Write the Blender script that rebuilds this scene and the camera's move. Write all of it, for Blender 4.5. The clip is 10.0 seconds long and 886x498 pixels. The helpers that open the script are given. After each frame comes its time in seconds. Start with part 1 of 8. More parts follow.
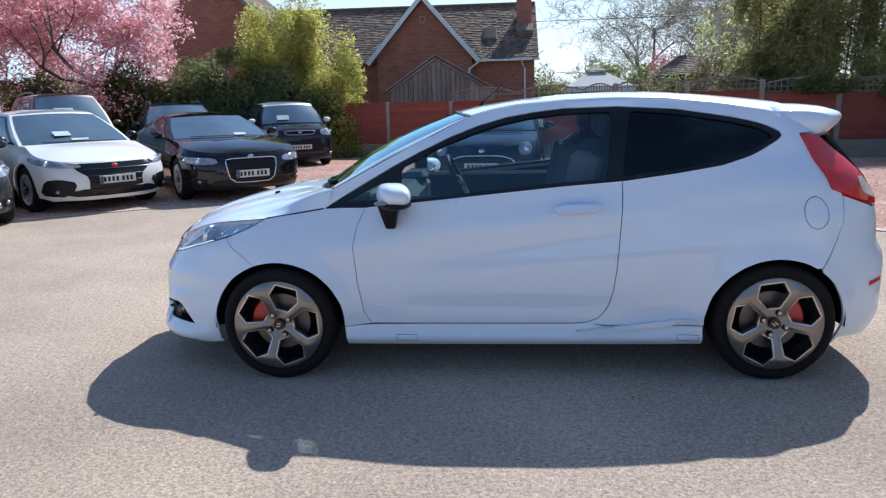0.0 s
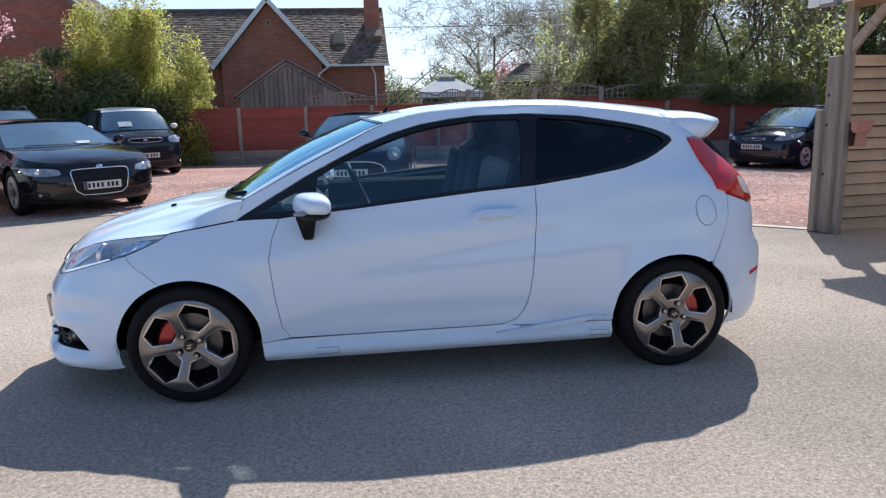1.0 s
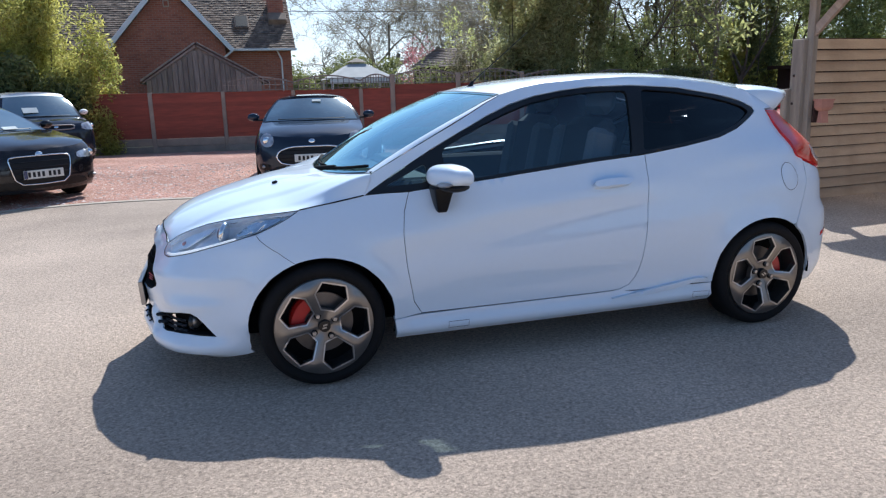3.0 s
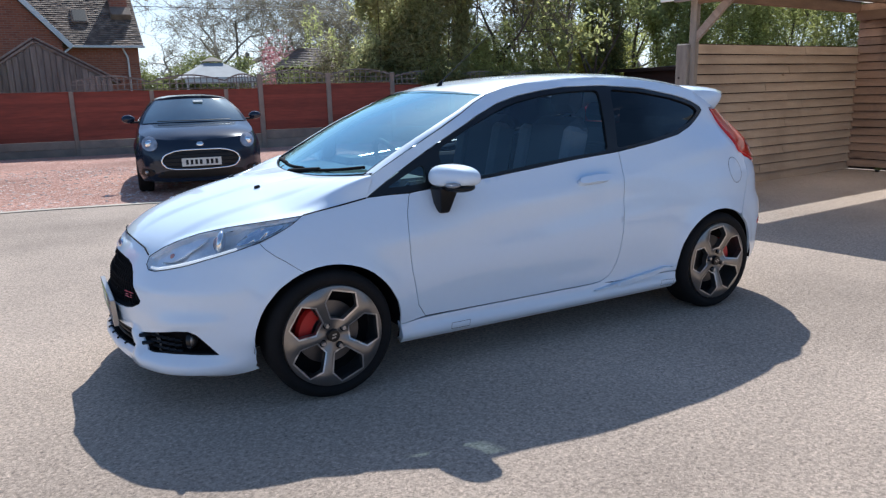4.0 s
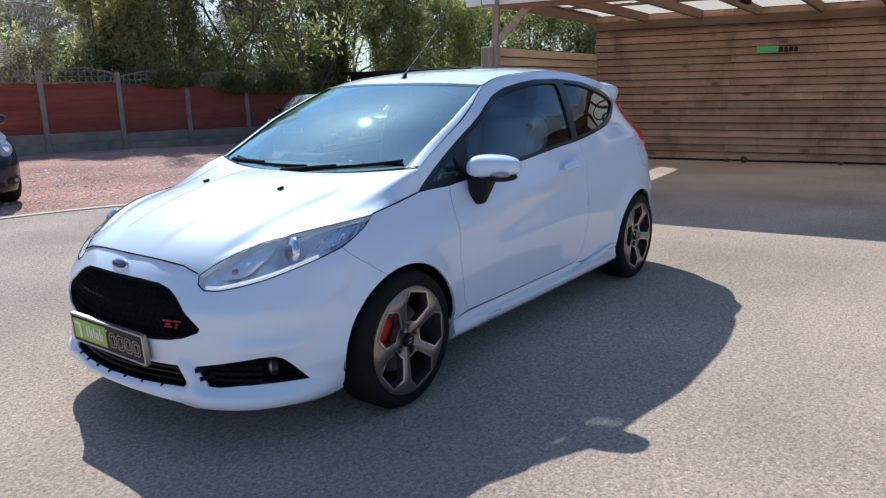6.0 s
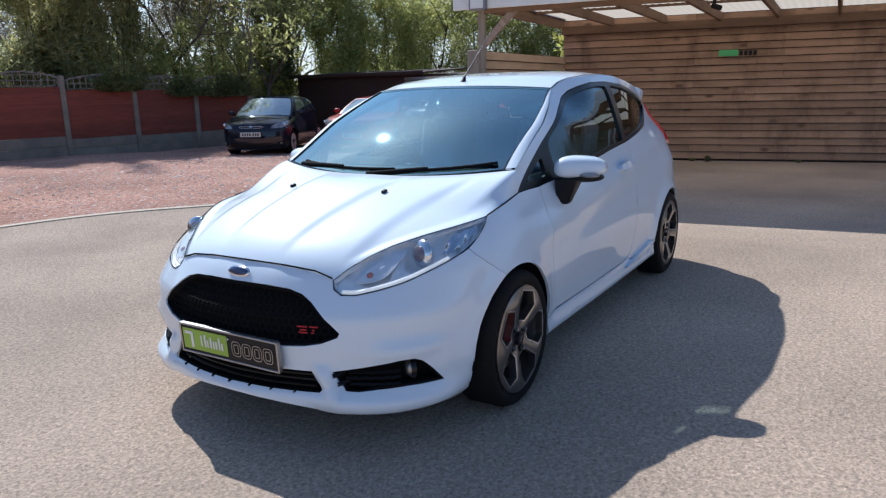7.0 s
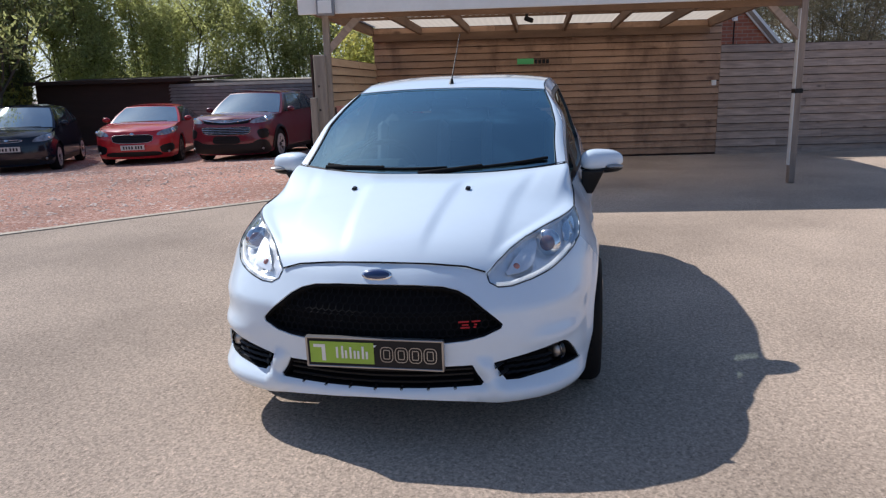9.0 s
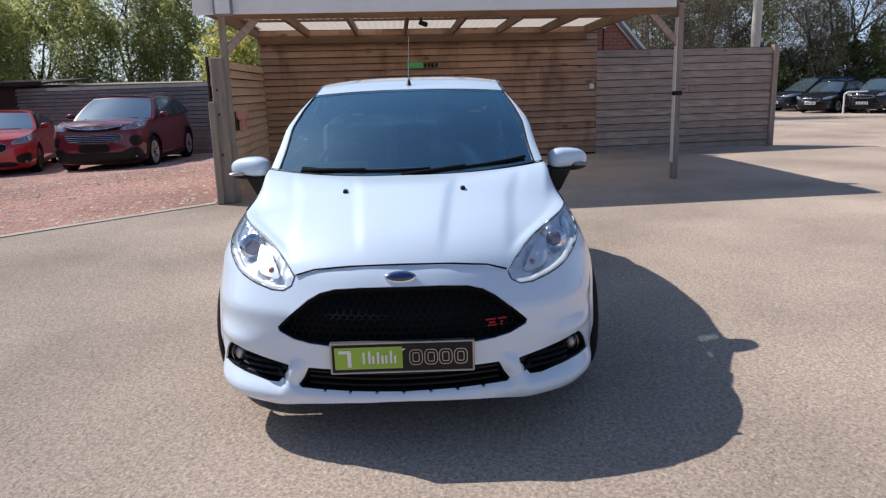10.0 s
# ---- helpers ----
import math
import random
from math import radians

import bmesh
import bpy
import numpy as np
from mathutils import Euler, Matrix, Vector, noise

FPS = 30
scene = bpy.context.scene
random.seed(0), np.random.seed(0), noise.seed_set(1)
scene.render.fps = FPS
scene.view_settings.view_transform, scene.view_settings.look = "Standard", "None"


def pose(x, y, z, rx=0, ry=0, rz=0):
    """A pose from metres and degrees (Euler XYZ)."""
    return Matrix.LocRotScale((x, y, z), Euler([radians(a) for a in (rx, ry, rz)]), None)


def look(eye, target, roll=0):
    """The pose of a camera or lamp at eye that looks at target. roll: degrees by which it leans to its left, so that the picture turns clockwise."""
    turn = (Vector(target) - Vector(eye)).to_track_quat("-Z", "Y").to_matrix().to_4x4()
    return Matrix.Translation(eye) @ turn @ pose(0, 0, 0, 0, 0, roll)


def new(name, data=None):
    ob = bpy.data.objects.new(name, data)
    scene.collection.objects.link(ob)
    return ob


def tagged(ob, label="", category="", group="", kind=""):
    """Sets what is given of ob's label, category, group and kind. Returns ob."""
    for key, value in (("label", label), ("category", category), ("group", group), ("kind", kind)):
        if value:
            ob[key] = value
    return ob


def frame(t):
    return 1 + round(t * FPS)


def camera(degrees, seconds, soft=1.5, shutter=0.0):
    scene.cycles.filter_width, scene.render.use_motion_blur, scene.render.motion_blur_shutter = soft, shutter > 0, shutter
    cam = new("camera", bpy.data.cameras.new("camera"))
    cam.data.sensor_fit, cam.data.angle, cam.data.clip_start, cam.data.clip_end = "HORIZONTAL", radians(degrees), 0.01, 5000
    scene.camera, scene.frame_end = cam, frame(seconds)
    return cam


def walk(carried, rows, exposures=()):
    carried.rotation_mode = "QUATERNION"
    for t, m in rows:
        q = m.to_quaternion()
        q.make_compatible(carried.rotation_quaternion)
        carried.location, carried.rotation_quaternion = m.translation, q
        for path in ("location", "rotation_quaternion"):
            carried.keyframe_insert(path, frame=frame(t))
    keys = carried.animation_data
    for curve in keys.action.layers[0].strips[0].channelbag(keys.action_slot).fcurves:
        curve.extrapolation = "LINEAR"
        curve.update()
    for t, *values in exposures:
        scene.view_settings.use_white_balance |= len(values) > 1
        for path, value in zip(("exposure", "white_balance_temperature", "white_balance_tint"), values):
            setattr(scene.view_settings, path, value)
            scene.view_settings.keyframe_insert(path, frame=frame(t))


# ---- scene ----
cam = camera(63.6, 10.0, soft=1.25, shutter=0.08)
METRES, EYE, TILT, LEAN, TURN = 6.75, 1.395, 0.0, 0.0, 4.54
ROWS = [
    (0.0, 0.0, 0.0, 0.0, -0.29, -11.41, 1.45),
    (0.5, -0.0299, -0.0025, 0.0021, -8.3, -11.36, 1.4),
    (1.0, -0.052, 0.0074, 0.0029, -12.57, -11.33, 1.45),
    (1.5, -0.0791, 0.0239, 0.0012, -14.83, -11.29, 1.51),
    (2.0, -0.1217, 0.0313, -0.0032, -16.17, -11.2, 1.56),
    (2.5, -0.1724, 0.0408, -0.0051, -18.87, -12.01, 1.55),
    (4.0, -0.3162, 0.1107, -0.0032, -33.94, -12.72, 1.35),
    (4.5, -0.356, 0.1529, -0.0033, -44.69, -12.73, 1.2),
    (5.0, -0.4031, 0.1949, -0.0054, -51.49, -12.86, 1.09),
    (5.5, -0.4401, 0.2373, -0.007, -55.96, -12.95, 1.11),
    (6.0, -0.4729, 0.2836, -0.0078, -58.01, -12.92, 1.17),
    (7.5, -0.5623, 0.4275, -0.0044, -68.21, -12.77, 1.4),
    (8.0, -0.5907, 0.4841, -0.006, -74.15, -12.73, 1.42),
    (8.5, -0.6083, 0.5382, -0.0059, -79.68, -12.7, 1.46),
    (9.0, -0.6112, 0.5838, -0.0048, -84.33, -12.73, 1.52),
    (9.5, -0.6168, 0.632, -0.0035, -90.32, -12.71, 1.58),
    (10.0, -0.6122, 0.671, -0.0051, -95.35, -12.68, 1.64),
]
walk(cam, [(t, pose(0, 0, EYE, TILT, LEAN, TURN) @ pose(METRES * x, METRES * y, METRES * z, 90 + pitch, roll, yaw)) for t, x, y, z, yaw, pitch, roll in ROWS],
     exposures=[(0.0, 0.61, 5690, 8), (2.5, 0.60, 5690, 8), (4.5, 0.53, 5690, 8), (6.0, 0.44, 5700, 9), (7.5, 0.28, 5830, 10), (10.0, 0.17, 6000, 12)])

# ---- light ----
SUN_AZ, SUN_EL = math.atan2(0.882, 0.472), radians(46.2)
to_sun = Vector((math.cos(SUN_AZ) * math.cos(SUN_EL), math.sin(SUN_AZ) * math.cos(SUN_EL), math.sin(SUN_EL)))
world = bpy.data.worlds.new("world")
scene.world = world
world.use_nodes = True
wn = world.node_tree.nodes
sky = wn.new("ShaderNodeTexSky")
sky.sky_type, sky.sun_disc = "NISHITA", False
sky.sun_elevation, sky.sun_rotation = SUN_EL, math.pi / 2 - SUN_AZ
sky.air_density, sky.dust_density, sky.ozone_density = 1.0, 0.7, 3.0
wn["Background"].inputs["Strength"].default_value = 0.098
# thin bright haze and cloud over the clear sky
wtc = wn.new("ShaderNodeTexCoord")
cloud = wn.new("ShaderNodeTexNoise")
cloud.inputs["Scale"].default_value, cloud.inputs["Detail"].default_value, cloud.inputs["Roughness"].default_value = 2.2, 8, 0.62
wmap = wn.new("ShaderNodeMapping")
wmap.inputs["Scale"].default_value = (1.0, 1.0, 2.4)
wr = wn.new("ShaderNodeMapRange")
wr.inputs["From Min"].default_value, wr.inputs["From Max"].default_value = 0.50, 0.70
wr.inputs["To Min"].default_value, wr.inputs["To Max"].default_value = 0.0, 0.38
wmix = wn.new("ShaderNodeMixRGB")
wmix.inputs["Color2"].default_value = (3.3, 5.3, 8.4, 1)
wl = world.node_tree.links
wl.new(wtc.outputs["Generated"], wmap.inputs["Vector"])
wl.new(wmap.outputs["Vector"], cloud.inputs["Vector"])
wl.new(cloud.outputs["Fac"], wr.inputs["Value"])
wl.new(wr.outputs["Result"], wmix.inputs["Fac"])
wl.new(sky.outputs["Color"], wmix.inputs["Color1"])
# white haze low over the horizon
wsep = wn.new("ShaderNodeSeparateXYZ")
wlow = wn.new("ShaderNodeMapRange")
wlow.inputs["From Min"].default_value, wlow.inputs["From Max"].default_value = 0.0, 0.36
wlow.inputs["To Min"].default_value, wlow.inputs["To Max"].default_value = 0.8, 0.0
whaze = wn.new("ShaderNodeMixRGB")
wdot = wn.new("ShaderNodeVectorMath")
wdot.operation = "DOT_PRODUCT"
wdot.inputs[1].default_value = to_sun
wside = wn.new("ShaderNodeMapRange")
wside.inputs["From Min"].default_value, wside.inputs["From Max"].default_value = -0.5, 0.6
wcol = wn.new("ShaderNodeMixRGB")
wcol.inputs["Color1"].default_value, wcol.inputs["Color2"].default_value = (3.4, 5.2, 8.2, 1), (7.2, 7.7, 8.1, 1)
wl.new(wtc.outputs["Generated"], wdot.inputs[0])
wl.new(wdot.outputs["Value"], wside.inputs["Value"])
wl.new(wside.outputs["Result"], wcol.inputs["Fac"])
wl.new(wcol.outputs["Color"], whaze.inputs["Color2"])
wl.new(wtc.outputs["Generated"], wsep.inputs["Vector"])
wl.new(wsep.outputs["Z"], wlow.inputs["Value"])
wl.new(wlow.outputs["Result"], whaze.inputs["Fac"])
wl.new(wmix.outputs["Color"], whaze.inputs["Color1"])
wl.new(whaze.outputs["Color"], wn["Background"].inputs["Color"])
sun_data = bpy.data.lights.new("sun", "SUN")
sun_data.energy, sun_data.angle, sun_data.color = 5.0, radians(0.55), (1.0, 0.95, 0.865)
sun = new("sun", sun_data)
sun.matrix_world = look(to_sun * 50, (0, 0, 0))


# ---- materials ----
def shader(name, base, rough=0.6, metal=0.0, second=None, scale=4.0, fine=60.0, bump=0.0, spread=0.5, coat=0.0,
           spec=0.5, vary=0.0, stretch=(1, 1, 1), grain=0.12, island=0.0, rough_var=0.0):
    """A Principled material with two scales of noise on its colour and a fine relief."""
    m = bpy.data.materials.new(name)
    m.use_nodes = True
    nt = m.node_tree
    n, l = nt.nodes, nt.links
    b = n["Principled BSDF"]
    b.inputs["Roughness"].default_value = rough
    b.inputs["Metallic"].default_value = metal
    b.inputs["Specular IOR Level"].default_value = spec
    b.inputs["Coat Weight"].default_value = coat
    b.inputs["Coat Roughness"].default_value = 0.03
    tc = n.new("ShaderNodeTexCoord")
    mp = n.new("ShaderNodeMapping")
    mp.inputs["Scale"].default_value = stretch
    if vary:
        own = n.new("ShaderNodeVectorMath")
        own.operation = "MULTIPLY_ADD"
        own.inputs[1].default_value = (31.0, 17.0, 9.0)
        l.new(n.new("ShaderNodeObjectInfo").outputs["Random"], own.inputs[0])
        l.new(tc.outputs["Object"], own.inputs[2])
        l.new(own.outputs[0], mp.inputs["Vector"])
    else:
        l.new(tc.outputs["Object"], mp.inputs["Vector"])
    big = n.new("ShaderNodeTexNoise")
    big.inputs["Scale"].default_value, big.inputs["Detail"].default_value = scale, 5
    l.new(mp.outputs["Vector"], big.inputs["Vector"])
    small = n.new("ShaderNodeTexNoise")
    small.inputs["Scale"].default_value, small.inputs["Detail"].default_value = fine, 3
    l.new(mp.outputs["Vector"], small.inputs["Vector"])
    ramp = n.new("ShaderNodeMapRange")
    ramp.inputs["From Min"].default_value, ramp.inputs["From Max"].default_value = 0.5 - spread / 2, 0.5 + spread / 2
    l.new(big.outputs["Fac"], ramp.inputs["Value"])
    mix = n.new("ShaderNodeMixRGB")
    mix.inputs["Color1"].default_value = (*base, 1)
    mix.inputs["Color2"].default_value = (*(second or [c * 0.8 for c in base]), 1)
    l.new(ramp.outputs["Result"], mix.inputs["Fac"])
    hsv = n.new("ShaderNodeHueSaturation")
    l.new(mix.outputs["Color"], hsv.inputs["Color"])
    val = n.new("ShaderNodeMath")
    val.operation = "MULTIPLY_ADD"
    val.inputs[1].default_value, val.inputs[2].default_value = grain * 2, 1 - grain
    l.new(small.outputs["Fac"], val.inputs[0])
    last = val.outputs[0]
    for amount, source in ((vary, "obj"), (island, "isl")):
        if amount:
            if source == "obj":
                info = n.new("ShaderNodeObjectInfo").outputs["Random"]
            else:
                info = n.new("ShaderNodeNewGeometry").outputs["Random Per Island"]
            k = n.new("ShaderNodeMath")
            k.operation = "MULTIPLY_ADD"
            k.inputs[1].default_value, k.inputs[2].default_value = amount * 2, 1 - amount
            l.new(info, k.inputs[0])
            both = n.new("ShaderNodeMath")
            both.operation = "MULTIPLY"
            l.new(last, both.inputs[0])
            l.new(k.outputs[0], both.inputs[1])
            last = both.outputs[0]
    l.new(last, hsv.inputs["Value"])
    l.new(hsv.outputs["Color"], b.inputs["Base Color"])
    if rough_var:
        rr = n.new("ShaderNodeMapRange")
        rr.inputs["To Min"].default_value, rr.inputs["To Max"].default_value = rough - rough_var, rough + rough_var
        l.new(big.outputs["Fac"], rr.inputs["Value"])
        l.new(rr.outputs["Result"], b.inputs["Roughness"])
    if bump:
        bp = n.new("ShaderNodeBump")
        bp.inputs["Strength"].default_value, bp.inputs["Distance"].default_value = 1.0, bump
        l.new(small.outputs["Fac"], bp.inputs["Height"])
        l.new(bp.outputs["Normal"], b.inputs["Normal"])
    return m


def add_knots(m, scale, size, colour):
    """Scattered dark knots with a soft stain round them."""
    n, l = m.node_tree.nodes, m.node_tree.links
    b = n["Principled BSDF"]
    old = b.inputs["Base Color"].links[0].from_socket
    tc = n.new("ShaderNodeTexCoord")
    mp = n.new("ShaderNodeMapping")
    mp.inputs["Scale"].default_value = (0.75, 1.0, 1.6)
    info = n.new("ShaderNodeObjectInfo")
    shift = n.new("ShaderNodeVectorMath")
    shift.operation = "MULTIPLY_ADD"
    shift.inputs[1].default_value = (37.0, 11.0, 23.0)
    vo = n.new("ShaderNodeTexVoronoi")
    vo.inputs["Scale"].default_value = scale
    mr = n.new("ShaderNodeMapRange")
    mr.inputs["From Min"].default_value, mr.inputs["From Max"].default_value = size * 0.35, size
    mr.inputs["To Min"].default_value, mr.inputs["To Max"].default_value = 0.85, 0.0
    mix = n.new("ShaderNodeMixRGB")
    mix.inputs["Color2"].default_value = (*colour, 1)
    l.new(tc.outputs["Object"], mp.inputs["Vector"])
    l.new(info.outputs["Random"], shift.inputs[0])
    l.new(mp.outputs["Vector"], shift.inputs[2])
    l.new(shift.outputs[0], vo.inputs["Vector"])
    l.new(vo.outputs["Distance"], mr.inputs["Value"])
    l.new(mr.outputs["Result"], mix.inputs["Fac"])
    l.new(old, mix.inputs["Color1"])
    l.new(mix.outputs["Color"], b.inputs["Base Color"])


def add_stains(m, scale, amount, colour, stretch=(1.0, 1.0, 0.4)):
    """Broad damp stains that run across neighbouring boards."""
    n, l = m.node_tree.nodes, m.node_tree.links
    b = n["Principled BSDF"]
    old = b.inputs["Base Color"].links[0].from_socket
    mp = n.new("ShaderNodeMapping")
    mp.inputs["Scale"].default_value = stretch
    l.new(n.new("ShaderNodeNewGeometry").outputs["Position"], mp.inputs["Vector"])
    no = n.new("ShaderNodeTexNoise")
    no.inputs["Scale"].default_value, no.inputs["Detail"].default_value, no.inputs["Roughness"].default_value = scale, 6, 0.65
    l.new(mp.outputs["Vector"], no.inputs["Vector"])
    mr = n.new("ShaderNodeMapRange")
    mr.inputs["From Min"].default_value, mr.inputs["From Max"].default_value = 0.50, 0.68
    mr.inputs["To Min"].default_value, mr.inputs["To Max"].default_value = 0.0, amount
    l.new(no.outputs["Fac"], mr.inputs["Value"])
    mix = n.new("ShaderNodeMixRGB")
    mix.inputs["Color2"].default_value = (*colour, 1)
    l.new(mr.outputs["Result"], mix.inputs["Fac"])
    l.new(old, mix.inputs["Color1"])
    l.new(mix.outputs["Color"], b.inputs["Base Color"])


def leaf_material(name, base, second, light=0.35):
    """Leaves: matt front, some light through."""
    m = shader(name, base, 0.55, second=second, scale=1.2, fine=9.0, spread=0.4, island=0.35, spec=0.3)
    nt = m.node_tree
    n, l = nt.nodes, nt.links
    t = n.new("ShaderNodeBsdfTranslucent")
    hsv = [k for k in n if k.bl_idname == "ShaderNodeHueSaturation"][0]
    l.new(hsv.outputs["Color"], t.inputs["Color"])
    mixer = n.new("ShaderNodeMixShader")
    mixer.inputs["Fac"].default_value = light
    l.new(n["Principled BSDF"].outputs[0], mixer.inputs[1])
    l.new(t.outputs[0], mixer.inputs[2])
    l.new(mixer.outputs[0], n["Material Output"].inputs["Surface"])
    return m


def glass_material(name, tint, amount, rough=0.0, coat=(0.86, 0.95, 1.0)):
    """A thin pane: clear tinted film under a mirror layer; coat colours what it reflects."""
    m = bpy.data.materials.new(name)
    m.use_nodes = True
    n, l = m.node_tree.nodes, m.node_tree.links
    for k in list(n):
        if k.bl_idname != "ShaderNodeOutputMaterial":
            n.remove(k)
    clear = n.new("ShaderNodeBsdfTransparent")
    clear.inputs["Color"].default_value = (*tint, 1)
    gloss = n.new("ShaderNodeBsdfGlossy")
    gloss.inputs["Roughness"].default_value = rough
    gloss.inputs["Color"].default_value = (*coat, 1)
    edge_on = n.new("ShaderNodeLayerWeight")
    edge_on.inputs["Blend"].default_value = 0.5
    fifth = n.new("ShaderNodeMath")
    fifth.operation = "POWER"
    fifth.inputs[1].default_value = 4.0
    l.new(edge_on.outputs["Facing"], fifth.inputs[0])
    fr = n.new("ShaderNodeMath")
    fr.operation = "MULTIPLY_ADD"
    fr.inputs[1].default_value, fr.inputs[2].default_value = 1 - amount, amount
    l.new(fifth.outputs[0], fr.inputs[0])
    mx = n.new("ShaderNodeMixShader")
    l.new(fr.outputs[0], mx.inputs["Fac"])
    l.new(clear.outputs[0], mx.inputs[1])
    l.new(gloss.outputs[0], mx.inputs[2])
    l.new(mx.outputs[0], n["Material Output"].inputs["Surface"])
    return m


def chips(name, colours, scale, big, spread, rough=0.88, bump=0.004, blotch=0.25, patch=None, gloss=0.08):
    """Stone chips: cells of mixed colour under broad blotches, with relief."""
    m = bpy.data.materials.new(name)
    m.use_nodes = True
    n, l = m.node_tree.nodes, m.node_tree.links
    b = n["Principled BSDF"]
    b.inputs["Roughness"].default_value, b.inputs["Specular IOR Level"].default_value = rough, gloss
    b.inputs["Diffuse Roughness"].default_value = 0.5
    tc = n.new("ShaderNodeTexCoord")
    warp = n.new("ShaderNodeTexNoise")
    warp.inputs["Scale"].default_value, warp.inputs["Detail"].default_value = scale * 0.7, 4
    l.new(tc.outputs["Object"], warp.inputs["Vector"])
    mixv = n.new("ShaderNodeVectorMath")
    mixv.operation = "MULTIPLY_ADD"
    mixv.inputs[1].default_value = (1.2 / scale,) * 3
    l.new(warp.outputs["Color"], mixv.inputs[0])
    l.new(tc.outputs["Object"], mixv.inputs[2])
    vo = n.new("ShaderNodeTexVoronoi")
    vo.inputs["Scale"].default_value = scale
    l.new(mixv.outputs[0], vo.inputs["Vector"])
    sep = n.new("ShaderNodeSeparateColor")
    l.new(vo.outputs["Color"], sep.inputs[0])
    ramp = n.new("ShaderNodeValToRGB")
    el = ramp.color_ramp.elements
    while len(el) < len(colours):
        el.new(0.5)
    for i, c in enumerate(colours):
        el[i].position, el[i].color = i / (len(colours) - 1), (*c, 1)
    fine = n.new("ShaderNodeTexNoise")
    fine.inputs["Scale"].default_value, fine.inputs["Detail"].default_value = scale * 0.45, 6
    fine.inputs["Roughness"].default_value = 0.75
    l.new(tc.outputs["Object"], fine.inputs["Vector"])
    av = n.new("ShaderNodeMath")
    av.operation = "MULTIPLY_ADD"
    av.inputs[1].default_value, av.inputs[2].default_value = spread, 0.5 - spread / 2
    l.new(sep.outputs[0], av.inputs[0])
    av2 = n.new("ShaderNodeMath")
    av2.operation = "MULTIPLY_ADD"
    av2.inputs[1].default_value, av2.inputs[2].default_value = 1.6, -0.8
    l.new(fine.outputs["Fac"], av2.inputs[0])
    add = n.new("ShaderNodeMath")
    l.new(av.outputs[0], add.inputs[0])
    l.new(av2.outputs[0], add.inputs[1])
    l.new(add.outputs[0], ramp.inputs["Fac"])
    bg = n.new("ShaderNodeTexNoise")
    bg.inputs["Scale"].default_value, bg.inputs["Detail"].default_value = big, 7
    l.new(tc.outputs["Object"], bg.inputs["Vector"])
    mr = n.new("ShaderNodeMapRange")
    mr.inputs["From Min"].default_value, mr.inputs["From Max"].default_value = 0.3, 0.7
    mr.inputs["To Min"].default_value, mr.inputs["To Max"].default_value = 1 - blotch, 1 + blotch
    l.new(bg.outputs["Fac"], mr.inputs["Value"])
    hsv = n.new("ShaderNodeHueSaturation")
    l.new(ramp.outputs["Color"], hsv.inputs["Color"])
    l.new(mr.outputs["Result"], hsv.inputs["Value"])
    l.new(hsv.outputs["Color"], b.inputs["Base Color"])
    bp = n.new("ShaderNodeBump")
    bp.inputs["Distance"].default_value = bump
    l.new(add.outputs[0], bp.inputs["Height"])
    l.new(bp.outputs["Normal"], b.inputs["Normal"])
    return m


TARMAC = chips("tarmac", [(0.155, 0.118, 0.094), (0.335, 0.260, 0.200), (0.47, 0.364, 0.280), (0.59, 0.456, 0.35), (0.86, 0.67, 0.52)], 115, 0.5, 0.42, rough=0.82, bump=0.0045, blotch=0.24, gloss=0.12)
GRAVEL = chips("gravel", [(0.26, 0.125, 0.09), (0.46, 0.232, 0.167), (0.57, 0.305, 0.228), (0.66, 0.43, 0.34), (0.80, 0.65, 0.55)], 44, 0.5, 0.6, bump=0.014, blotch=0.22)
GRASS = shader("grass", (0.07, 0.09, 0.03), 0.9, second=(0.10, 0.11, 0.04), scale=1.0, fine=40, bump=0.03, grain=0.4)
EDGING = shader("edging", (0.42, 0.36, 0.28), 0.8, fine=50, scale=3, grain=0.3)
PINE = shader("pine", (0.43, 0.268, 0.172), 0.75, second=(0.26, 0.154, 0.095), scale=2.2, fine=26, stretch=(0.7, 1, 4), bump=0.003, grain=0.24, vary=0.17, spread=0.55)
BEAM_WOOD = shader("beam_wood", (0.21, 0.125, 0.075), 0.75, second=(0.12, 0.07, 0.042), scale=2.2, fine=26, stretch=(0.7, 4, 4), bump=0.003, grain=0.22, vary=0.15)
PINE_NEW = shader("pine_new", (0.53, 0.395, 0.275), 0.75, second=(0.41, 0.295, 0.20), scale=2.2, fine=30, stretch=(0.7, 1, 5), bump=0.002, grain=0.15, vary=0.12, spread=0.5)
BOLT = shader("rusty_bolt", (0.05, 0.035, 0.03), 0.7, 0.4, fine=80)
GATE_WOOD = shader("gate_wood", (0.30, 0.25, 0.20), 0.85, second=(0.20, 0.165, 0.135), scale=3, fine=30, stretch=(7, 7, 0.8), bump=0.002, grain=0.2, vary=0.1)
PINE_GREY = shader("pine_grey", (0.455, 0.345, 0.275), 0.8, second=(0.235, 0.178, 0.145), scale=3, fine=30, stretch=(1, 1, 9), bump=0.002, grain=0.2, vary=0.14)
POST_WOOD = shader("post_wood", (0.40, 0.305, 0.24), 0.8, second=(0.25, 0.19, 0.15), scale=3, fine=30, stretch=(7, 7, 0.8), bump=0.002, grain=0.2, vary=0.12)
add_knots(PINE, 2.6, 0.20, (0.10, 0.05, 0.03))
add_knots(PINE_NEW, 2.2, 0.07, (0.20, 0.11, 0.06))
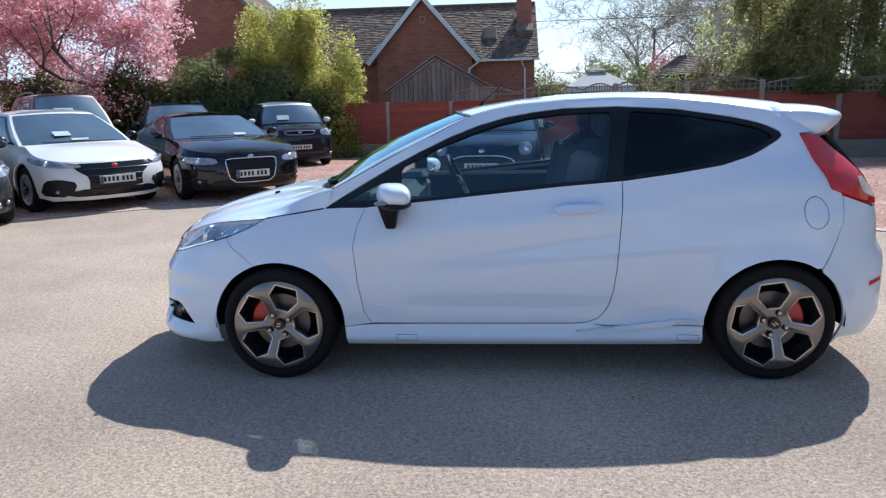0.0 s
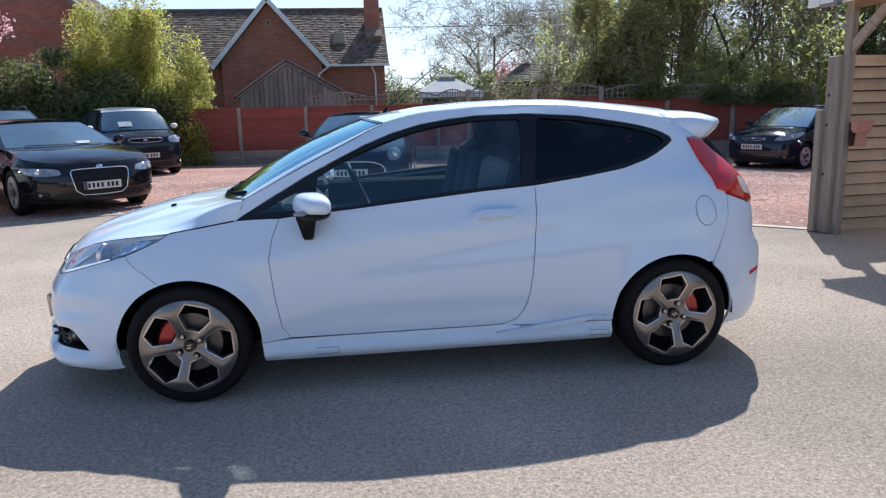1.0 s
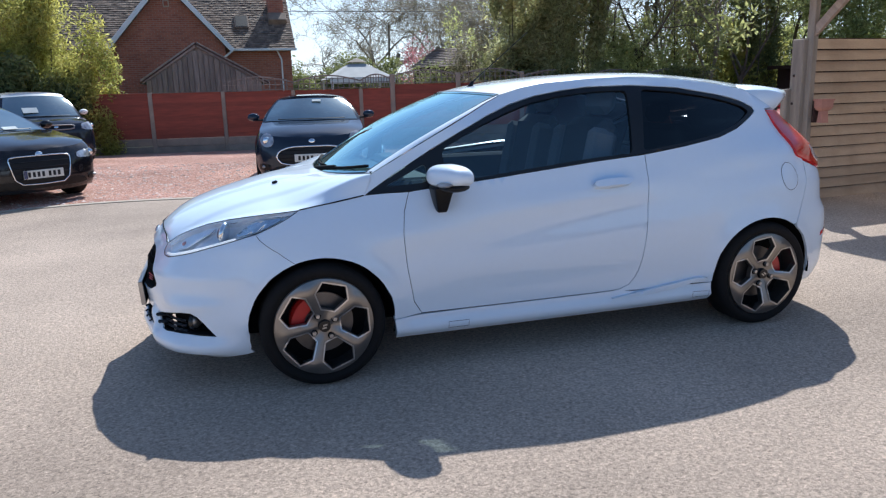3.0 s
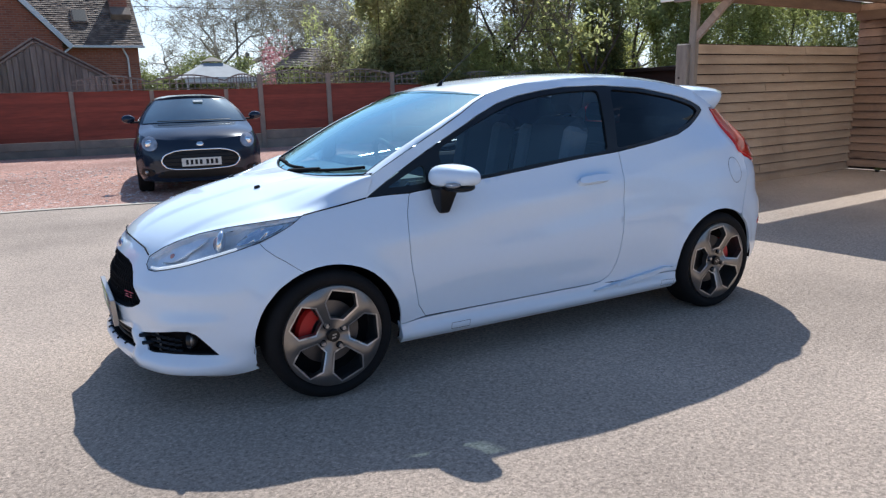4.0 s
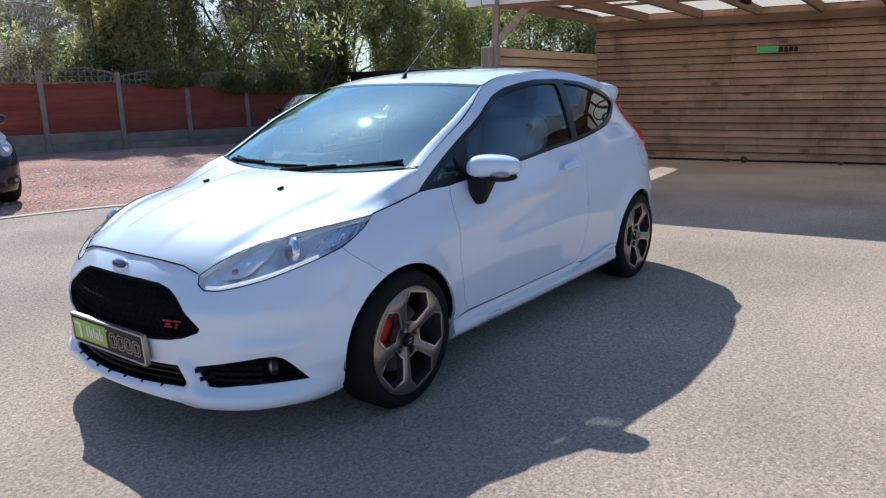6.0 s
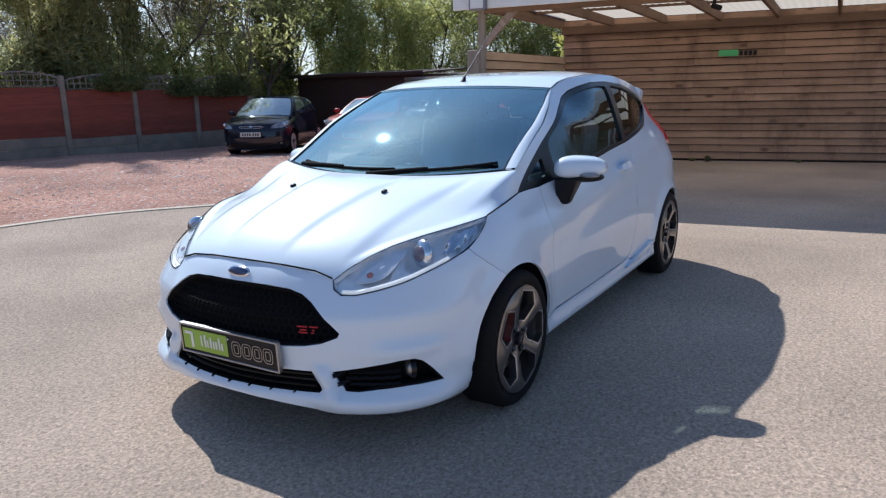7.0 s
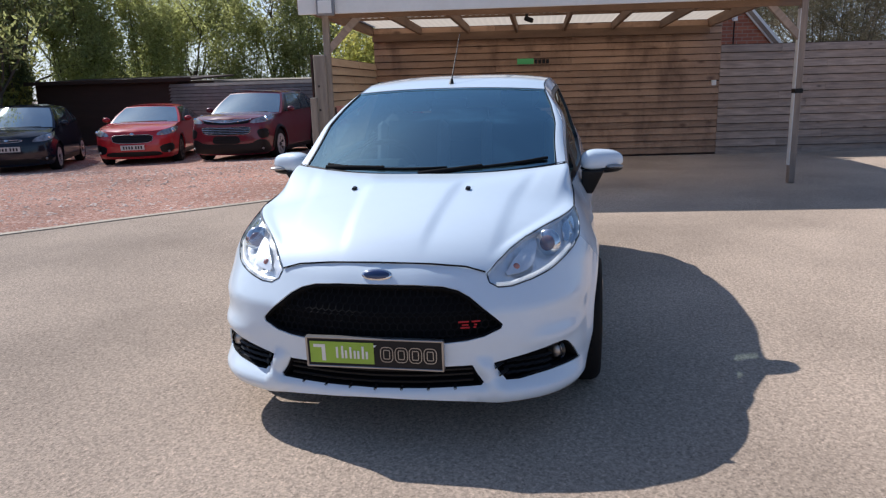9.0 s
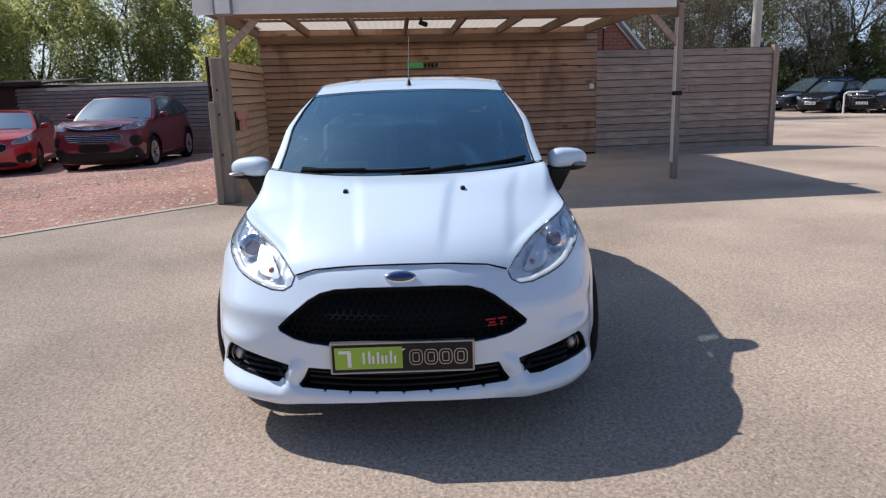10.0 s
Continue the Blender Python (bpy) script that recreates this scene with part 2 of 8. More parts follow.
add_stains(PINE, 2.0, 0.72, (0.13, 0.072, 0.045))
add_stains(PINE_NEW, 1.6, 0.35, (0.26, 0.18, 0.12))
GREY_BOARD = shader("grey_board", (0.33, 0.285, 0.26), 0.8, second=(0.22, 0.19, 0.175), scale=3, fine=30, stretch=(1, 1, 9), bump=0.002, grain=0.2, vary=0.12)
add_stains(GREY_BOARD, 1.2, 0.4, (0.14, 0.12, 0.11))
add_knots(PINE_GREY, 2.2, 0.10, (0.12, 0.085, 0.065))
add_stains(PINE_GREY, 1.4, 0.45, (0.20, 0.15, 0.12))
FENCE_RED = shader("fence_red", (0.275, 0.063, 0.035), 0.75, second=(0.17, 0.039, 0.023), scale=2.5, fine=40, stretch=(1, 1, 8), bump=0.002, grain=0.25, vary=0.15)
CONCRETE = shader("concrete", (0.31, 0.262, 0.205), 0.9, second=(0.19, 0.165, 0.135), scale=3, fine=70, bump=0.002, grain=0.3, vary=0.08)
SHED_BROWN = shader("shed_brown", (0.05, 0.022, 0.016), 0.7, second=(0.035, 0.016, 0.012), scale=3, fine=40, stretch=(1, 1, 8), grain=0.2, vary=0.12)
OLD_WOOD = shader("old_wood", (0.27, 0.235, 0.20), 0.85, second=(0.15, 0.13, 0.112), scale=2, fine=40, stretch=(8, 8, 1), bump=0.004, grain=0.35, vary=0.2)
BRICK = shader("brick", (0.36, 0.115, 0.062), 0.85, second=(0.25, 0.075, 0.045), scale=1.2, fine=50, bump=0.002, grain=0.2, vary=0.18, island=0.2)
TILE = shader("roof_tile", (0.13, 0.085, 0.062), 0.85, second=(0.24, 0.18, 0.13), scale=2.4, fine=30, bump=0.003, grain=0.35, vary=0.1, island=0.42)
WHITE_PAINT = shader("white_paint", (0.78, 0.77, 0.74), 0.5, second=(0.70, 0.68, 0.64), scale=2, fine=30, grain=0.05)
GREY_METAL = shader("grey_metal", (0.25, 0.25, 0.26), 0.45, 0.6, scale=4, fine=60)
BARK = shader("bark", (0.13, 0.10, 0.075), 0.9, second=(0.08, 0.065, 0.05), scale=3, fine=25, bump=0.01, grain=0.3)
BARK_PALE = shader("bark_pale", (0.26, 0.215, 0.165), 0.9, second=(0.17, 0.14, 0.11), scale=3, fine=25, grain=0.3)
LEAF_DARK = leaf_material("leaf_dark", (0.11, 0.135, 0.05), (0.24, 0.25, 0.095), 0.5)
LEAF_MID = leaf_material("leaf_mid", (0.27, 0.29, 0.10), (0.48, 0.48, 0.20), 0.72)
LEAF_YELLOW = leaf_material("leaf_yellow", (0.60, 0.54, 0.16), (0.36, 0.38, 0.10), 0.6)
LEAF_SPRING = leaf_material("leaf_spring", (0.50, 0.50, 0.20), (0.35, 0.37, 0.14), 0.68)
LEAF_PINK = leaf_material("leaf_pink", (0.84, 0.54, 0.55), (0.70, 0.36, 0.38), 0.5)
LEAF_SCREEN = leaf_material("leaf_screen", (0.24, 0.26, 0.11), (0.56, 0.53, 0.26), 0.72)
LEAF_FAR = leaf_material("leaf_far", (0.19, 0.21, 0.08), (0.29, 0.30, 0.12), 0.45)
LEAF_ROSE = leaf_material("leaf_rose", (0.60, 0.29, 0.30), (0.42, 0.17, 0.18), 0.4)
LEAF_BUD = leaf_material("leaf_bud", (0.30, 0.265, 0.16), (0.22, 0.19, 0.12), 0.5)
THICKET = leaf_material("thicket_twig", (0.22, 0.18, 0.125), (0.15, 0.14, 0.075), 0.35)


# ---- builders ----
def mesh_of(name, verts, faces, material, smooth=False):
    me = bpy.data.meshes.new(name)
    me.from_pydata([tuple(v) for v in verts], [], faces)
    me.materials.append(material)
    if smooth:
        me.shade_smooth()
    me.update()
    return me


def thing(name, label, category, group="", kind="", at=(0, 0, 0), turn=0.0):
    ob = new(name)
    ob.matrix_world = pose(*at, 0, 0, turn)
    ob.empty_display_size = 0.2
    return tagged(ob, label, category, group, kind)


def child(name, me, parent, m=None, label=""):
    ob = new(name, me)
    ob.parent = parent
    if m is not None:
        ob.matrix_basis = m
    return tagged(ob, label)


def part(name, bm, material, parent, label="", smooth=False, m=None):
    me = bpy.data.meshes.new(name)
    bm.to_mesh(me)
    bm.free()
    me.materials.append(material)
    if smooth:
        me.shade_smooth()
    return child(name, me, parent, m, label)


def box_data(sx, sy, sz, bevel=0.0, base=False):
    """A bevelled block; base: stands on z = 0."""
    bm = bmesh.new()
    bmesh.ops.create_cube(bm, size=1.0)
    bmesh.ops.scale(bm, vec=(sx, sy, sz), verts=bm.verts)
    if bevel:
        bmesh.ops.bevel(bm, geom=bm.edges[:], offset=bevel, segments=1, affect="EDGES")
    if base:
        bmesh.ops.translate(bm, vec=(0, 0, sz / 2), verts=bm.verts)
    return bm


def box_mesh(name, sx, sy, sz, material, bevel=0.0, base=False):
    bm = box_data(sx, sy, sz, bevel, base)
    me = bpy.data.meshes.new(name)
    bm.to_mesh(me)
    bm.free()
    me.materials.append(material)
    return me


def along(a, b, z=0.0):
    """Pose at the middle of a plan line, its x axis along it, and the length."""
    d = Vector((b[0] - a[0], b[1] - a[1]))
    return pose((a[0] + b[0]) / 2, (a[1] + b[1]) / 2, z, 0, 0, math.degrees(math.atan2(d.y, d.x))), d.length


def beam(name, a, b, w, h, material, parent, label="", bevel=0.006):
    """A square timber from a to b, in the parent's space."""
    a, b = Vector(a), Vector(b)
    q = (b - a).to_track_quat("X", "Z").to_matrix().to_4x4()
    return child(name, box_mesh(name, (b - a).length, w, h, material, bevel), parent, Matrix.Translation((a + b) / 2) @ q, label)


def sheet(name, outline, z, material):
    return mesh_of(name, [(x, y, z) for x, y in outline], [tuple(range(len(outline)))], material)


def smooth_line(pts, n=8):
    """Catmull-Rom through plan or space points."""
    p = [Vector(q) for q in pts]
    p = [2 * p[0] - p[1]] + p + [2 * p[-1] - p[-2]]
    out = []
    for i in range(1, len(p) - 2):
        for k in range(n):
            t = k / n
            out.append(0.5 * (2 * p[i] + (p[i + 1] - p[i - 1]) * t + (2 * p[i - 1] - 5 * p[i] + 4 * p[i + 1] - p[i + 2]) * t * t
                              + (3 * p[i] - p[i - 1] - 3 * p[i + 1] + p[i + 2]) * t ** 3))
    out.append(p[-2])
    return out


# ---- ground ----
def ground_z(x, y):
    """The yard falls a little towards the back fence."""
    t = min(max((0.6 * x + y - 12) / 10, 0.0), 1.0)
    u = min(max((x - 6.5) / 3.5, 0.0), 1.0)
    a, b = min(max((x - 17) / 9, 0.0), 1.0), min(max((-y - 4) / 6, 0.0), 1.0)
    return -(0.13 + 0.12 * u * u * (3 - 2 * u)) * t * t * (3 - 2 * t) - 0.28 * a * a * (3 - 2 * a) * b * b * (3 - 2 * b)


gx = [-900, -300, -100, -50] + [-30 + 2 * k for k in range(36)] + [60, 100, 300, 900]
gv = [(x, y, ground_z(x, y)) for y in gx for x in gx]
gn = len(gx)
ground = tagged(new("ground", mesh_of("ground", gv, [(j * gn + i, j * gn + i + 1, (j + 1) * gn + i + 1, (j + 1) * gn + i) for j in range(gn - 1) for i in range(gn - 1)], TARMAC, True)),
                "worn grey-brown tarmac yard with fine stone chips", "ground", kind="structure")
EDGE = smooth_line([(-14, 4.6), (-10, 6.9), (-6.5, 9.1), (-4.7, 10.3), (-3.0, 10.75), (-0.7, 10.35), (1.1, 9.9), (2.5, 8.85), (3.9, 7.65), (4.62, 7.0)])
edge = [(p.x, p.y) for p in EDGE]


def cover(name, outline_pts, lift, material):
    """A ground cover cut into metre cells, so that it follows the fall."""
    bm = bmesh.new()
    face = bm.faces.new([bm.verts.new((x, y, 0)) for x, y in outline_pts])
    for axis in (0, 1):
        lo, hi = min(p[axis] for p in outline_pts), max(p[axis] for p in outline_pts)
        for k in range(int(max(lo, -40)) + 1, int(min(hi, 40)), 2):
            no = [0, 0, 0]
            no[axis] = 1
            co = [0, 0, 0]
            co[axis] = k
            bmesh.ops.bisect_plane(bm, geom=bm.verts[:] + bm.edges[:] + bm.faces[:], plane_co=co, plane_no=no)
    bmesh.ops.triangulate(bm, faces=bm.faces[:])
    for vx in bm.verts:
        vx.co.z = ground_z(vx.co.x, vx.co.y) + lift
    me = bpy.data.meshes.new(name)
    bm.normal_update()
    bm.to_mesh(me)
    bm.free()
    me.materials.append(material)
    me.shade_smooth()
    return me


gravel_bed = tagged(new("gravel_bed", cover("gravel_bed", edge + [(8.6, 7.4), (17, 7.4), (19, 19.6), (-16, 23), (-22, 4)], 0.014, GRAVEL)),
                    "reddish brown crushed stone parking area", "gravel", kind="structure")
lawn = tagged(new("lawn", cover("lawn", [(-60, 23.5), (-16, 23.2), (19.2, 19.8), (17.2, 7.2), (60, 7.2), (90, 90), (-90, 90)], 0.008, GRASS)),
              "rough green grass behind the fences", "grass", kind="structure")
v, fc = [], []
for i, p in enumerate(EDGE):
    d = (EDGE[min(i + 1, len(EDGE) - 1)] - EDGE[max(i - 1, 0)]).normalized()
    nrm = Vector((-d.y, d.x)) * 0.035
    for s, z in ((1, -0.02), (1, 0.018), (-1, 0.012), (-1, -0.02)):
        v.append((p.x + s * nrm.x, p.y + s * nrm.y, ground_z(p.x, p.y) + z))
    if i:
        a = 4 * (i - 1)
        fc += [(a + k, a + (k + 1) % 4, a + 4 + (k + 1) % 4, a + 4 + k) for k in range(4)]
edging = tagged(new("edging", mesh_of("edging", v, fc, EDGING)), "pale stone edging strip between tarmac and gravel", "kerb edging", kind="structure")

# loose stones on the gravel
rng0 = np.random.default_rng(5)
sv, sf = [], []
oct_v = np.array([(1, 0, 0), (-1, 0, 0), (0, 1, 0), (0, -1, 0), (0, 0, 1), (0, 0, -1)], float)
oct_f = [(0, 2, 4), (2, 1, 4), (1, 3, 4), (3, 0, 4), (2, 0, 5), (1, 2, 5), (3, 1, 5), (0, 3, 5)]
bed = [(e[0], e[1]) for e in edge] + [(8.6, 7.4), (13, 7.4), (13, 15), (-9, 17), (-12, 6)]
for k in range(15000):
    x, y = rng0.uniform(-9, 12.5), rng0.uniform(7, 17)
    hit_ = False
    for (ax_, ay_), (bx_, by_) in zip(bed, bed[1:] + bed[:1]):
        if (ay_ > y) != (by_ > y) and x < (bx_ - ax_) * (y - ay_) / (by_ - ay_) + ax_:
            hit_ = not hit_
    if not hit_:
        continue
    r = 0.008 + 0.03 * rng0.random() ** 2
    q = oct_v * (r * rng0.uniform(0.6, 1.2, (6, 1))) * (1, 1, 0.42)
    a = rng0.uniform(0, 6.28)
    q = np.stack([q[:, 0] * math.cos(a) - q[:, 1] * math.sin(a) + x, q[:, 0] * math.sin(a) + q[:, 1] * math.cos(a) + y, q[:, 2] + ground_z(x, y) + 0.016], 1)
    i = len(sv)
    sv += [tuple(p) for p in q]
    sf += [(f0 + i, f1 + i, f2 + i) for f0, f1, f2 in oct_f]
STONE = shader("loose_stone", (0.50, 0.33, 0.27), 0.9, second=(0.66, 0.58, 0.52), scale=3, fine=20, island=0.35, grain=0.1)
tagged(new("loose_stones", mesh_of("loose_stones", sv, sf, STONE)), "loose reddish stone chippings on the gravel bed", "gravel stones", kind="stuff")

# ---- rear fence ----
POST = box_mesh("post", 0.105, 0.105, 1.63, CONCRETE, 0.012, base=True)
POST_TALL = box_mesh("post", 0.13, 0.13, 2.0, CONCRETE, 0.015, base=True)


def lap_board(length, h, t, material):
    """A feather-edge board: thick at its lower edge."""
    x, a, b = length / 2, t, t * 0.35
    verts = [(-x, -a, 0), (x, -a, 0), (x, 0, 0), (-x, 0, 0), (-x, -b, h), (x, -b, h), (x, 0, h), (-x, 0, h)]
    return mesh_of("board", verts, [(0, 3, 2, 1), (4, 5, 6, 7), (0, 1, 5, 4), (1, 2, 6, 5), (2, 3, 7, 6), (3, 0, 4, 7)], material)


def fence_bay(a, b, boards=10, top=1.58, base=0.2):
    """One bay between two concrete posts: two gravel boards and a panel of lap boards."""
    m, length = along(a, b)
    bay = thing("fence", "red-brown stained timber fence panel over concrete gravel boards", "fence", "rear fences")
    m.translation.z = min(ground_z(*a), ground_z(*b))
    bay.matrix_world = m
    g = box_mesh("gravel_board", length - 0.08, 0.05, base, CONCRETE, 0.008, base=True)
    child("gravel_board", g, bay, pose(0, 0, 0), "stained concrete gravel board")
    child("gravel_board", g, bay, pose(0, 0.004, base + 0.005), "stained concrete gravel board")
    h = (top - 2 * base - 0.01) / boards
    me = lap_board(length - 0.09, h + 0.015, 0.022, FENCE_RED)
    for i in range(boards):
        child("board", me, bay, pose(random.uniform(-0.004, 0.004), random.uniform(-0.003, 0.003), 2 * base + 0.01 + i * h, random.uniform(-0.6, 0.6)))
    child("capping", box_mesh("capping", length - 0.09, 0.05, 0.03, FENCE_RED, 0.004), bay, pose(0, -0.005, top + 0.015))
    return bay


def trellis(a, b, z=1.63, h=0.36):
    """An arched lattice of thin battens on top of the fence."""
    m, length = along(a, b, z + min(ground_z(*a), ground_z(*b)))
    t = thing("trellis", "weathered wooden lattice with an arched top on the fence", "trellis", "fence trellises")
    t.matrix_world = m
    arch = [(length * (k / 12 - 0.5), 0, h * 0.55 + h * 0.45 * math.sin(math.pi * k / 12)) for k in range(13)]
    for p, q in zip(arch, arch[1:]):
        beam("arch_batten", p, q, 0.03, 0.035, OLD_WOOD, t, bevel=0)
    for k in range(1, 12):
        beam("batten", (arch[k][0], 0.0, 0.0), arch[k], 0.02, 0.02, OLD_WOOD, t, bevel=0)
    for zz in (0.015, 0.15, 0.28):
        half = length / 2 if zz < h * 0.55 else length * 0.42
        beam("rail", (-half, 0.015, zz), (half, 0.015, zz), 0.02, 0.02, OLD_WOOD, t, bevel=0)


def fence_run(origin, deg, step, first, last, tall, trellis_from, trellis_to, raised=0.0):
    d = Vector((math.cos(radians(deg)), math.sin(radians(deg))))
    pts = [Vector(origin) + d * step * k for k in range(first, last + 1)]
    for k, p in enumerate(pts):
        ob = new("fence_post", POST_TALL if k < tall or raised else POST)
        ob.matrix_world = pose(p.x, p.y, ground_z(p.x, p.y) - 0.02, 0, 0, deg)
        tagged(ob, "grey concrete fence post, stained and slotted", "fence post", "rear fence posts")
        if k:
            fence_bay(pts[k - 1], p, 10, 1.58 + raised, 0.2 + raised / 2)
            if trellis_from <= first + k - 1 <= trellis_to:
                trellis(pts[k - 1], p, 1.63 + raised)
    return pts


left_posts = fence_run((-3.19, 21.13), -4.9, 1.87, -6, 3, 0, 1, 9)
right_posts = fence_run((3.21, 20.19), -6.76, 1.87, 0, 5, 1, 0, 4, 0.09)
fence_bay(left_posts[-1], right_posts[0], 10)
trellis(left_posts[-1], right_posts[0])

# ---- timber wall and carport ----
CORNER, WALL_END, GATE = Vector((8.78, 7.25)), Vector((10.525, -2.81)), Vector((4.80, 6.98))


def board_wall(name, a, b, z0, z1, rows, cuts, material, label, thick=0.042):
    """Horizontal overlapping boards in butted lengths on a dark backing with posts behind."""
    m, length = along(a, b)
    wall = thing(name, label, "timber wall", kind="structure")
    wall.matrix_world = m
    foot = min(z0, 0.0)
    child("backing", box_mesh("backing", length, 0.02, z1 - foot, SHED_BROWN), wall, pose(0, 0.03, (foot + z1) / 2))
    h = (z1 - z0) / rows
    for lot, push in enumerate((0.0, -0.13, 0.09)):
      xs = [-length / 2] + [length * (c + push - 0.5) for c in cuts] + [length / 2]
      for p, q in zip(xs, xs[1:]):
        me = lap_board(q - p - 0.004, h - 0.012, thick, material)
        for i in range(lot, rows, 3):
            child("board", me, wall, pose((p + q) / 2, random.uniform(-0.004, 0.004), z0 + i * h, random.uniform(-0.5, 0.5), random.uniform(-0.12, 0.12)))
    return wall


MID = CORNER.lerp(WALL_END, 0.623)
board_wall("wall_back", CORNER, MID, 0.04, 2.45, 20, (0.48,), PINE, "tall wall of overlapping warm brown timber boards")
board_wall("wall_back_low", MID, WALL_END, 0.0, 2.0, 14, (0.42,), PINE_GREY, "lower weathered grey timber board wall")
board_wall("wall_side", GATE, CORNER, 0.0, 1.83, 15, (0.55,), PINE_NEW, "side screen of horizontal timber boards")
for at, h, w in ((WALL_END, 2.03, 0.12),):
    me = box_mesh("wall_post", w, w, h, POST_WOOD, 0.008, base=True)
    ob = new("wall_post", me)
    ob.matrix_world = pose(at.x - 0.02, at.y, 0, 0, 0, -80)
    tagged(ob, "square weathered timber post at the board wall", "post", "wall posts")

gate_post = thing("gate_post", "broad weathered timber gate post beside the side screen", "gate post", at=(4.64, 6.83, 0), turn=4)
child("post", box_mesh("post", 0.11, 0.16, 1.81, GATE_WOOD, 0.012, base=True), gate_post, pose(0, 0, 0))
for z in (0.62, 1.12, 1.42):
    child("hinge_bolt", box_mesh("hinge_bolt", 0.012, 0.026, 0.026, BOLT, 0.004), gate_post, pose(-0.058, 0.02, z), "dark rusty hinge bolt")
gate_stub = thing("gate_post", "short split timber stop post beside the gate post", "gate post", at=(4.56, 6.915, 0), turn=4)
child("post", box_mesh("post", 0.075, 0.085, 1.28, GATE_WOOD, 0.01, base=True), gate_stub, pose(0, 0, 0))

# carport: two front posts, fascia, rafters, clear sheets
FRONT = Vector((5.75, 0.76))
post_b = FRONT
post_a = Vector((4.70, 6.745))
carport = thing("carport", "open timber carport with white fascia and clear corrugated roof", "carport")
for p, wood in ((post_a, GATE_WOOD), (post_b, POST_WOOD)):
    child("post", box_mesh("post", 0.085, 0.085, 2.4, wood, 0.008, base=True), carport, pose(p.x, p.y, 0, 0, 0, -80.3))
# white strip on the sunward face: sunlight on the post put in as colour
child("post_sunlit_face", box_mesh("post_sunlit_face", 0.012, 0.078, 1.98, WHITE_PAINT, 0.003, base=True), carport, pose(post_b.x, post_b.y, 0.24, 0, 0, -80.3) @ pose(-0.047, 0, 0), "white strip in place of sunlight on the side of the post")
edge_a, edge_b = Vector((4.38, 6.98)), Vector((5.05, 1.05))

CLEAR_SHEET = bpy.data.materials.new("clear_sheet")
CLEAR_SHEET.use_nodes = True
_n, _l = CLEAR_SHEET.node_tree.nodes, CLEAR_SHEET.node_tree.links
_t = _n.new("ShaderNodeBsdfTranslucent")
_t.inputs["Color"].default_value = (0.50, 0.43, 0.35, 1)
_d = _n.new("ShaderNodeBsdfDiffuse")
_d.inputs["Color"].default_value = (0.50, 0.49, 0.47, 1)
_m = _n.new("ShaderNodeMixShader")
_m.inputs["Fac"].default_value = 0.25
_l.new(_t.outputs[0], _m.inputs[1])
_l.new(_d.outputs[0], _m.inputs[2])
_l.new(_m.outputs[0], _n["Material Output"].inputs["Surface"])

# carport timbers
ZF, ZB = 2.40, 2.48
back_a, back_b = CORNER + Vector((-0.05, 0.0)), CORNER.lerp(WALL_END, 0.60) + Vector((-0.05, 0))
beam("fascia", (*edge_a, ZF + 0.02), (*edge_b, ZF + 0.02), 0.03, 0.27, WHITE_PAINT, carport, "white painted fascia board")
beam("front_beam", (*post_a, ZF - 0.07), (*post_b, ZF - 0.07), 0.06, 0.15, BEAM_WOOD, carport)
beam("wall_plate", (back_a.x - 0.04, back_a.y, ZB - 0.21), (back_b.x - 0.04, back_b.y, ZB - 0.21), 0.06, 0.14, BEAM_WOOD, carport)
for k in range(8):
    t = k / 7
    p, q = edge_a.lerp(edge_b, t), back_a.lerp(back_b, t)
    beam("rafter", (p.x + 0.03, p.y, ZF + 0.02), (q.x, q.y, ZB - 0.10), 0.05, 0.14, BEAM_WOOD, carport)
for p, q in ((edge_a, back_a), (edge_b, back_b)):
    beam("barge_board", (p.x + 0.03, p.y, ZF + 0.08), (q.x, q.y, ZB - 0.04), 0.03, 0.22, BEAM_WOOD, carport)
for t in (0.33, 0.66):
    p, q = edge_a.lerp(back_a, t), edge_b.lerp(back_b, t)
    beam("purlin", (*p, ZF + 0.075), (*q, ZF + 0.075), 0.05, 0.05, BEAM_WOOD, carport)
for p, q, s in ((post_a, post_b, 1), (post_b, post_a, 1)):
    d = (q - p).normalized()
    beam("brace", (p.x, p.y, 1.85), (p.x + d.x * 0.45, p.y + d.y * 0.45, ZF - 0.10), 0.05, 0.09, POST_WOOD, carport)
# clear roof sheets, corrugated
for s in range(7):
    vv, ff = [], []
    cols = 24
    for i in range(cols + 1):
        t = (s + i / cols) / 7
        z = 0.006 * math.cos(i * math.pi / 1.5)
        p, q = edge_a.lerp(edge_b, t), back_a.lerp(back_b, t)
        q = q + (q - p).normalized() * 0.25
        vv += [(p.x - 0.05, p.y, ZF + 0.13 + z), (q.x, q.y, ZB - 0.02 + z)]
        if i:
            a = 2 * (i - 1)
            ff.append((a, a + 1, a + 3, a + 2))
    child("roof_sheet", mesh_of("roof_sheet", vv, ff, CLEAR_SHEET, True), carport, None, "translucent corrugated plastic roof sheet")


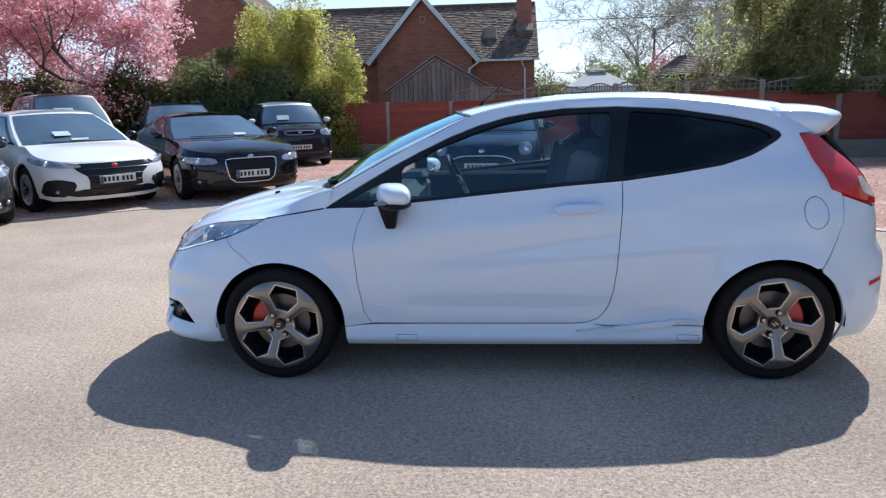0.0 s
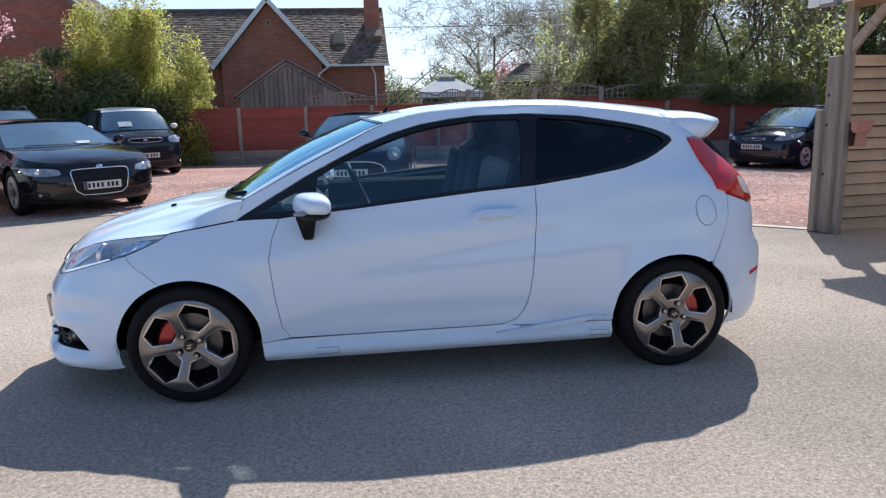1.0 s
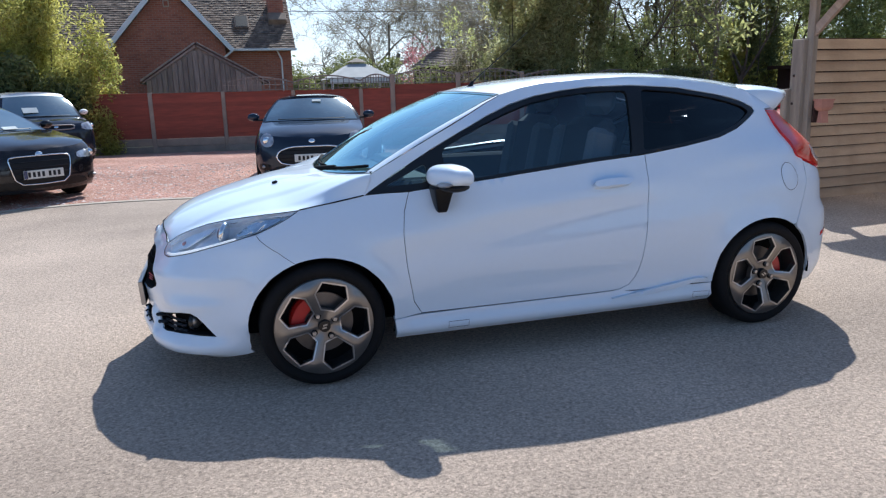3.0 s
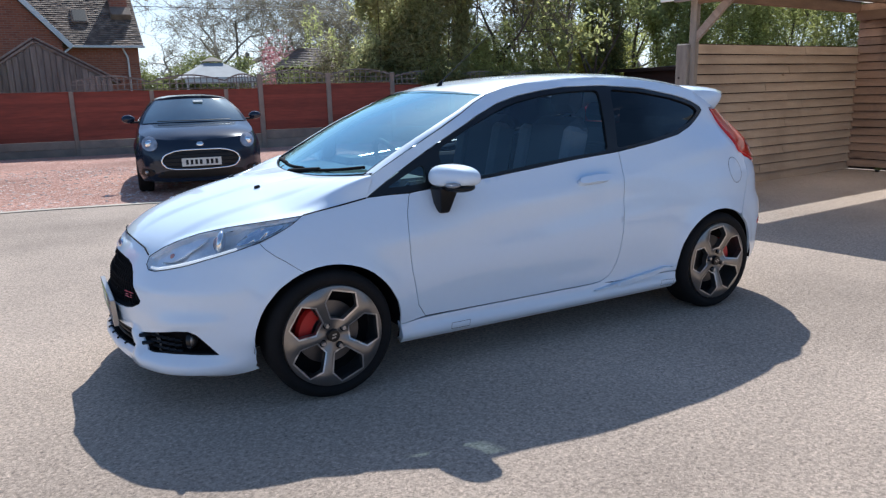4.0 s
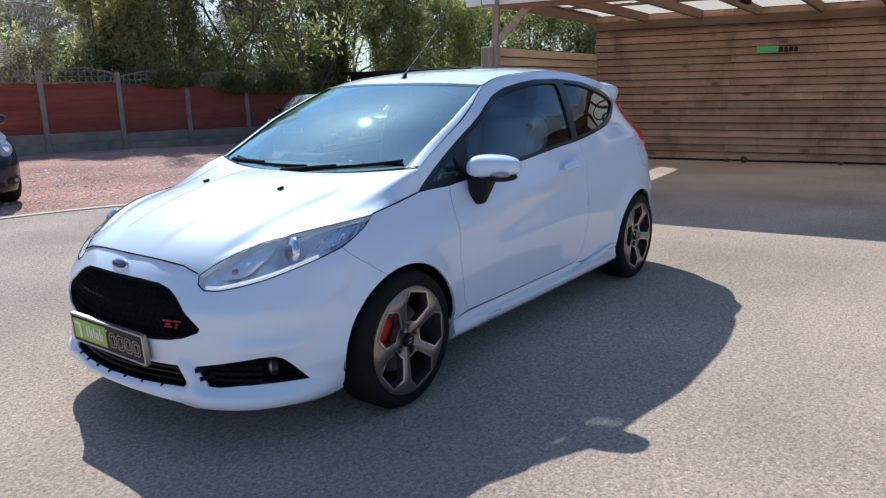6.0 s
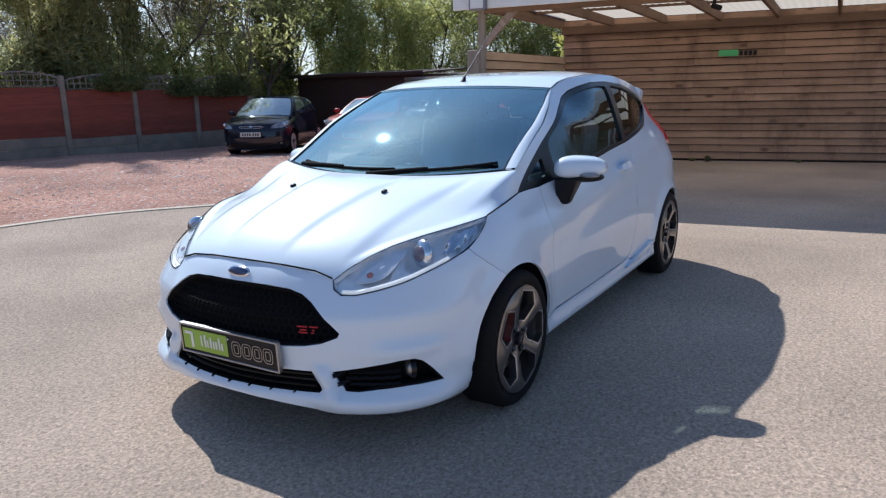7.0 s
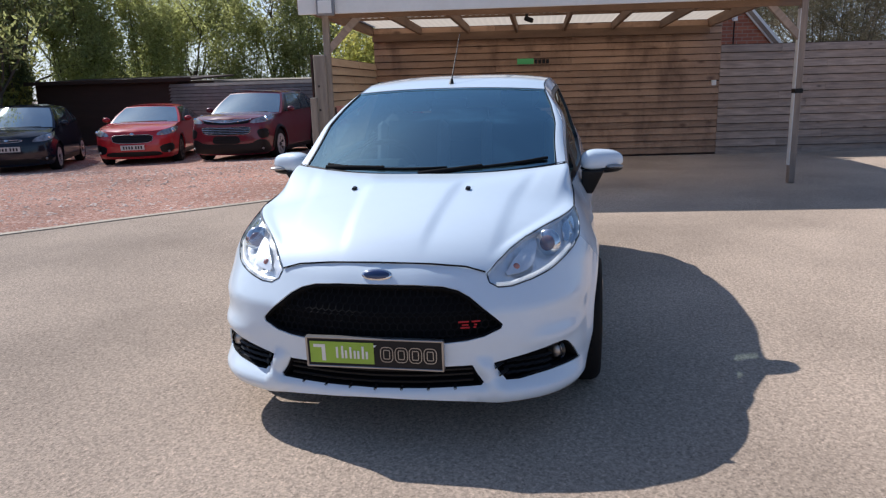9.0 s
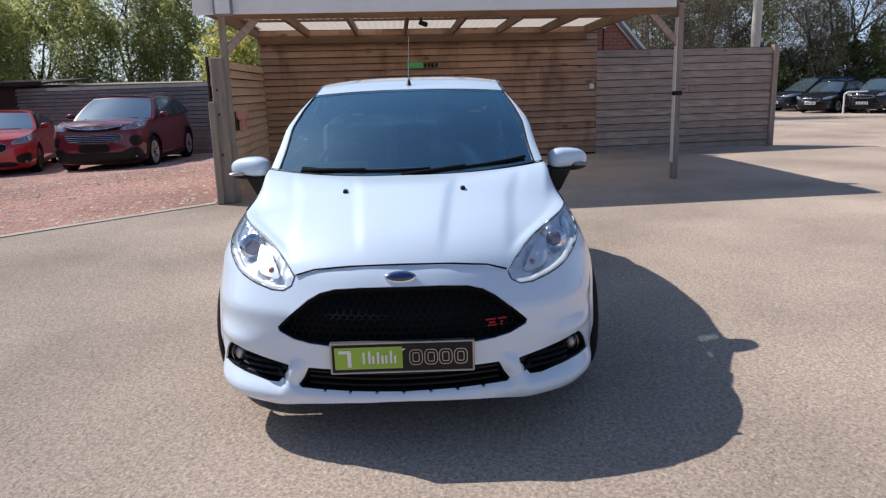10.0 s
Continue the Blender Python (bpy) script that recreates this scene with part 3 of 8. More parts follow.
# ---- trees and hedges ----
def leaf_cloud(centres, radii, count, size, rng, flat=0.6, long=1.6):
    """Many small leaf quads scattered in ellipsoid clumps. centres: (n, 3), radii: (n, 3)."""
    n = len(centres)
    pick = rng.integers(0, n, count)
    d = rng.normal(size=(count, 3))
    d /= np.linalg.norm(d, axis=1)[:, None]
    r = rng.random(count) ** 0.45
    p = centres[pick] + d * r[:, None] * radii[pick]
    a = rng.normal(size=(count, 3))
    a /= np.linalg.norm(a, axis=1)[:, None]
    b = np.cross(a, rng.normal(size=(count, 3)))
    b /= np.linalg.norm(b, axis=1)[:, None] + 1e-9
    s = size * (0.6 + 0.8 * rng.random(count))[:, None]
    u, w = a * s * long * 0.5, b * s * flat * 0.5
    verts = np.stack([p - u, p - w * 1.0, p + u, p + w * 1.0], 1).reshape(-1, 3)
    return verts


def quads_mesh(name, verts, material):
    n = len(verts) // 4
    me = bpy.data.meshes.new(name)
    me.vertices.add(4 * n)
    me.vertices.foreach_set("co", verts.astype(np.float32).ravel())
    me.loops.add(4 * n)
    me.loops.foreach_set("vertex_index", np.arange(4 * n, dtype=np.int32))
    me.polygons.add(n)
    me.polygons.foreach_set("loop_start", np.arange(0, 4 * n, 4, dtype=np.int32))
    me.update(calc_edges=True)
    me.validate()
    me.materials.append(material)
    return me


def branch_tubes(segments, sides=5, least=0.0):
    """Tapered tubes for (p, q, r0, r1)."""
    verts, faces = [], []
    for p, q, r0, r1 in segments:
        p, q, r0, r1 = Vector(p), Vector(q), max(r0, least), max(r1, least)
        m = (q - p).to_track_quat("Z", "X").to_matrix()
        base = len(verts)
        for c, r in ((p, r0), (q, r1)):
            for k in range(sides):
                a = 2 * math.pi * k / sides
                verts.append(c + m @ Vector((r * math.cos(a), r * math.sin(a), 0)))
        faces += [(base + k, base + (k + 1) % sides, base + sides + (k + 1) % sides, base + sides + k) for k in range(sides)]
    return verts, faces


def bent_tube(pts, radii, sides=6):
    """One tube swept through several points."""
    pts = [Vector(p) for p in pts]
    verts, faces = [], []
    for i, p in enumerate(pts):
        d = pts[min(i + 1, len(pts) - 1)] - pts[max(i - 1, 0)]
        m = d.to_track_quat("Z", "X").to_matrix()
        verts += [p + m @ Vector((radii[i] * math.cos(2 * math.pi * k / sides), radii[i] * math.sin(2 * math.pi * k / sides), 0)) for k in range(sides)]
        if i:
            a = (i - 1) * sides
            faces += [(a + k, a + (k + 1) % sides, a + sides + (k + 1) % sides, a + sides + k) for k in range(sides)]
    faces += [tuple(range(sides))[::-1], tuple(range(len(verts) - sides, len(verts)))]
    return verts, faces


def grow(rng, height, spread, trunk_r, depth=4, bare=0.3, up=0.25, stems=1, kids=3):
    """Branch segments and the tips, by repeated forking."""
    segs, tips = [], []

    def fork(p, d, length, r, level):
        steps = 3
        for k in range(steps):
            d = (d + Vector(rng.normal(size=3) * 0.16) + Vector((0, 0, up * 0.15))).normalized()
            q = p + d * (length / steps)
            r1 = r * (0.86 if level else 0.92)
            segs.append((p, q, r, r1))
            p, r = q, r1
            if level and level >= depth - 1:
                tips.append(p)
        if level >= depth:
            tips.append(p)
            return
        for k in range(kids + (1 if level == 0 else 0)):
            side = Vector(rng.normal(size=3))
            side = (side - side.project(d)).normalized()
            nd = (d * (1 - spread) + side * spread + Vector((0, 0, up * 0.3))).normalized()
            fork(p - d * length * 0.3 * rng.random(), nd, length * (0.55 + 0.3 * rng.random()), r * 0.62, level + 1)

    for s in range(stems):
        lean = Vector((rng.normal() * 0.12 * stems, rng.normal() * 0.12 * stems, 1)).normalized()
        fork(Vector((rng.normal() * 0.15 * (stems - 1), rng.normal() * 0.15 * (stems - 1), -0.1)), lean, height * bare, trunk_r, 0)
    top = max(q[1].z for q in segs)
    k = height / top
    segs = [(a * k, b * k, r0, r1) for a, b, r0, r1 in segs]
    return segs, [t * k for t in tips]


def tree(name, label, at, height, seed, leaf, count, size, spread=0.55, trunk_r=0.15, clump=0.6, bark=BARK, depth=4, bare=0.3,
         up=0.25, stems=1, kids=3, group="trees", category="tree", wide=1.0, flat=0.6, least=0.0):
    rng = np.random.default_rng(seed)
    segs, tips = grow(rng, height, spread, trunk_r, depth, bare, up, stems, kids)
    if wide != 1.0:
        segs = [(Vector((a.x * wide, a.y * wide, a.z)), Vector((b.x * wide, b.y * wide, b.z)), r0, r1) for a, b, r0, r1 in segs]
        tips = [Vector((t.x * wide, t.y * wide, t.z)) for t in tips]
    ob = thing(name, label, category, group, at=at)
    vv, ff = branch_tubes(segs, 3 if least else 5, least)
    child("trunk", mesh_of("trunk", vv, ff, bark, True), ob)
    if count:
        c = np.array([t[:] for t in tips])
        rad = np.full((len(c), 3), clump) * (0.6 + 0.8 * rng.random((len(c), 1)))
        child("crown", quads_mesh("crown", leaf_cloud(c, rad, count, size, rng, flat), leaf), ob)
    return ob


def shrub(name, label, at, size, seed, leaf, count, leaf_size, lumps=40, category="shrub", group="shrubs", upright=False, long=1.6, flat=0.6, turn=0.0, canes=0):
    """A dense bush: clumps over an uneven dome or column, stems inside."""
    rng = np.random.default_rng(seed)
    sx, sy, sz = size
    c = []
    while len(c) < lumps:
        q = rng.random(3) * 2 - 1
        if not upright and q[0] ** 2 + q[1] ** 2 + max(q[2], 0) ** 2 > 1:
            continue
        if upright and q[0] ** 2 * 0.8 + q[1] ** 2 > 1:
            continue
        top = 1 + 0.22 * math.sin(q[0] * 5 + seed) * math.cos(q[1] * 3) + 0.1 * rng.normal()
        c.append((q[0] * sx / 2, q[1] * sy / 2, (q[2] * 0.5 + 0.5) * sz * top))
    c = np.array(c)
    k = 1.9 / lumps ** (1 / 3)
    rad = np.array([sx, sy, sz]) / 2 * k * (0.5 + 0.7 * rng.random((lumps, 1)))
    ob = thing(name, label, category, group, at=at, turn=turn)
    verts = leaf_cloud(c, rad, count, leaf_size, rng, flat, long)
    verts[:, 2] = np.maximum(verts[:, 2], 0.02)
    child("crown", quads_mesh("crown", verts, leaf), ob)
    if name == "hanging_ivy":
        return ob
    segs = []
    for s in range(canes or max(6, lumps // 6)):
        a = c[rng.integers(0, lumps)]
        foot = Vector((a[0] * 0.5, a[1] * 0.5, 0.0))
        mid = Vector((a[0] * 0.8, a[1] * 0.8, a[2] * 0.5))
        segs += [(foot, mid, 0.03, 0.022), (mid, Vector(a), 0.022, 0.01)]
    vv, ff = branch_tubes(segs)
    child("stem", mesh_of("stem", vv, ff, BARK, True), ob)
    return ob


def at_ground(x, y):
    return (x, y, ground_z(x, y) - 0.02)


tree("cherry_tree", "spreading cherry tree covered in pink blossom", at_ground(-12.3, 22.8), 6.2, 3, LEAF_PINK, 24000, 0.08, 0.62, 0.16, 0.5, depth=4, bare=0.22, wide=1.25, category="cherry tree", group="cherry trees")
tree("cherry_tree", "spreading cherry tree covered in pink blossom", at_ground(-13.6, 22.0), 4.9, 5, LEAF_PINK, 20000, 0.08, 0.7, 0.12, 0.5, depth=4, bare=0.2, wide=1.3, category="cherry tree", group="cherry trees")
tree("cherry_tree", "spreading cherry tree covered in pink blossom", at_ground(-15.6, 22.4), 6.2, 8, LEAF_PINK, 25000, 0.08, 0.62, 0.15, 0.5, depth=4, bare=0.28, wide=1.4, category="cherry tree", group="cherry trees")
for k, (x, y, w, h) in enumerate(((-13.8, 21.8, 3.4, 2.2), (-10.9, 21.5, 3.4, 2.35), (-8.2, 21.2, 3.2, 2.35), (-6.0, 21.3, 2.2, 2.0))):
    shrub("hedge", "dense dark ivy hedge over the boundary fence", at_ground(x, y), (w, 1.4, h), 20 + k, LEAF_DARK, 30000, 0.085, 70, "hedge", "hedges", True)
shrub("bamboo", "tall yellow-green bamboo clump beside the fence", at_ground(-6.35, 22.2), (2.7, 1.6, 3.7), 31, LEAF_YELLOW, 76000, 0.066, 120, "bamboo", "bamboos", True, 1.8, 0.5)
shrub("bamboo", "arching yellow-green bamboo clump beside the fence", at_ground(-4.6, 21.35), (1.7, 1.0, 2.7), 32, LEAF_YELLOW, 21000, 0.066, 44, "bamboo", "bamboos", False, 1.8, 0.5)

RIGHT_TREES = (
    (7.6, 21.7, 2.1, 1.6, 5.0, LEAF_SCREEN, 34, 21000), (9.3, 21.4, 2.1, 1.6, 6.2, LEAF_SCREEN, 35, 20000), (11.2, 21.1, 1.9, 1.6, 3.2, LEAF_SPRING, 36, 9000),
    (13.4, 21.2, 2.0, 1.8, 3.4, LEAF_SPRING, 37, 9000), (17.5, 22.6, 1.7, 1.5, 5.6, LEAF_DARK, 44, 14000), (21.42, 22.5, 2.4, 2.16, 7.89, LEAF_SPRING, 38, 13000), (23.46, 20.58, 2.64, 2.16, 6.21, LEAF_SPRING, 39, 11000),
    (25.26, 17.94, 3.12, 2.64, 5.73, LEAF_MID, 40, 11000), (25.62, 15.06, 3.12, 2.64, 5.25, LEAF_MID, 41, 11000), (25.38, 12.18, 3.12, 2.64, 4.41, LEAF_SPRING, 42, 12000), (27.9, 22.62, 3.6, 2.88, 6.33, LEAF_MID, 43, 12000),
)
for x, y, w, d, h, lf, sd, cnt in RIGHT_TREES:
    shrub("tall_shrub", "tall leafy evergreen screen behind the fence", at_ground(x, y), (w, d, h), sd, lf, int(cnt * (1.25 if lf is LEAF_SCREEN else 1.8 if x > 20 else 1.15)), 0.095, 90, "tall shrub", "screen trees", True, 2.0, 0.45)
for k, (x, y, w, h, z) in enumerate(((8.4, 19.45, 1.3, 0.5, 1.6), (10.4, 19.2, 1.2, 0.55, 1.48), (11.9, 19.0, 1.6, 0.6, 1.45))):
    shrub("hanging_ivy", "dark ivy hanging over the top of the fence", (x, y, z + ground_z(x, y)), (w, 0.4, h), 200 + k, LEAF_DARK, 3600, 0.06, 36, "ivy", "hanging ivy", True, 1.6, 0.6)
# ragged trees between and behind the screen
for k, (x, y, h, lf, cnt, bk) in enumerate((
        (10.9, 22.0, 6.8, LEAF_BUD, 2600, BARK), (12.6, 21.8, 7.2, LEAF_MID, 4200, BARK), (14.8, 21.2, 6.6, LEAF_BUD, 900, BARK_PALE), (13.6, 22.6, 7.4, LEAF_BUD, 500, BARK_PALE), (15.9, 21.6, 6.4, LEAF_DARK, 2500, BARK),
        (11.8, 24.5, 8.0, LEAF_BUD, 3500, BARK_PALE), (15.5, 24.0, 8.5, LEAF_BUD, 2500, BARK_PALE), (26.7, 16.98, 8.37, LEAF_MID, 3500, BARK),
        (27.3, 14.1, 7.65, LEAF_MID, 3500, BARK), (26.7, 20.22, 8.13, LEAF_SPRING, 4000, BARK), (29.1, 12.42, 8.73, LEAF_BUD, 2500, BARK), (27.9, 16.02, 9.33, LEAF_BUD, 2500, BARK),
        (29.7, 8.22, 8.13, LEAF_BUD, 3000, BARK), (21.3, 25.2, 7.6, LEAF_MID, 5000, BARK), (22.6, 24.6, 8.2, LEAF_SPRING, 4500, BARK_PALE))):
    tree("garden_tree", "slender garden tree with thin spring foliage", at_ground(x, y), h, 60 + k, lf, cnt, 0.13, 0.5, 0.11, 0.55, bark=bk, depth=4, bare=0.3, up=0.5, wide=0.85, category="tree", group="garden trees")
shrub("shrub", "bright spring-green bush behind the board fence", at_ground(20.8, 11.1), (2.6, 2.4, 3.0), 71, LEAF_YELLOW, 12000, 0.12, 40)
shrub("shrub", "bright spring-green bush behind the shed", at_ground(16.6, 22.6), (3.4, 1.4, 3.1), 72, LEAF_YELLOW, 14000, 0.12, 40)
# distant bare oaks, woods and bushes
for k, (x, y, h) in enumerate(((11.5, 58, 11.5), (17.5, 60, 10.5), (22, 56, 12), (7.5, 66, 8.0), (28, 58, 12), (33, 50, 11), (27, 40, 10), (34, 36, 11), (15, 47, 7.5), (14.2, 66, 13), (20, 68, 13), (25.5, 64, 13), (31, 66, 13))):
    tree("bare_oak", "bare-branched oak just coming into bud, far behind the gardens", (x, y, -0.15), h, 90 + k, LEAF_BUD, 8000, 0.07, 0.62, 0.26, 0.5, bark=BARK_PALE, depth=6, bare=0.2, up=0.22, kids=3, least=0.014, wide=1.25, category="oak tree", group="distant oaks")
for k, (x, y, w, h, lf) in enumerate(((3.3, 41, 4.0, 3.0, LEAF_FAR), (6.8, 42, 5.0, 3.1, LEAF_FAR), (10.0, 44, 5.0, 2.4, LEAF_FAR), (13.0, 40, 3.6, 2.6, LEAF_FAR), (16, 42, 5, 4.5, LEAF_FAR), (21, 38, 5, 4.5, LEAF_FAR), (26, 33, 6, 4.5, LEAF_FAR), (30, 27, 6, 5, LEAF_FAR))):
    shrub("far_bush", "rounded garden bush in spring leaf beyond the fence", (x, y, -0.15), (w, 3.5, h), 110 + k, lf, 20000, 0.12, 60, "bush", "far bushes")
for k in range(13):
    x, y = (40.0 - 0.55 * k, -7.0 - 2.8 * k) if k < 9 else (43.5 - 0.6 * (k - 9), -9.0 - 3.2 * (k - 9))
    tree("woodland_tree", "bare ivy-clad woodland tree at the far side of the car park", at_ground(x, y), 10 + (k % 3), 130 + k, LEAF_DARK if k % 3 == 1 else LEAF_BUD, 12000 if k % 3 == 1 else 5000, 0.11, 0.5, 0.15, 0.8, bark=BARK if k % 2 else BARK_PALE, depth=5, bare=0.22, up=0.4, kids=3, category="tree", group="woodland trees")
    shrub("understorey", "dark tangled ivy and bramble under the trees", at_ground(x - 0.8, y + 1.0), (3.6, 2.6, 2.6 + 0.5 * (k % 3)), 150 + k, LEAF_DARK if k % 2 else LEAF_BUD, 14000, 0.12, 50, "undergrowth", "undergrowth", True)

for k, (x, y, w, h) in enumerate(((24.5, 2.0, 4.5, 6.5), (25.5, -2.2, 4.5, 6.0), (27.5, -6.3, 5.0, 6.5), (39.0, -12.0, 7.0, 7.5), (37.0, -20.0, 7.0, 7.5), (41.5, -18.4, 7.0, 8.0))):
    shrub("thicket", "brown twiggy thicket of bare bushes behind the timber wall", at_ground(x, y), (w, 3.0, h), 400 + k, THICKET, 17000, 0.11, 90, "thicket", "thickets", True, 3.2, 0.22, 90, 40)

# ---- the white hatchback ----
from mathutils import geometry

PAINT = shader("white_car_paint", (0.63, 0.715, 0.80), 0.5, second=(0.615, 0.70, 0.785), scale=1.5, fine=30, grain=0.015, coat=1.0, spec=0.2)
PAINT.node_tree.nodes["Principled BSDF"].inputs["Coat Roughness"].default_value = 0.05
PAINT.node_tree.nodes["Principled BSDF"].inputs["Coat IOR"].default_value = 1.52
BLACK_TRIM = shader("black_trim", (0.007, 0.007, 0.008), 0.45, fine=90, grain=0.2, spec=0.25)
BLACK_GLOSS = shader("black_gloss", (0.006, 0.006, 0.007), 0.3, fine=30, grain=0.1, coat=0.08, spec=0.35)
BLACK_GAP = shader("black_gap", (0.01, 0.01, 0.011), 0.9, fine=30, grain=0.1, spec=0.1)
RUBBER = shader("rubber", (0.007, 0.007, 0.007), 0.8, second=(0.013, 0.012, 0.012), scale=6, fine=80, grain=0.25, spec=0.18)
ALLOY = shader("alloy", (0.245, 0.230, 0.215), 0.30, 0.85, second=(0.17, 0.16, 0.15), scale=8, fine=120, grain=0.08)
ALLOY_EDGE = shader("alloy_edge", (0.50, 0.48, 0.46), 0.3, 0.8, scale=8, fine=120, grain=0.08)
ALLOY_DARK = shader("alloy_dark", (0.05, 0.05, 0.055), 0.5, 0.5, scale=8, fine=80)
STEEL = shader("steel", (0.42, 0.41, 0.40), 0.35, 0.9, second=(0.30, 0.28, 0.27), scale=6, fine=60)
DISC = shader("brake_steel", (0.16, 0.15, 0.145), 0.4, 0.8, second=(0.10, 0.09, 0.085), scale=6, fine=60)
CHROME = shader("chrome", (0.75, 0.76, 0.78), 0.12, 1.0, scale=5, fine=40, grain=0.03)
LAMP_SILVER = shader("lamp_silver", (0.84, 0.85, 0.87), 0.3, 0.4, second=(0.66, 0.68, 0.71), scale=14, fine=60, grain=0.1)
RED_PAINT = shader("red_caliper", (0.55, 0.02, 0.015), 0.4, fine=60, grain=0.1, coat=0.3)
RED_LENS = shader("red_lens", (0.44, 0.006, 0.006), 0.12, second=(0.58, 0.02, 0.014), scale=9, fine=60, grain=0.1, coat=0.35)
CLEAR_LENS = shader("pale_lens", (0.62, 0.56, 0.54), 0.15, second=(0.5, 0.42, 0.4), scale=12, fine=60, grain=0.2, coat=1.0)
AMBER = shader("amber_lens", (0.42, 0.16, 0.12), 0.2, fine=60, grain=0.15, coat=0.6)
CLOTH = shader("seat_cloth", (0.022, 0.022, 0.025), 0.9, second=(0.035, 0.035, 0.04), scale=5, fine=120, grain=0.25, bump=0.001)
CLOTH_GREY = shader("seat_cloth_grey", (0.16, 0.16, 0.17), 0.9, fine=120, grain=0.25)
DASH = shader("dash_plastic", (0.02, 0.02, 0.021), 0.6, fine=120, grain=0.2)
PLATE_GREEN = shader("plate_green", (0.30, 0.47, 0.05), 0.4, fine=40, grain=0.06)
PLATE_BLACK = shader("plate_black", (0.016, 0.016, 0.018), 0.5, fine=40, grain=0.1, spec=0.2)
PLATE_WHITE = shader("plate_white", (0.75, 0.75, 0.73), 0.35, fine=40, grain=0.05)
RUNNING = shader("running_light", (0.9, 0.9, 0.88), 0.3)
RUNNING.node_tree.nodes["Principled BSDF"].inputs["Emission Color"].default_value = (1.0, 0.97, 0.9, 1)
RUNNING.node_tree.nodes["Principled BSDF"].inputs["Emission Strength"].default_value = 0.25
LENS_GLASS = shader("projector_glass", (0.16, 0.12, 0.15), 0.08, fine=40, grain=0.05, coat=1.0)
# Bluish gloss colours put the blue sky's reflection into the panes, strongest in the windscreen.
GLASS = glass_material("car_glass", (0.70, 0.80, 0.83), 0.075, coat=(0.75, 0.92, 1.0))
GLASS_DARK = glass_material("privacy_glass", (0.03, 0.036, 0.042), 0.03)
GLASS_SCREEN = glass_material("windscreen_glass", (0.55, 0.74, 0.76), 0.38, 0.025, coat=(0.62, 0.92, 0.98))
GLASS_LAMP = glass_material("lamp_glass", (0.96, 0.97, 0.98), 0.04)


def step(t):
    t = np.clip(t, 0.0, 1.0)
    return t * t * (3 - 2 * t)


def dense(pts, n=12):
    return np.array([p[:] for p in smooth_line([(*p, 0.0) for p in pts], n)])[:, :2]


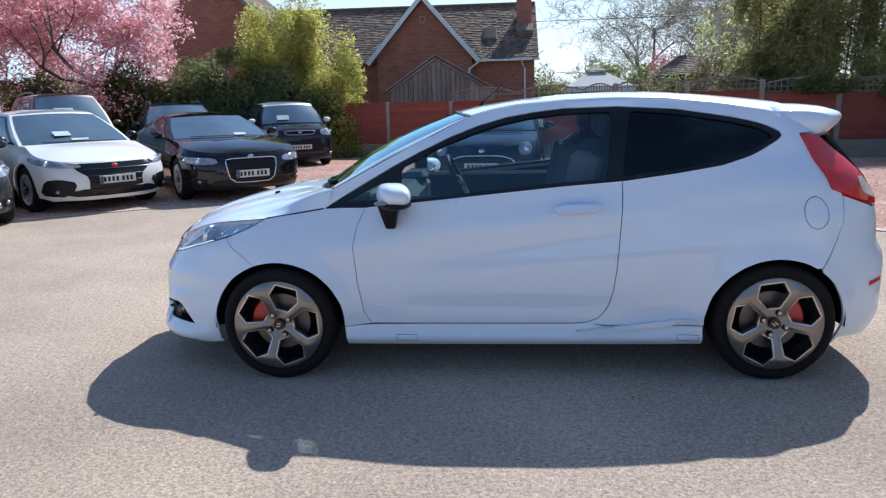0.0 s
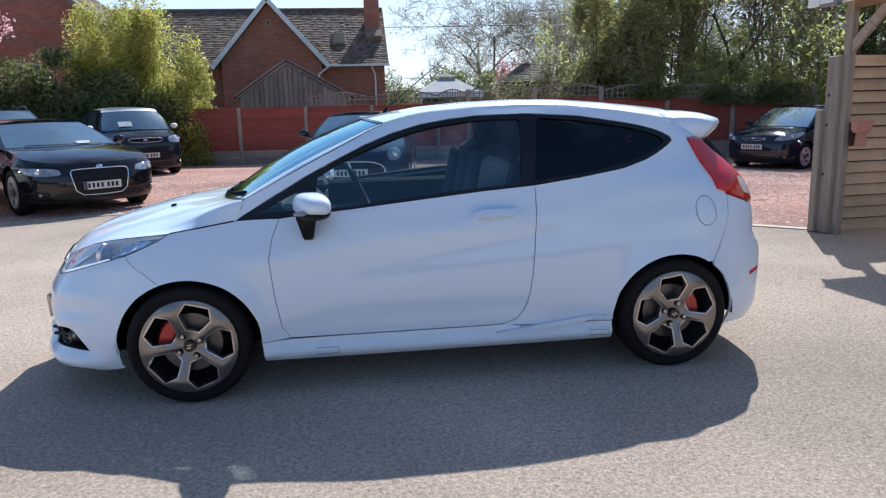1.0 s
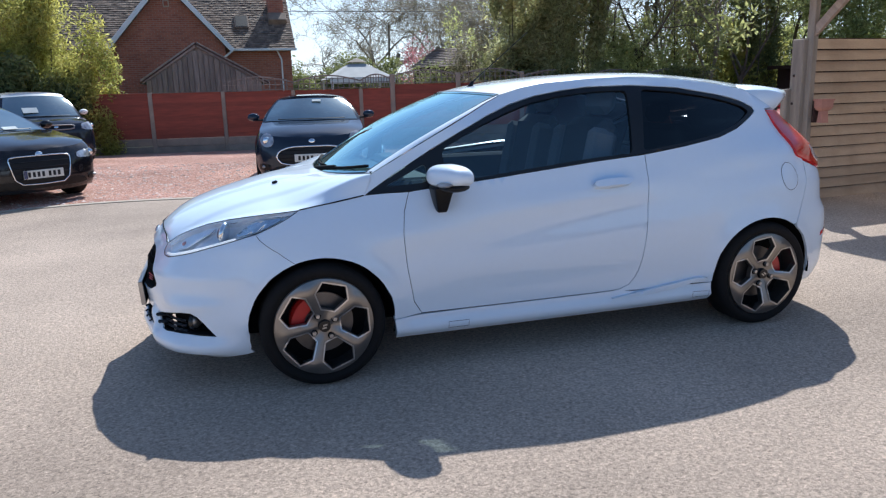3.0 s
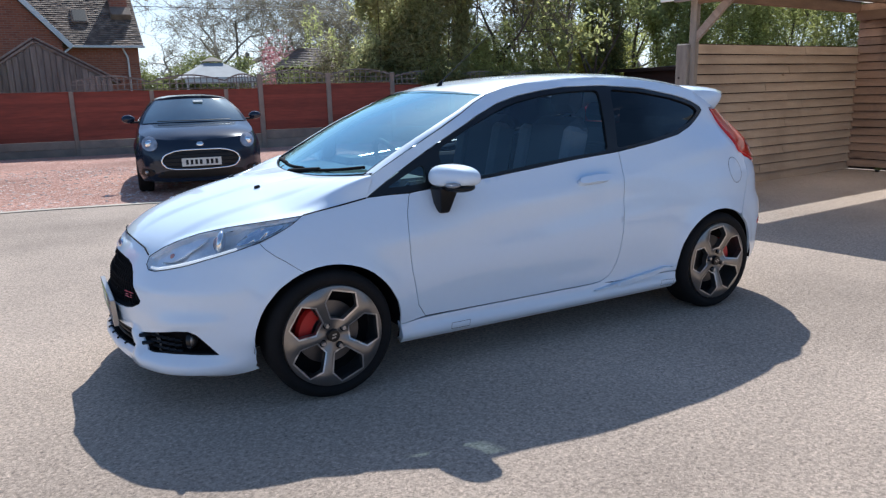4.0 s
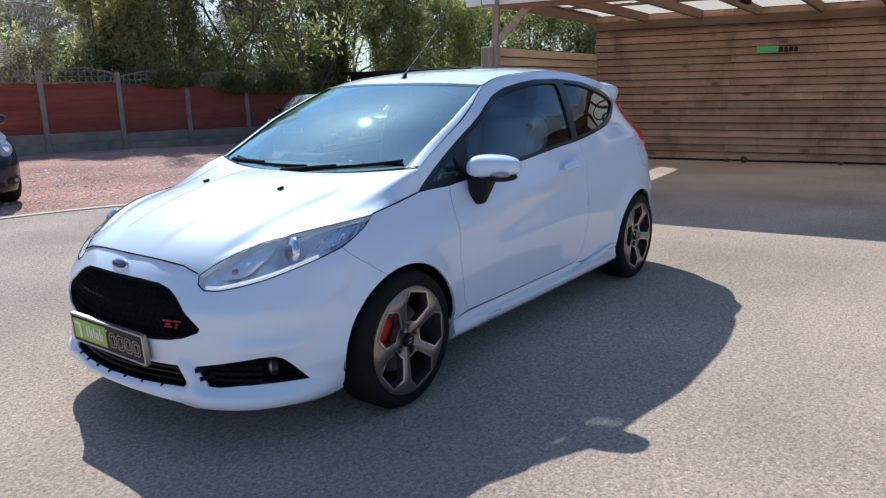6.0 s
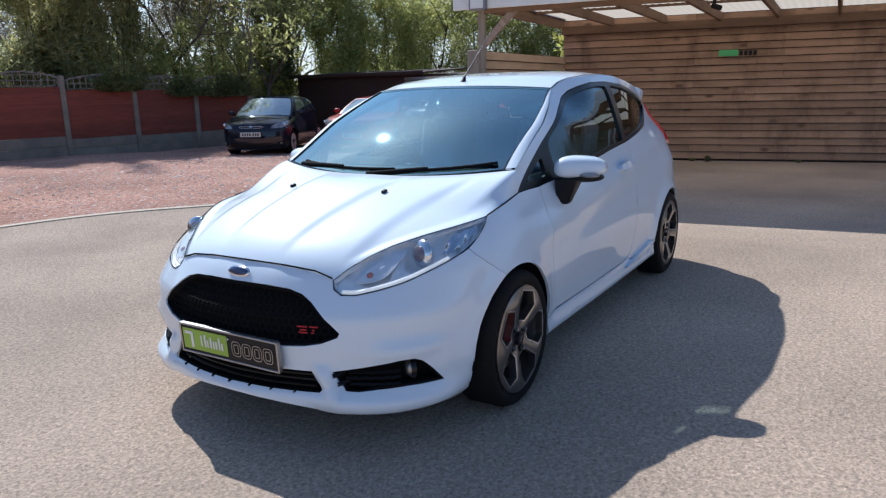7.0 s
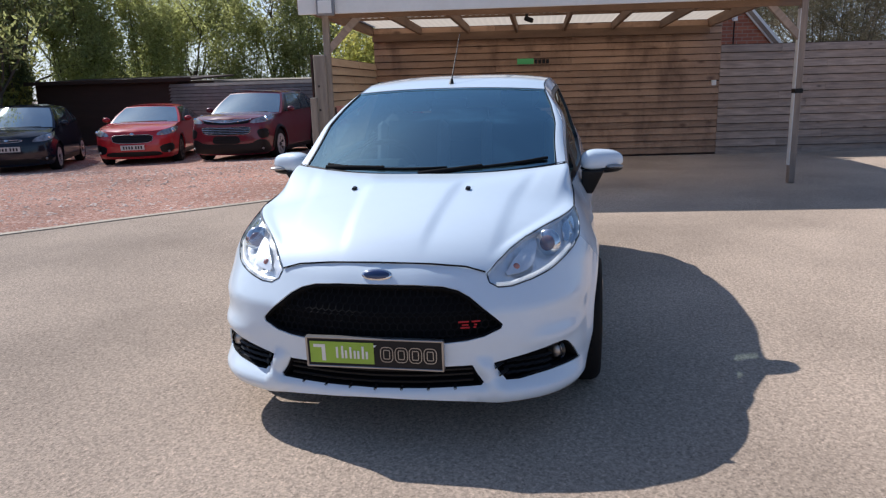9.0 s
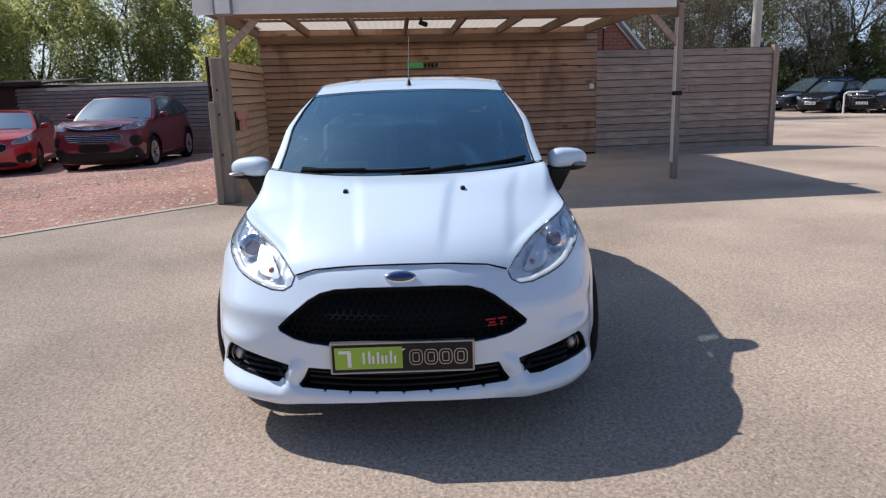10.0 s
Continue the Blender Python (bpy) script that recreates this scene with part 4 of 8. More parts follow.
class BodyChart:
    """The body's skin: s runs round the plan from the nose's middle to the tail's, z is the height."""

    def __init__(self, plan, section, nose, tail, arches, pinch=(), crease=None):
        c = dense(plan)
        self.s = np.r_[0, np.cumsum(np.hypot(*np.diff(c, axis=0).T))]
        self.cx, self.cy = c[:, 0], c[:, 1]
        self.ymax = self.cy.max()
        sec = dense(section)
        self.sec = (sec[:, 0], sec[:, 1] / self.ymax)
        self.nose, self.tail = np.array(nose).T, np.array(tail).T
        self.arches, self.pinch, self.crease = arches, pinch, crease
        self.x0, self.x1 = self.cx.min(), self.cx.max()

    def at(self, s, z, lift=0.0):
        s, z = np.asarray(s, float), np.asarray(z, float)
        side = np.where(s < 0, 1.0, -1.0)
        a = np.abs(s)
        x0, y0 = np.interp(a, self.s, self.cx), np.interp(a, self.s, self.cy)
        wf, wr = step((self.x0 + 1.09 - x0) / 0.95), step((x0 - self.x1 + 0.79) / 0.7)
        x = x0 + wf * np.interp(z, *self.nose) + wr * np.interp(z, *self.tail)
        k = y0 / self.ymax
        y = y0 * np.interp(z, *self.sec)
        for xa, xb, za, zb, d in self.pinch:
            y = y - d * step((x - xa) / (xb - xa)) * step((z - za) / (zb - za)) * k
        for ax, az, rx, rz, d in self.arches:
            r = np.hypot((x - ax) / rx, (z - az) / rz)
            y = y + d * np.exp(-((np.maximum(r, 1.0) - 1.0) / 0.16) ** 2) * step((z - 0.2) / 0.15) * k
        if self.crease:
            xa, za, xb, zb, d = self.crease
            off = z - (za + (zb - za) * (x - xa) / (xb - xa))
            m = step((x - xa + 0.25) / 0.3) * step((xb + 0.35 - x) / 0.35)
            y = y + d * np.exp(-np.maximum(off, 0) / 0.05) * np.exp(-np.maximum(-off, 0) / 0.028) * m * k
            y = y - 0.9 * d * np.exp(-((off + 0.115) / 0.07) ** 2) * m * k
            y = y - 0.4 * d * np.exp(-((z - 0.40) / 0.06) ** 2) * step((x - xa - 0.05) / 0.3) * step((0.75 - x) / 0.4) * k
        return np.stack([x, side * y, z], -1)

    def shell(self, s, z, lift):
        """Skin points moved out along the normal."""
        s, z = np.asarray(s, float), np.asarray(z, float)
        e = 0.004
        p = self.at(s, z)
        if np.all(np.asarray(lift) == 0):
            return p
        n = np.cross(self.at(s + e, z) - self.at(s - e, z), self.at(s, z + e) - self.at(s, z - e))
        n /= np.linalg.norm(n, axis=-1)[..., None] + 1e-12
        c = np.stack([p[..., 0] * 0.5, 0 * p[..., 1], 0 * p[..., 2] + 0.6], -1)
        n *= np.sign(((p - c) * n).sum(-1))[..., None]
        return p + n * np.asarray(lift)[..., None] if np.ndim(lift) else p + n * lift

    def sx(self, x, z):
        """The chart place on the flank at a length x."""
        a = np.linspace(self.s[-1] * 0.12, self.s[-1] * 0.93, 900)
        px = self.at(a, 0 * a + z)[:, 0]
        return (float(a[np.argmin(np.abs(px - x))]), z)

    def sy(self, y, z, rear=False):
        """The chart place on the front (or back) at a half width y."""
        a = np.linspace(0, self.s[-1] * 0.25, 600) if not rear else np.linspace(self.s[-1], self.s[-1] * 0.8, 600)
        py = np.abs(self.at(a, 0 * a + z)[:, 1])
        return (float(a[np.argmin(np.abs(py - y))]), z)


def inside(poly, pts):
    """Even-odd test of points (n, 2) in a polygon."""
    p, q = poly, np.roll(poly, -1, 0)
    x, y = pts[:, :1], pts[:, 1:]
    cross = (p[None, :, 1] > y) != (q[None, :, 1] > y)
    with np.errstate(divide="ignore", invalid="ignore"):
        xi = (q[None, :, 0] - p[None, :, 0]) * (y - p[None, :, 1]) / (q[None, :, 1] - p[None, :, 1]) + p[None, :, 0]
    return (np.sum(cross & (x < xi), 1) % 2) == 1


def outline(pts, step_len=0.03, rounds=1):
    """A closed outline sampled evenly; corners a little rounded."""
    p = np.array(pts, float)
    for _ in range(rounds):
        q = np.roll(p, -1, 0)
        p = np.stack([p * 0.8 + q * 0.2, p * 0.2 + q * 0.8], 1).reshape(-1, 2)
    out = []
    for a, b in zip(p, np.roll(p, -1, 0)):
        n = max(1, int(np.ceil(np.hypot(*(b - a)) / step_len)))
        out += [a + (b - a) * k / n for k in range(n)]
    return np.array(out)


def inset(poly, d):
    """An outline moved inwards by d."""
    a, b = np.roll(poly, 1, 0), np.roll(poly, -1, 0)
    t = b - a
    t /= np.linalg.norm(t, axis=1)[:, None] + 1e-12
    n = np.stack([-t[:, 1], t[:, 0]], 1)
    area = np.sum(poly[:, 0] * b[:, 1] - b[:, 0] * poly[:, 1])
    return poly + n * d * (1 if area > 0 else -1)


def fill(poly, holes=(), cell=0.035):
    """Triangles over an outline with holes: 2D points, faces, and the loops of rim indices."""
    loops = [poly, *holes]
    pts, edges, rims = [], [], []
    for lp in loops:
        i0, n = len(pts), len(lp)
        pts += [tuple(p) for p in lp]
        edges += [(i0 + k, i0 + (k + 1) % n) for k in range(n)]
        rims.append(list(range(i0, i0 + n)))
    lo, hi = poly.min(0), poly.max(0)
    gx, gy = np.meshgrid(np.arange(lo[0], hi[0], cell), np.arange(lo[1], hi[1], cell))
    g = np.stack([gx.ravel(), gy.ravel()], 1)
    if len(g):
        ok = inside(poly, g)
        for h in holes:
            ok &= ~inside(h, g)
        g = g[ok]
        rim = np.array(pts)
        if len(g):
            dist = np.min(np.hypot(g[:, None, 0] - rim[None, :, 0], g[:, None, 1] - rim[None, :, 1]), 1)
            pts += [tuple(p) for p in g[dist > cell * 0.45]]
    vs, _, fs, ov, _, _ = geometry.delaunay_2d_cdt([Vector(p) for p in pts], edges, [], 0, 1e-6)
    v2 = np.array([p[:] for p in vs])
    cen = np.array([v2[list(f)].mean(0) for f in fs])
    ok = inside(poly, cen)
    for h in holes:
        ok &= ~inside(h, cen)
    back = {}
    for i, o in enumerate(ov):
        for k in o:
            back[k] = i
    rims = [[back[k] for k in r if k in back] for r in rims]
    return v2, [f for f, o in zip(fs, ok) if o], rims


def skin_mesh(name, place, poly, holes, material, depth=0.014, lift=0.0, cell=0.035, extra=None):
    """A panel: filled outline laid on place(points, lift), its rim turned in by depth."""
    v2, faces, rims = fill(poly, holes, cell)
    lf = np.full(len(v2), lift) if extra is None else lift + extra(v2)
    co = place(v2, lf)
    low = place(v2, lf - depth) if depth else None
    verts = [tuple(p) for p in co]
    fc = []
    mid = co.mean(0)
    for f in faces:
        fc.append(tuple(f))
    # point the faces outwards
    if fc:
        a, b, c = (np.array([co[f[k]] for f in fc]) for k in range(3))
        n = np.cross(b - a, c - a)
        test = place(np.array([v2[f[0]] for f in fc]), np.array([lf[f[0]] for f in fc]) + 0.01) - a
        if np.sum(n * test) < 0:
            fc = [f[::-1] for f in fc]
    if depth:
        for r in rims:
            base = len(verts)
            m = len(r)
            verts += [tuple(co[i]) for i in r] + [tuple(low[i]) for i in r]
            fc += [(base + k, base + m + k, base + m + (k + 1) % m, base + (k + 1) % m) for k in range(m)]
    me = mesh_of(name, verts, fc, material, True)
    return me


SECTION = [(0.10, 0.775), (0.17, 0.800), (0.25, 0.826), (0.32, 0.830), (0.45, 0.840), (0.60, 0.845), (0.75, 0.833), (0.82, 0.822),
           (0.90, 0.788), (1.0, 0.755), (1.1, 0.722), (1.2, 0.686), (1.30, 0.642), (1.36, 0.607), (1.40, 0.572), (1.45, 0.52)]
SECTION = [(z, w) for z, w in SECTION]
hero_chart = BodyChart(
    plan=[(-2.085, 0), (-2.065, 0.2), (-2.005, 0.42), (-1.915, 0.61), (-1.80, 0.718), (-1.65, 0.785), (-1.46, 0.815), (-1.2, 0.828), (-0.8, 0.834),
          (-0.3, 0.842), (0.3, 0.845), (0.9, 0.845), (1.25, 0.842), (1.50, 0.822), (1.71, 0.765), (1.825, 0.665), (1.875, 0.48), (1.90, 0.25), (1.905, 0)],
    section=SECTION,
    nose=[(0.10, 0.10), (0.17, 0.04), (0.205, -0.025), (0.24, -0.02), (0.28, 0.002), (0.36, 0.0), (0.45, -0.014), (0.55, -0.002), (0.62, 0.045), (0.68, 0.085), (0.72, 0.125),
          (0.78, 0.215), (0.85, 0.34), (0.95, 0.50)],
    tail=[(0.10, -0.1), (0.2, -0.05), (0.3, 0), (0.55, 0.0), (0.62, -0.01), (0.68, -0.045), (0.8, -0.05), (0.9, -0.06), (1.0, -0.10), (1.2, -0.245), (1.3, -0.36)],
    arches=((-1.246, 0.30, 0.345, 0.325, 0.022), (1.246, 0.30, 0.340, 0.322, 0.022)),
    pinch=((-1.45, -1.75, 0.48, 0.33, -0.025), (-1.45, -1.75, 0.52, 0.68, 0.02), (-0.25, -1.0, 0.66, 0.88, 0.062), (0.25, -0.25, 1.15, 1.35, 0.06), (0.7, 1.4, 0.95, 1.15, 0.062)),
    crease=(-0.85, 0.70, 1.09, 0.945, 0.011))
HC = hero_chart
hero = thing("hatchback", "glossy white three-door hatchback parked on the tarmac", "car", at=(0.105, 4.33, 0))


def sxz(pts):
    return [HC.sx(x, z) for x, z in pts]


def syz(pts):
    return [HC.sy(y, z) for y, z in pts]


def on_hero(side):
    def place(v2, lift):
        return HC.shell(v2[:, 0] * side, v2[:, 1], lift)
    return place




def soften(pts, r):
    """Cuts the corners of an outline by a short length r."""
    p = np.array(pts, float)
    out = []
    for a, b, c in zip(np.roll(p, 1, 0), p, np.roll(p, -1, 0)):
        u, v = a - b, c - b
        lu, lv = np.hypot(*u), np.hypot(*v)
        out += [b + u / lu * min(r, lu * 0.3), b + (u / lu * min(r, lu * 0.3) + v / lv * min(r, lv * 0.3)) * 0.3, b + v / lv * min(r, lv * 0.3)]
    return [tuple(q) for q in out]


def hero_panel(name, pts, material, holes=(), depth=0.014, lift=0.0, gap=0.0021, sides=(1, -1), rounds=1, cell=0.035, label="", parent=None, extra=None, hole_rounds=2):
    poly = inset(outline(pts, 0.03, rounds), gap)
    hl = [outline(h, 0.02, hole_rounds) for h in holes]
    made = []
    for side in sides:
        made.append(child(name, skin_mesh(name, on_hero(side), poly, hl, material, depth, lift, cell, extra), parent or hero, None, label))
    return made


def arc(cx, cz, rx, rz, a0, a1, n=32):
    return [(cx + rx * math.cos(radians(a0 + (a1 - a0) * k / n)), cz + rz * math.sin(radians(a0 + (a1 - a0) * k / n))) for k in range(n + 1)]


ARCH_F = arc(-1.246, 0.30, 0.345, 0.325, 200, -15)
ARCH_R = arc(1.246, 0.30, 0.340, 0.322, 195, -25)

# headlight and hood edges, on the chart
HL_TOP = [(0.43, 0.672), (0.475, 0.709), (0.535, 0.744), (0.61, 0.774), (0.71, 0.799), (0.80, 0.813), (0.90, 0.824), (1.02, 0.832), HC.sx(-1.314, 0.838)]
HL_LOW = [(1.09, 0.800), (1.03, 0.770), (0.96, 0.740), (0.88, 0.712), (0.80, 0.688), (0.70, 0.658), (0.61, 0.637), (0.53, 0.622), (0.475, 0.622), (0.44, 0.640)]
FENDER_TOP = sxz([(-1.314, 0.838), (-1.15, 0.862), (-1.005, 0.884)])
SEAM = [(-1.52, 0.742), (-1.43, 0.66), (-1.36, 0.607)]

# front bumper: one piece across the nose
right_half = syz([(0.0, 0.715), (0.2, 0.709), (0.33, 0.696)]) + [(0.425, 0.676)] + HL_LOW[::-1]
right_half = [p for p in right_half if p[0] <= HC.sx(-1.54, 0.738)[0]] + sxz(SEAM)
arch_front = [p for p in ARCH_F if p[0] < -1.36 or (p[1] < 0.3 and p[0] < -1.3)]
right_half += sxz([p for p in arch_front[::-1]]) + sxz([(-1.60, 0.182), (-1.68, 0.172)]) + syz([(0.70, 0.168), (0.61, 0.168), (0.52, 0.177), (0.44, 0.190), (0.36, 0.203), (0.2, 0.217), (0.0, 0.226)])
full = right_half + [(-s, z) for s, z in right_half[::-1][1:-1]]
GRILLE = syz([(0.0, 0.647), (0.15, 0.645), (0.25, 0.638), (0.31, 0.623), (0.355, 0.599), (0.41, 0.556), (0.458, 0.512), (0.476, 0.494), (0.469, 0.478), (0.41, 0.453), (0.35, 0.440), (0.27, 0.434), (0.0, 0.430)])
LOWER = syz([(0.0, 0.340), (0.362, 0.340), (0.382, 0.300), (0.404, 0.270), (0.395, 0.260), (0.0, 0.260)])
FOG = [(0.445, 0.343), (0.548, 0.361), (0.62, 0.374), (0.70, 0.387), (0.755, 0.388), (0.785, 0.374), (0.82, 0.340), (0.875, 0.280), (0.82, 0.281), (0.72, 0.282), (0.62, 0.277), (0.545, 0.268), (0.495, 0.270), (0.478, 0.290), (0.462, 0.312)]


def bumper_relief(a, z):
    """Blades beside the lower intake, the rolled lip under the fog openings and the brow over them."""
    blade = 0.026 * np.exp(-((a - 0.408 - 0.42 * (0.345 - z)) / 0.030) ** 4) * step((0.375 - z) / 0.04) * step((z - 0.185) / 0.06)
    lip = 0.024 * np.exp(-((z - 0.222) / 0.032) ** 2) * step((a - 0.34) / 0.16) * step((1.10 - a) / 0.30)
    lip = lip + 0.010 * np.exp(-((z - 0.243) / 0.012) ** 2) * step((0.44 - a) / 0.04)
    fade = step((1.0 - a) / 0.25)
    brow = 0.014 * np.exp(-((z - 0.418 - 0.05 * (a - 0.7)) / 0.024) ** 2) * step((a - 0.50) / 0.2) * fade
    hollow = -0.006 * np.exp(-((z - 0.49) / 0.045) ** 2) * step((a - 0.55) / 0.15) * fade
    return np.maximum(blade, lip) + brow + hollow


mirror_loop = lambda h: h + [(-s, z) for s, z in h[::-1] if s > 1e-3]
bumper_holes = [mirror_loop(GRILLE), mirror_loop(LOWER), FOG, [(-s, z) for s, z in FOG[::-1]]]
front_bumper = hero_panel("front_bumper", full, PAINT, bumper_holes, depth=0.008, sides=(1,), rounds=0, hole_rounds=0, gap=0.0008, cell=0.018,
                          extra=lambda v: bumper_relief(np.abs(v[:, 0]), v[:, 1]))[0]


def inner_panel(name, loop, material, lift, label="", parent=None, sides=(1,)):
    return hero_panel(name, loop, material, depth=0.0, lift=lift, gap=-0.012, sides=sides, rounds=0, label=label, parent=parent)


inner_panel("grille_backing", mirror_loop(GRILLE), BLACK_GAP, -0.055, parent=front_bumper)
inner_panel("intake_backing", mirror_loop(LOWER), BLACK_GAP, -0.06, parent=front_bumper)
inner_panel("fog_surround", FOG, BLACK_GAP, -0.075, "black plastic fog lamp surround", front_bumper, (1, -1))


def chart_tubes(name, segs, r, material, parent, label=""):
    """Thin bars between chart places (s, z, lift)."""
    verts, faces = [], []
    a = HC.shell(np.array([q[0][0] for q in segs]), np.array([q[0][1] for q in segs]), np.array([q[0][2] for q in segs]))
    b = HC.shell(np.array([q[1][0] for q in segs]), np.array([q[1][1] for q in segs]), np.array([q[1][2] for q in segs]))
    joined = len(segs) > 1 and np.allclose(a[1:], b[:-1], atol=1e-6)
    vv, ff = bent_tube([*a, b[-1]], [r] * (len(a) + 1)) if joined else branch_tubes([(p, q, r, r) for p, q in zip(a, b)], 4)
    return child(name, mesh_of(name, vv, ff, material), parent, None, label)


# black collars round the openings
for nm, lp_ in (("grille_collar", mirror_loop(GRILLE)), ("intake_collar", mirror_loop(LOWER)), ("fog_collar", FOG), ("fog_collar", [(-s, z) for s, z in FOG[::-1]])):
    o_ = outline(lp_, 0.025, 0)
    child(nm, skin_mesh(nm, on_hero(1), inset(o_, -0.004), [inset(o_, 0.007)], BLACK_GAP, 0.045, -0.006), front_bumper)

# honeycomb in the grille, slats in the intakes
gl = np.array(mirror_loop(GRILLE))
cells, hx = [], 0.017
for j in range(-2, 16):
    for i in range(-22, 23):
        c = np.array((i * hx * math.sqrt(3) + (j % 2) * hx * math.sqrt(3) / 2, 0.42 + j * hx * 1.5))
        ring = [c + hx * np.array((math.sin(k * math.pi / 3), math.cos(k * math.pi / 3))) for k in range(4)]
        for p, q in zip(ring, ring[1:]):
            if inside(gl, np.array([(p + q) / 2]))[0]:
                cells.append(((p[0], p[1], -0.026), (q[0], q[1], -0.026)))
chart_tubes("grille_mesh", cells, 0.0030, BLACK_GAP, front_bumper, "black honeycomb grille")
for z in (0.280, 0.300, 0.320):
    w = 0.37
    ss = np.linspace(-w, w, 14)
    chart_tubes("intake_slat", [((p, z, -0.02), (q, z, -0.02)) for p, q in zip(ss, ss[1:])], 0.006, BLACK_TRIM, front_bumper)
for k in range(-3, 4):
    s = 0.1 * k
    chart_tubes("intake_fin", [((s, 0.254, 0.009), (s, 0.270, -0.012))], 0.0055, BLACK_TRIM, front_bumper)
for side in (1, -1):
    for z, s0, s1 in ((0.285, 0.50, 0.70), (0.31, 0.49, 0.70), (0.335, 0.50, 0.70)):
        ss = np.linspace(s0, s1, 6) * side
        chart_tubes("fog_slat", [((p, z, -0.02), (q, z + 0.004, -0.02)) for p, q in zip(ss, ss[1:])], 0.007, BLACK_TRIM, front_bumper)

    for z, s0 in ((0.330, 0.448), (0.298, 0.466)):
        chart_tubes("fog_fin", [((s0 * side, z, 0.012), ((s0 + 0.04) * side, z + 0.003, -0.022))], 0.009, BLACK_TRIM, front_bumper)
# black undertray panel; also stands in for the dark shadow under the lip
under_lip = [(0.0, 0.226), (0.2, 0.221), (0.43, 0.205), (0.46, 0.17), (0.40, 0.15), (0.0, 0.155)]
inner_panel("undertray", mirror_loop(under_lip), BLACK_TRIM, -0.05, "black undertray panel that also stands in for the shadow under the lip", front_bumper)

# dark seal between hood and bumper
seal = [p for p in right_half if p[0] <= 0.44 and p[1] > 0.66]
seal = [(-s, z) for s, z in seal[::-1]] + seal[1:]
chart_tubes("hood_seal", [((*p, 0.005), (*q, 0.005)) for p, q in zip(seal, seal[1:])], 0.0035, BLACK_GAP, front_bumper)

for side in (1, -1):
    line = [HL_TOP[-1]] + FENDER_TOP[1:]
    chart_tubes("hood_seal", [((p[0] * side, p[1], 0.001), (q[0] * side, q[1], 0.001)) for p, q in zip(line, line[1:])], 0.0035, BLACK_GAP, front_bumper)

# hood
HOOD_C = np.array([(-1.972, 0.716), (-1.93, 0.752), (-1.85, 0.797), (-1.70, 0.850), (-1.54, 0.892), (-1.385, 0.928), (-1.25, 0.947), (-1.115, 0.960)])
hood_edge = np.array(HL_TOP + FENDER_TOP[1:])
he3 = HC.at(hood_edge[:, 0], hood_edge[:, 1])
he3[:, 1] = -np.abs(he3[:, 1])
he3 = np.array([p[:] for p in smooth_line([tuple(p) for p in he3], 4)])


def resample(c, n, pw=1.0):
    d = np.r_[0, np.cumsum(np.linalg.norm(np.diff(c, axis=0), axis=1))]
    t = np.linspace(0, 1, n) ** pw * d[-1]
    return np.stack([np.interp(t, d, c[:, k]) for k in range(c.shape[1])], 1)


def grid_mesh(name, g, material, depth=0.0, flip=False):
    """A mesh from an (n, m, 3) array of places; depth turns the rim down."""
    n, m = g.shape[:2]
    verts = [tuple(p) for p in g.reshape(-1, 3)]
    faces = [(i * m + j, i * m + j + 1, (i + 1) * m + j + 1, (i + 1) * m + j) for i in range(n - 1) for j in range(m - 1)]
    if flip:
        faces = [f[::-1] for f in faces]
    if depth:
        rim = [(0, j) for j in range(m)] + [(i, m - 1) for i in range(1, n)] + [(n - 1, j) for j in range(m - 2, -1, -1)] + [(i, 0) for i in range(n - 2, 0, -1)]
        base, k = len(verts), len(rim)
        verts += [tuple(g[i, j]) for i, j in rim] + [tuple(g[i, j] - np.array((0, 0, depth))) for i, j in rim]
        faces += [(base + a, base + k + a, base + k + (a + 1) % k, base + (a + 1) % k) for a in range(k)]
    return mesh_of(name, verts, faces, material, True)


NU, NV = 40, 91
edge_r, cent_r = resample(he3, NU), resample(dense(HOOD_C, 8), NU)
hood = np.zeros((NU, NV, 3))
for j, vv_ in enumerate(np.linspace(-1, 1, NV)):
    a = abs(vv_)
    hood[:, j, 1] = edge_r[:, 1] * -vv_ * 0.997
    hood[:, j, 0] = cent_r[:, 0] + (edge_r[:, 0] - cent_r[:, 0]) * a ** 1.9 + 0.007
    hood[:, j, 2] = cent_r[:, 1] + (edge_r[:, 2] - cent_r[:, 1]) * a ** 2.4
    along_ = np.linspace(0, 1, NU)
    y_ = np.abs(hood[:, j, 1])
    swell = 0.011 * step((0.15 + 0.08 * along_ - y_) / 0.05 + 0.5) + 0.010 * step((0.42 + 0.08 * along_ - y_) / 0.06 + 0.5)
    hood[:, j, 2] += (swell - 0.012) * step(along_ / 0.25) * step((1 - a) / 0.1)
    # the rear edge follows the foot of the windscreen and runs out to the wing
    w_ = min(a / 0.875, 1.0)
    foot = np.array((-1.135 + 0.18 * w_ ** 2.2 - 0.004, 0.700 * w_, 0.945 + 0.040 * w_ ** 2.2 + 0.012 * (1 - w_)))
    out = np.array((edge_r[-1, 0], abs(edge_r[-1, 1]), edge_r[-1, 2]))
    q_ = max(0.0, (a - 0.875) / 0.125)
    foot = foot * (1 - q_) + out * q_
    bl = step((along_ - 0.62) / 0.38)
    hood[:, j, 0] += (foot[0] - hood[-1, j, 0]) * bl
    hood[:, j, 1] += (foot[1] * np.sign(-edge_r[0, 1] * vv_) - hood[-1, j, 1]) * bl if a > 1e-6 else 0
    hood[:, j, 2] += (foot[2] - hood[-1, j, 2]) * bl
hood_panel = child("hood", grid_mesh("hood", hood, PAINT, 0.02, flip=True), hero)
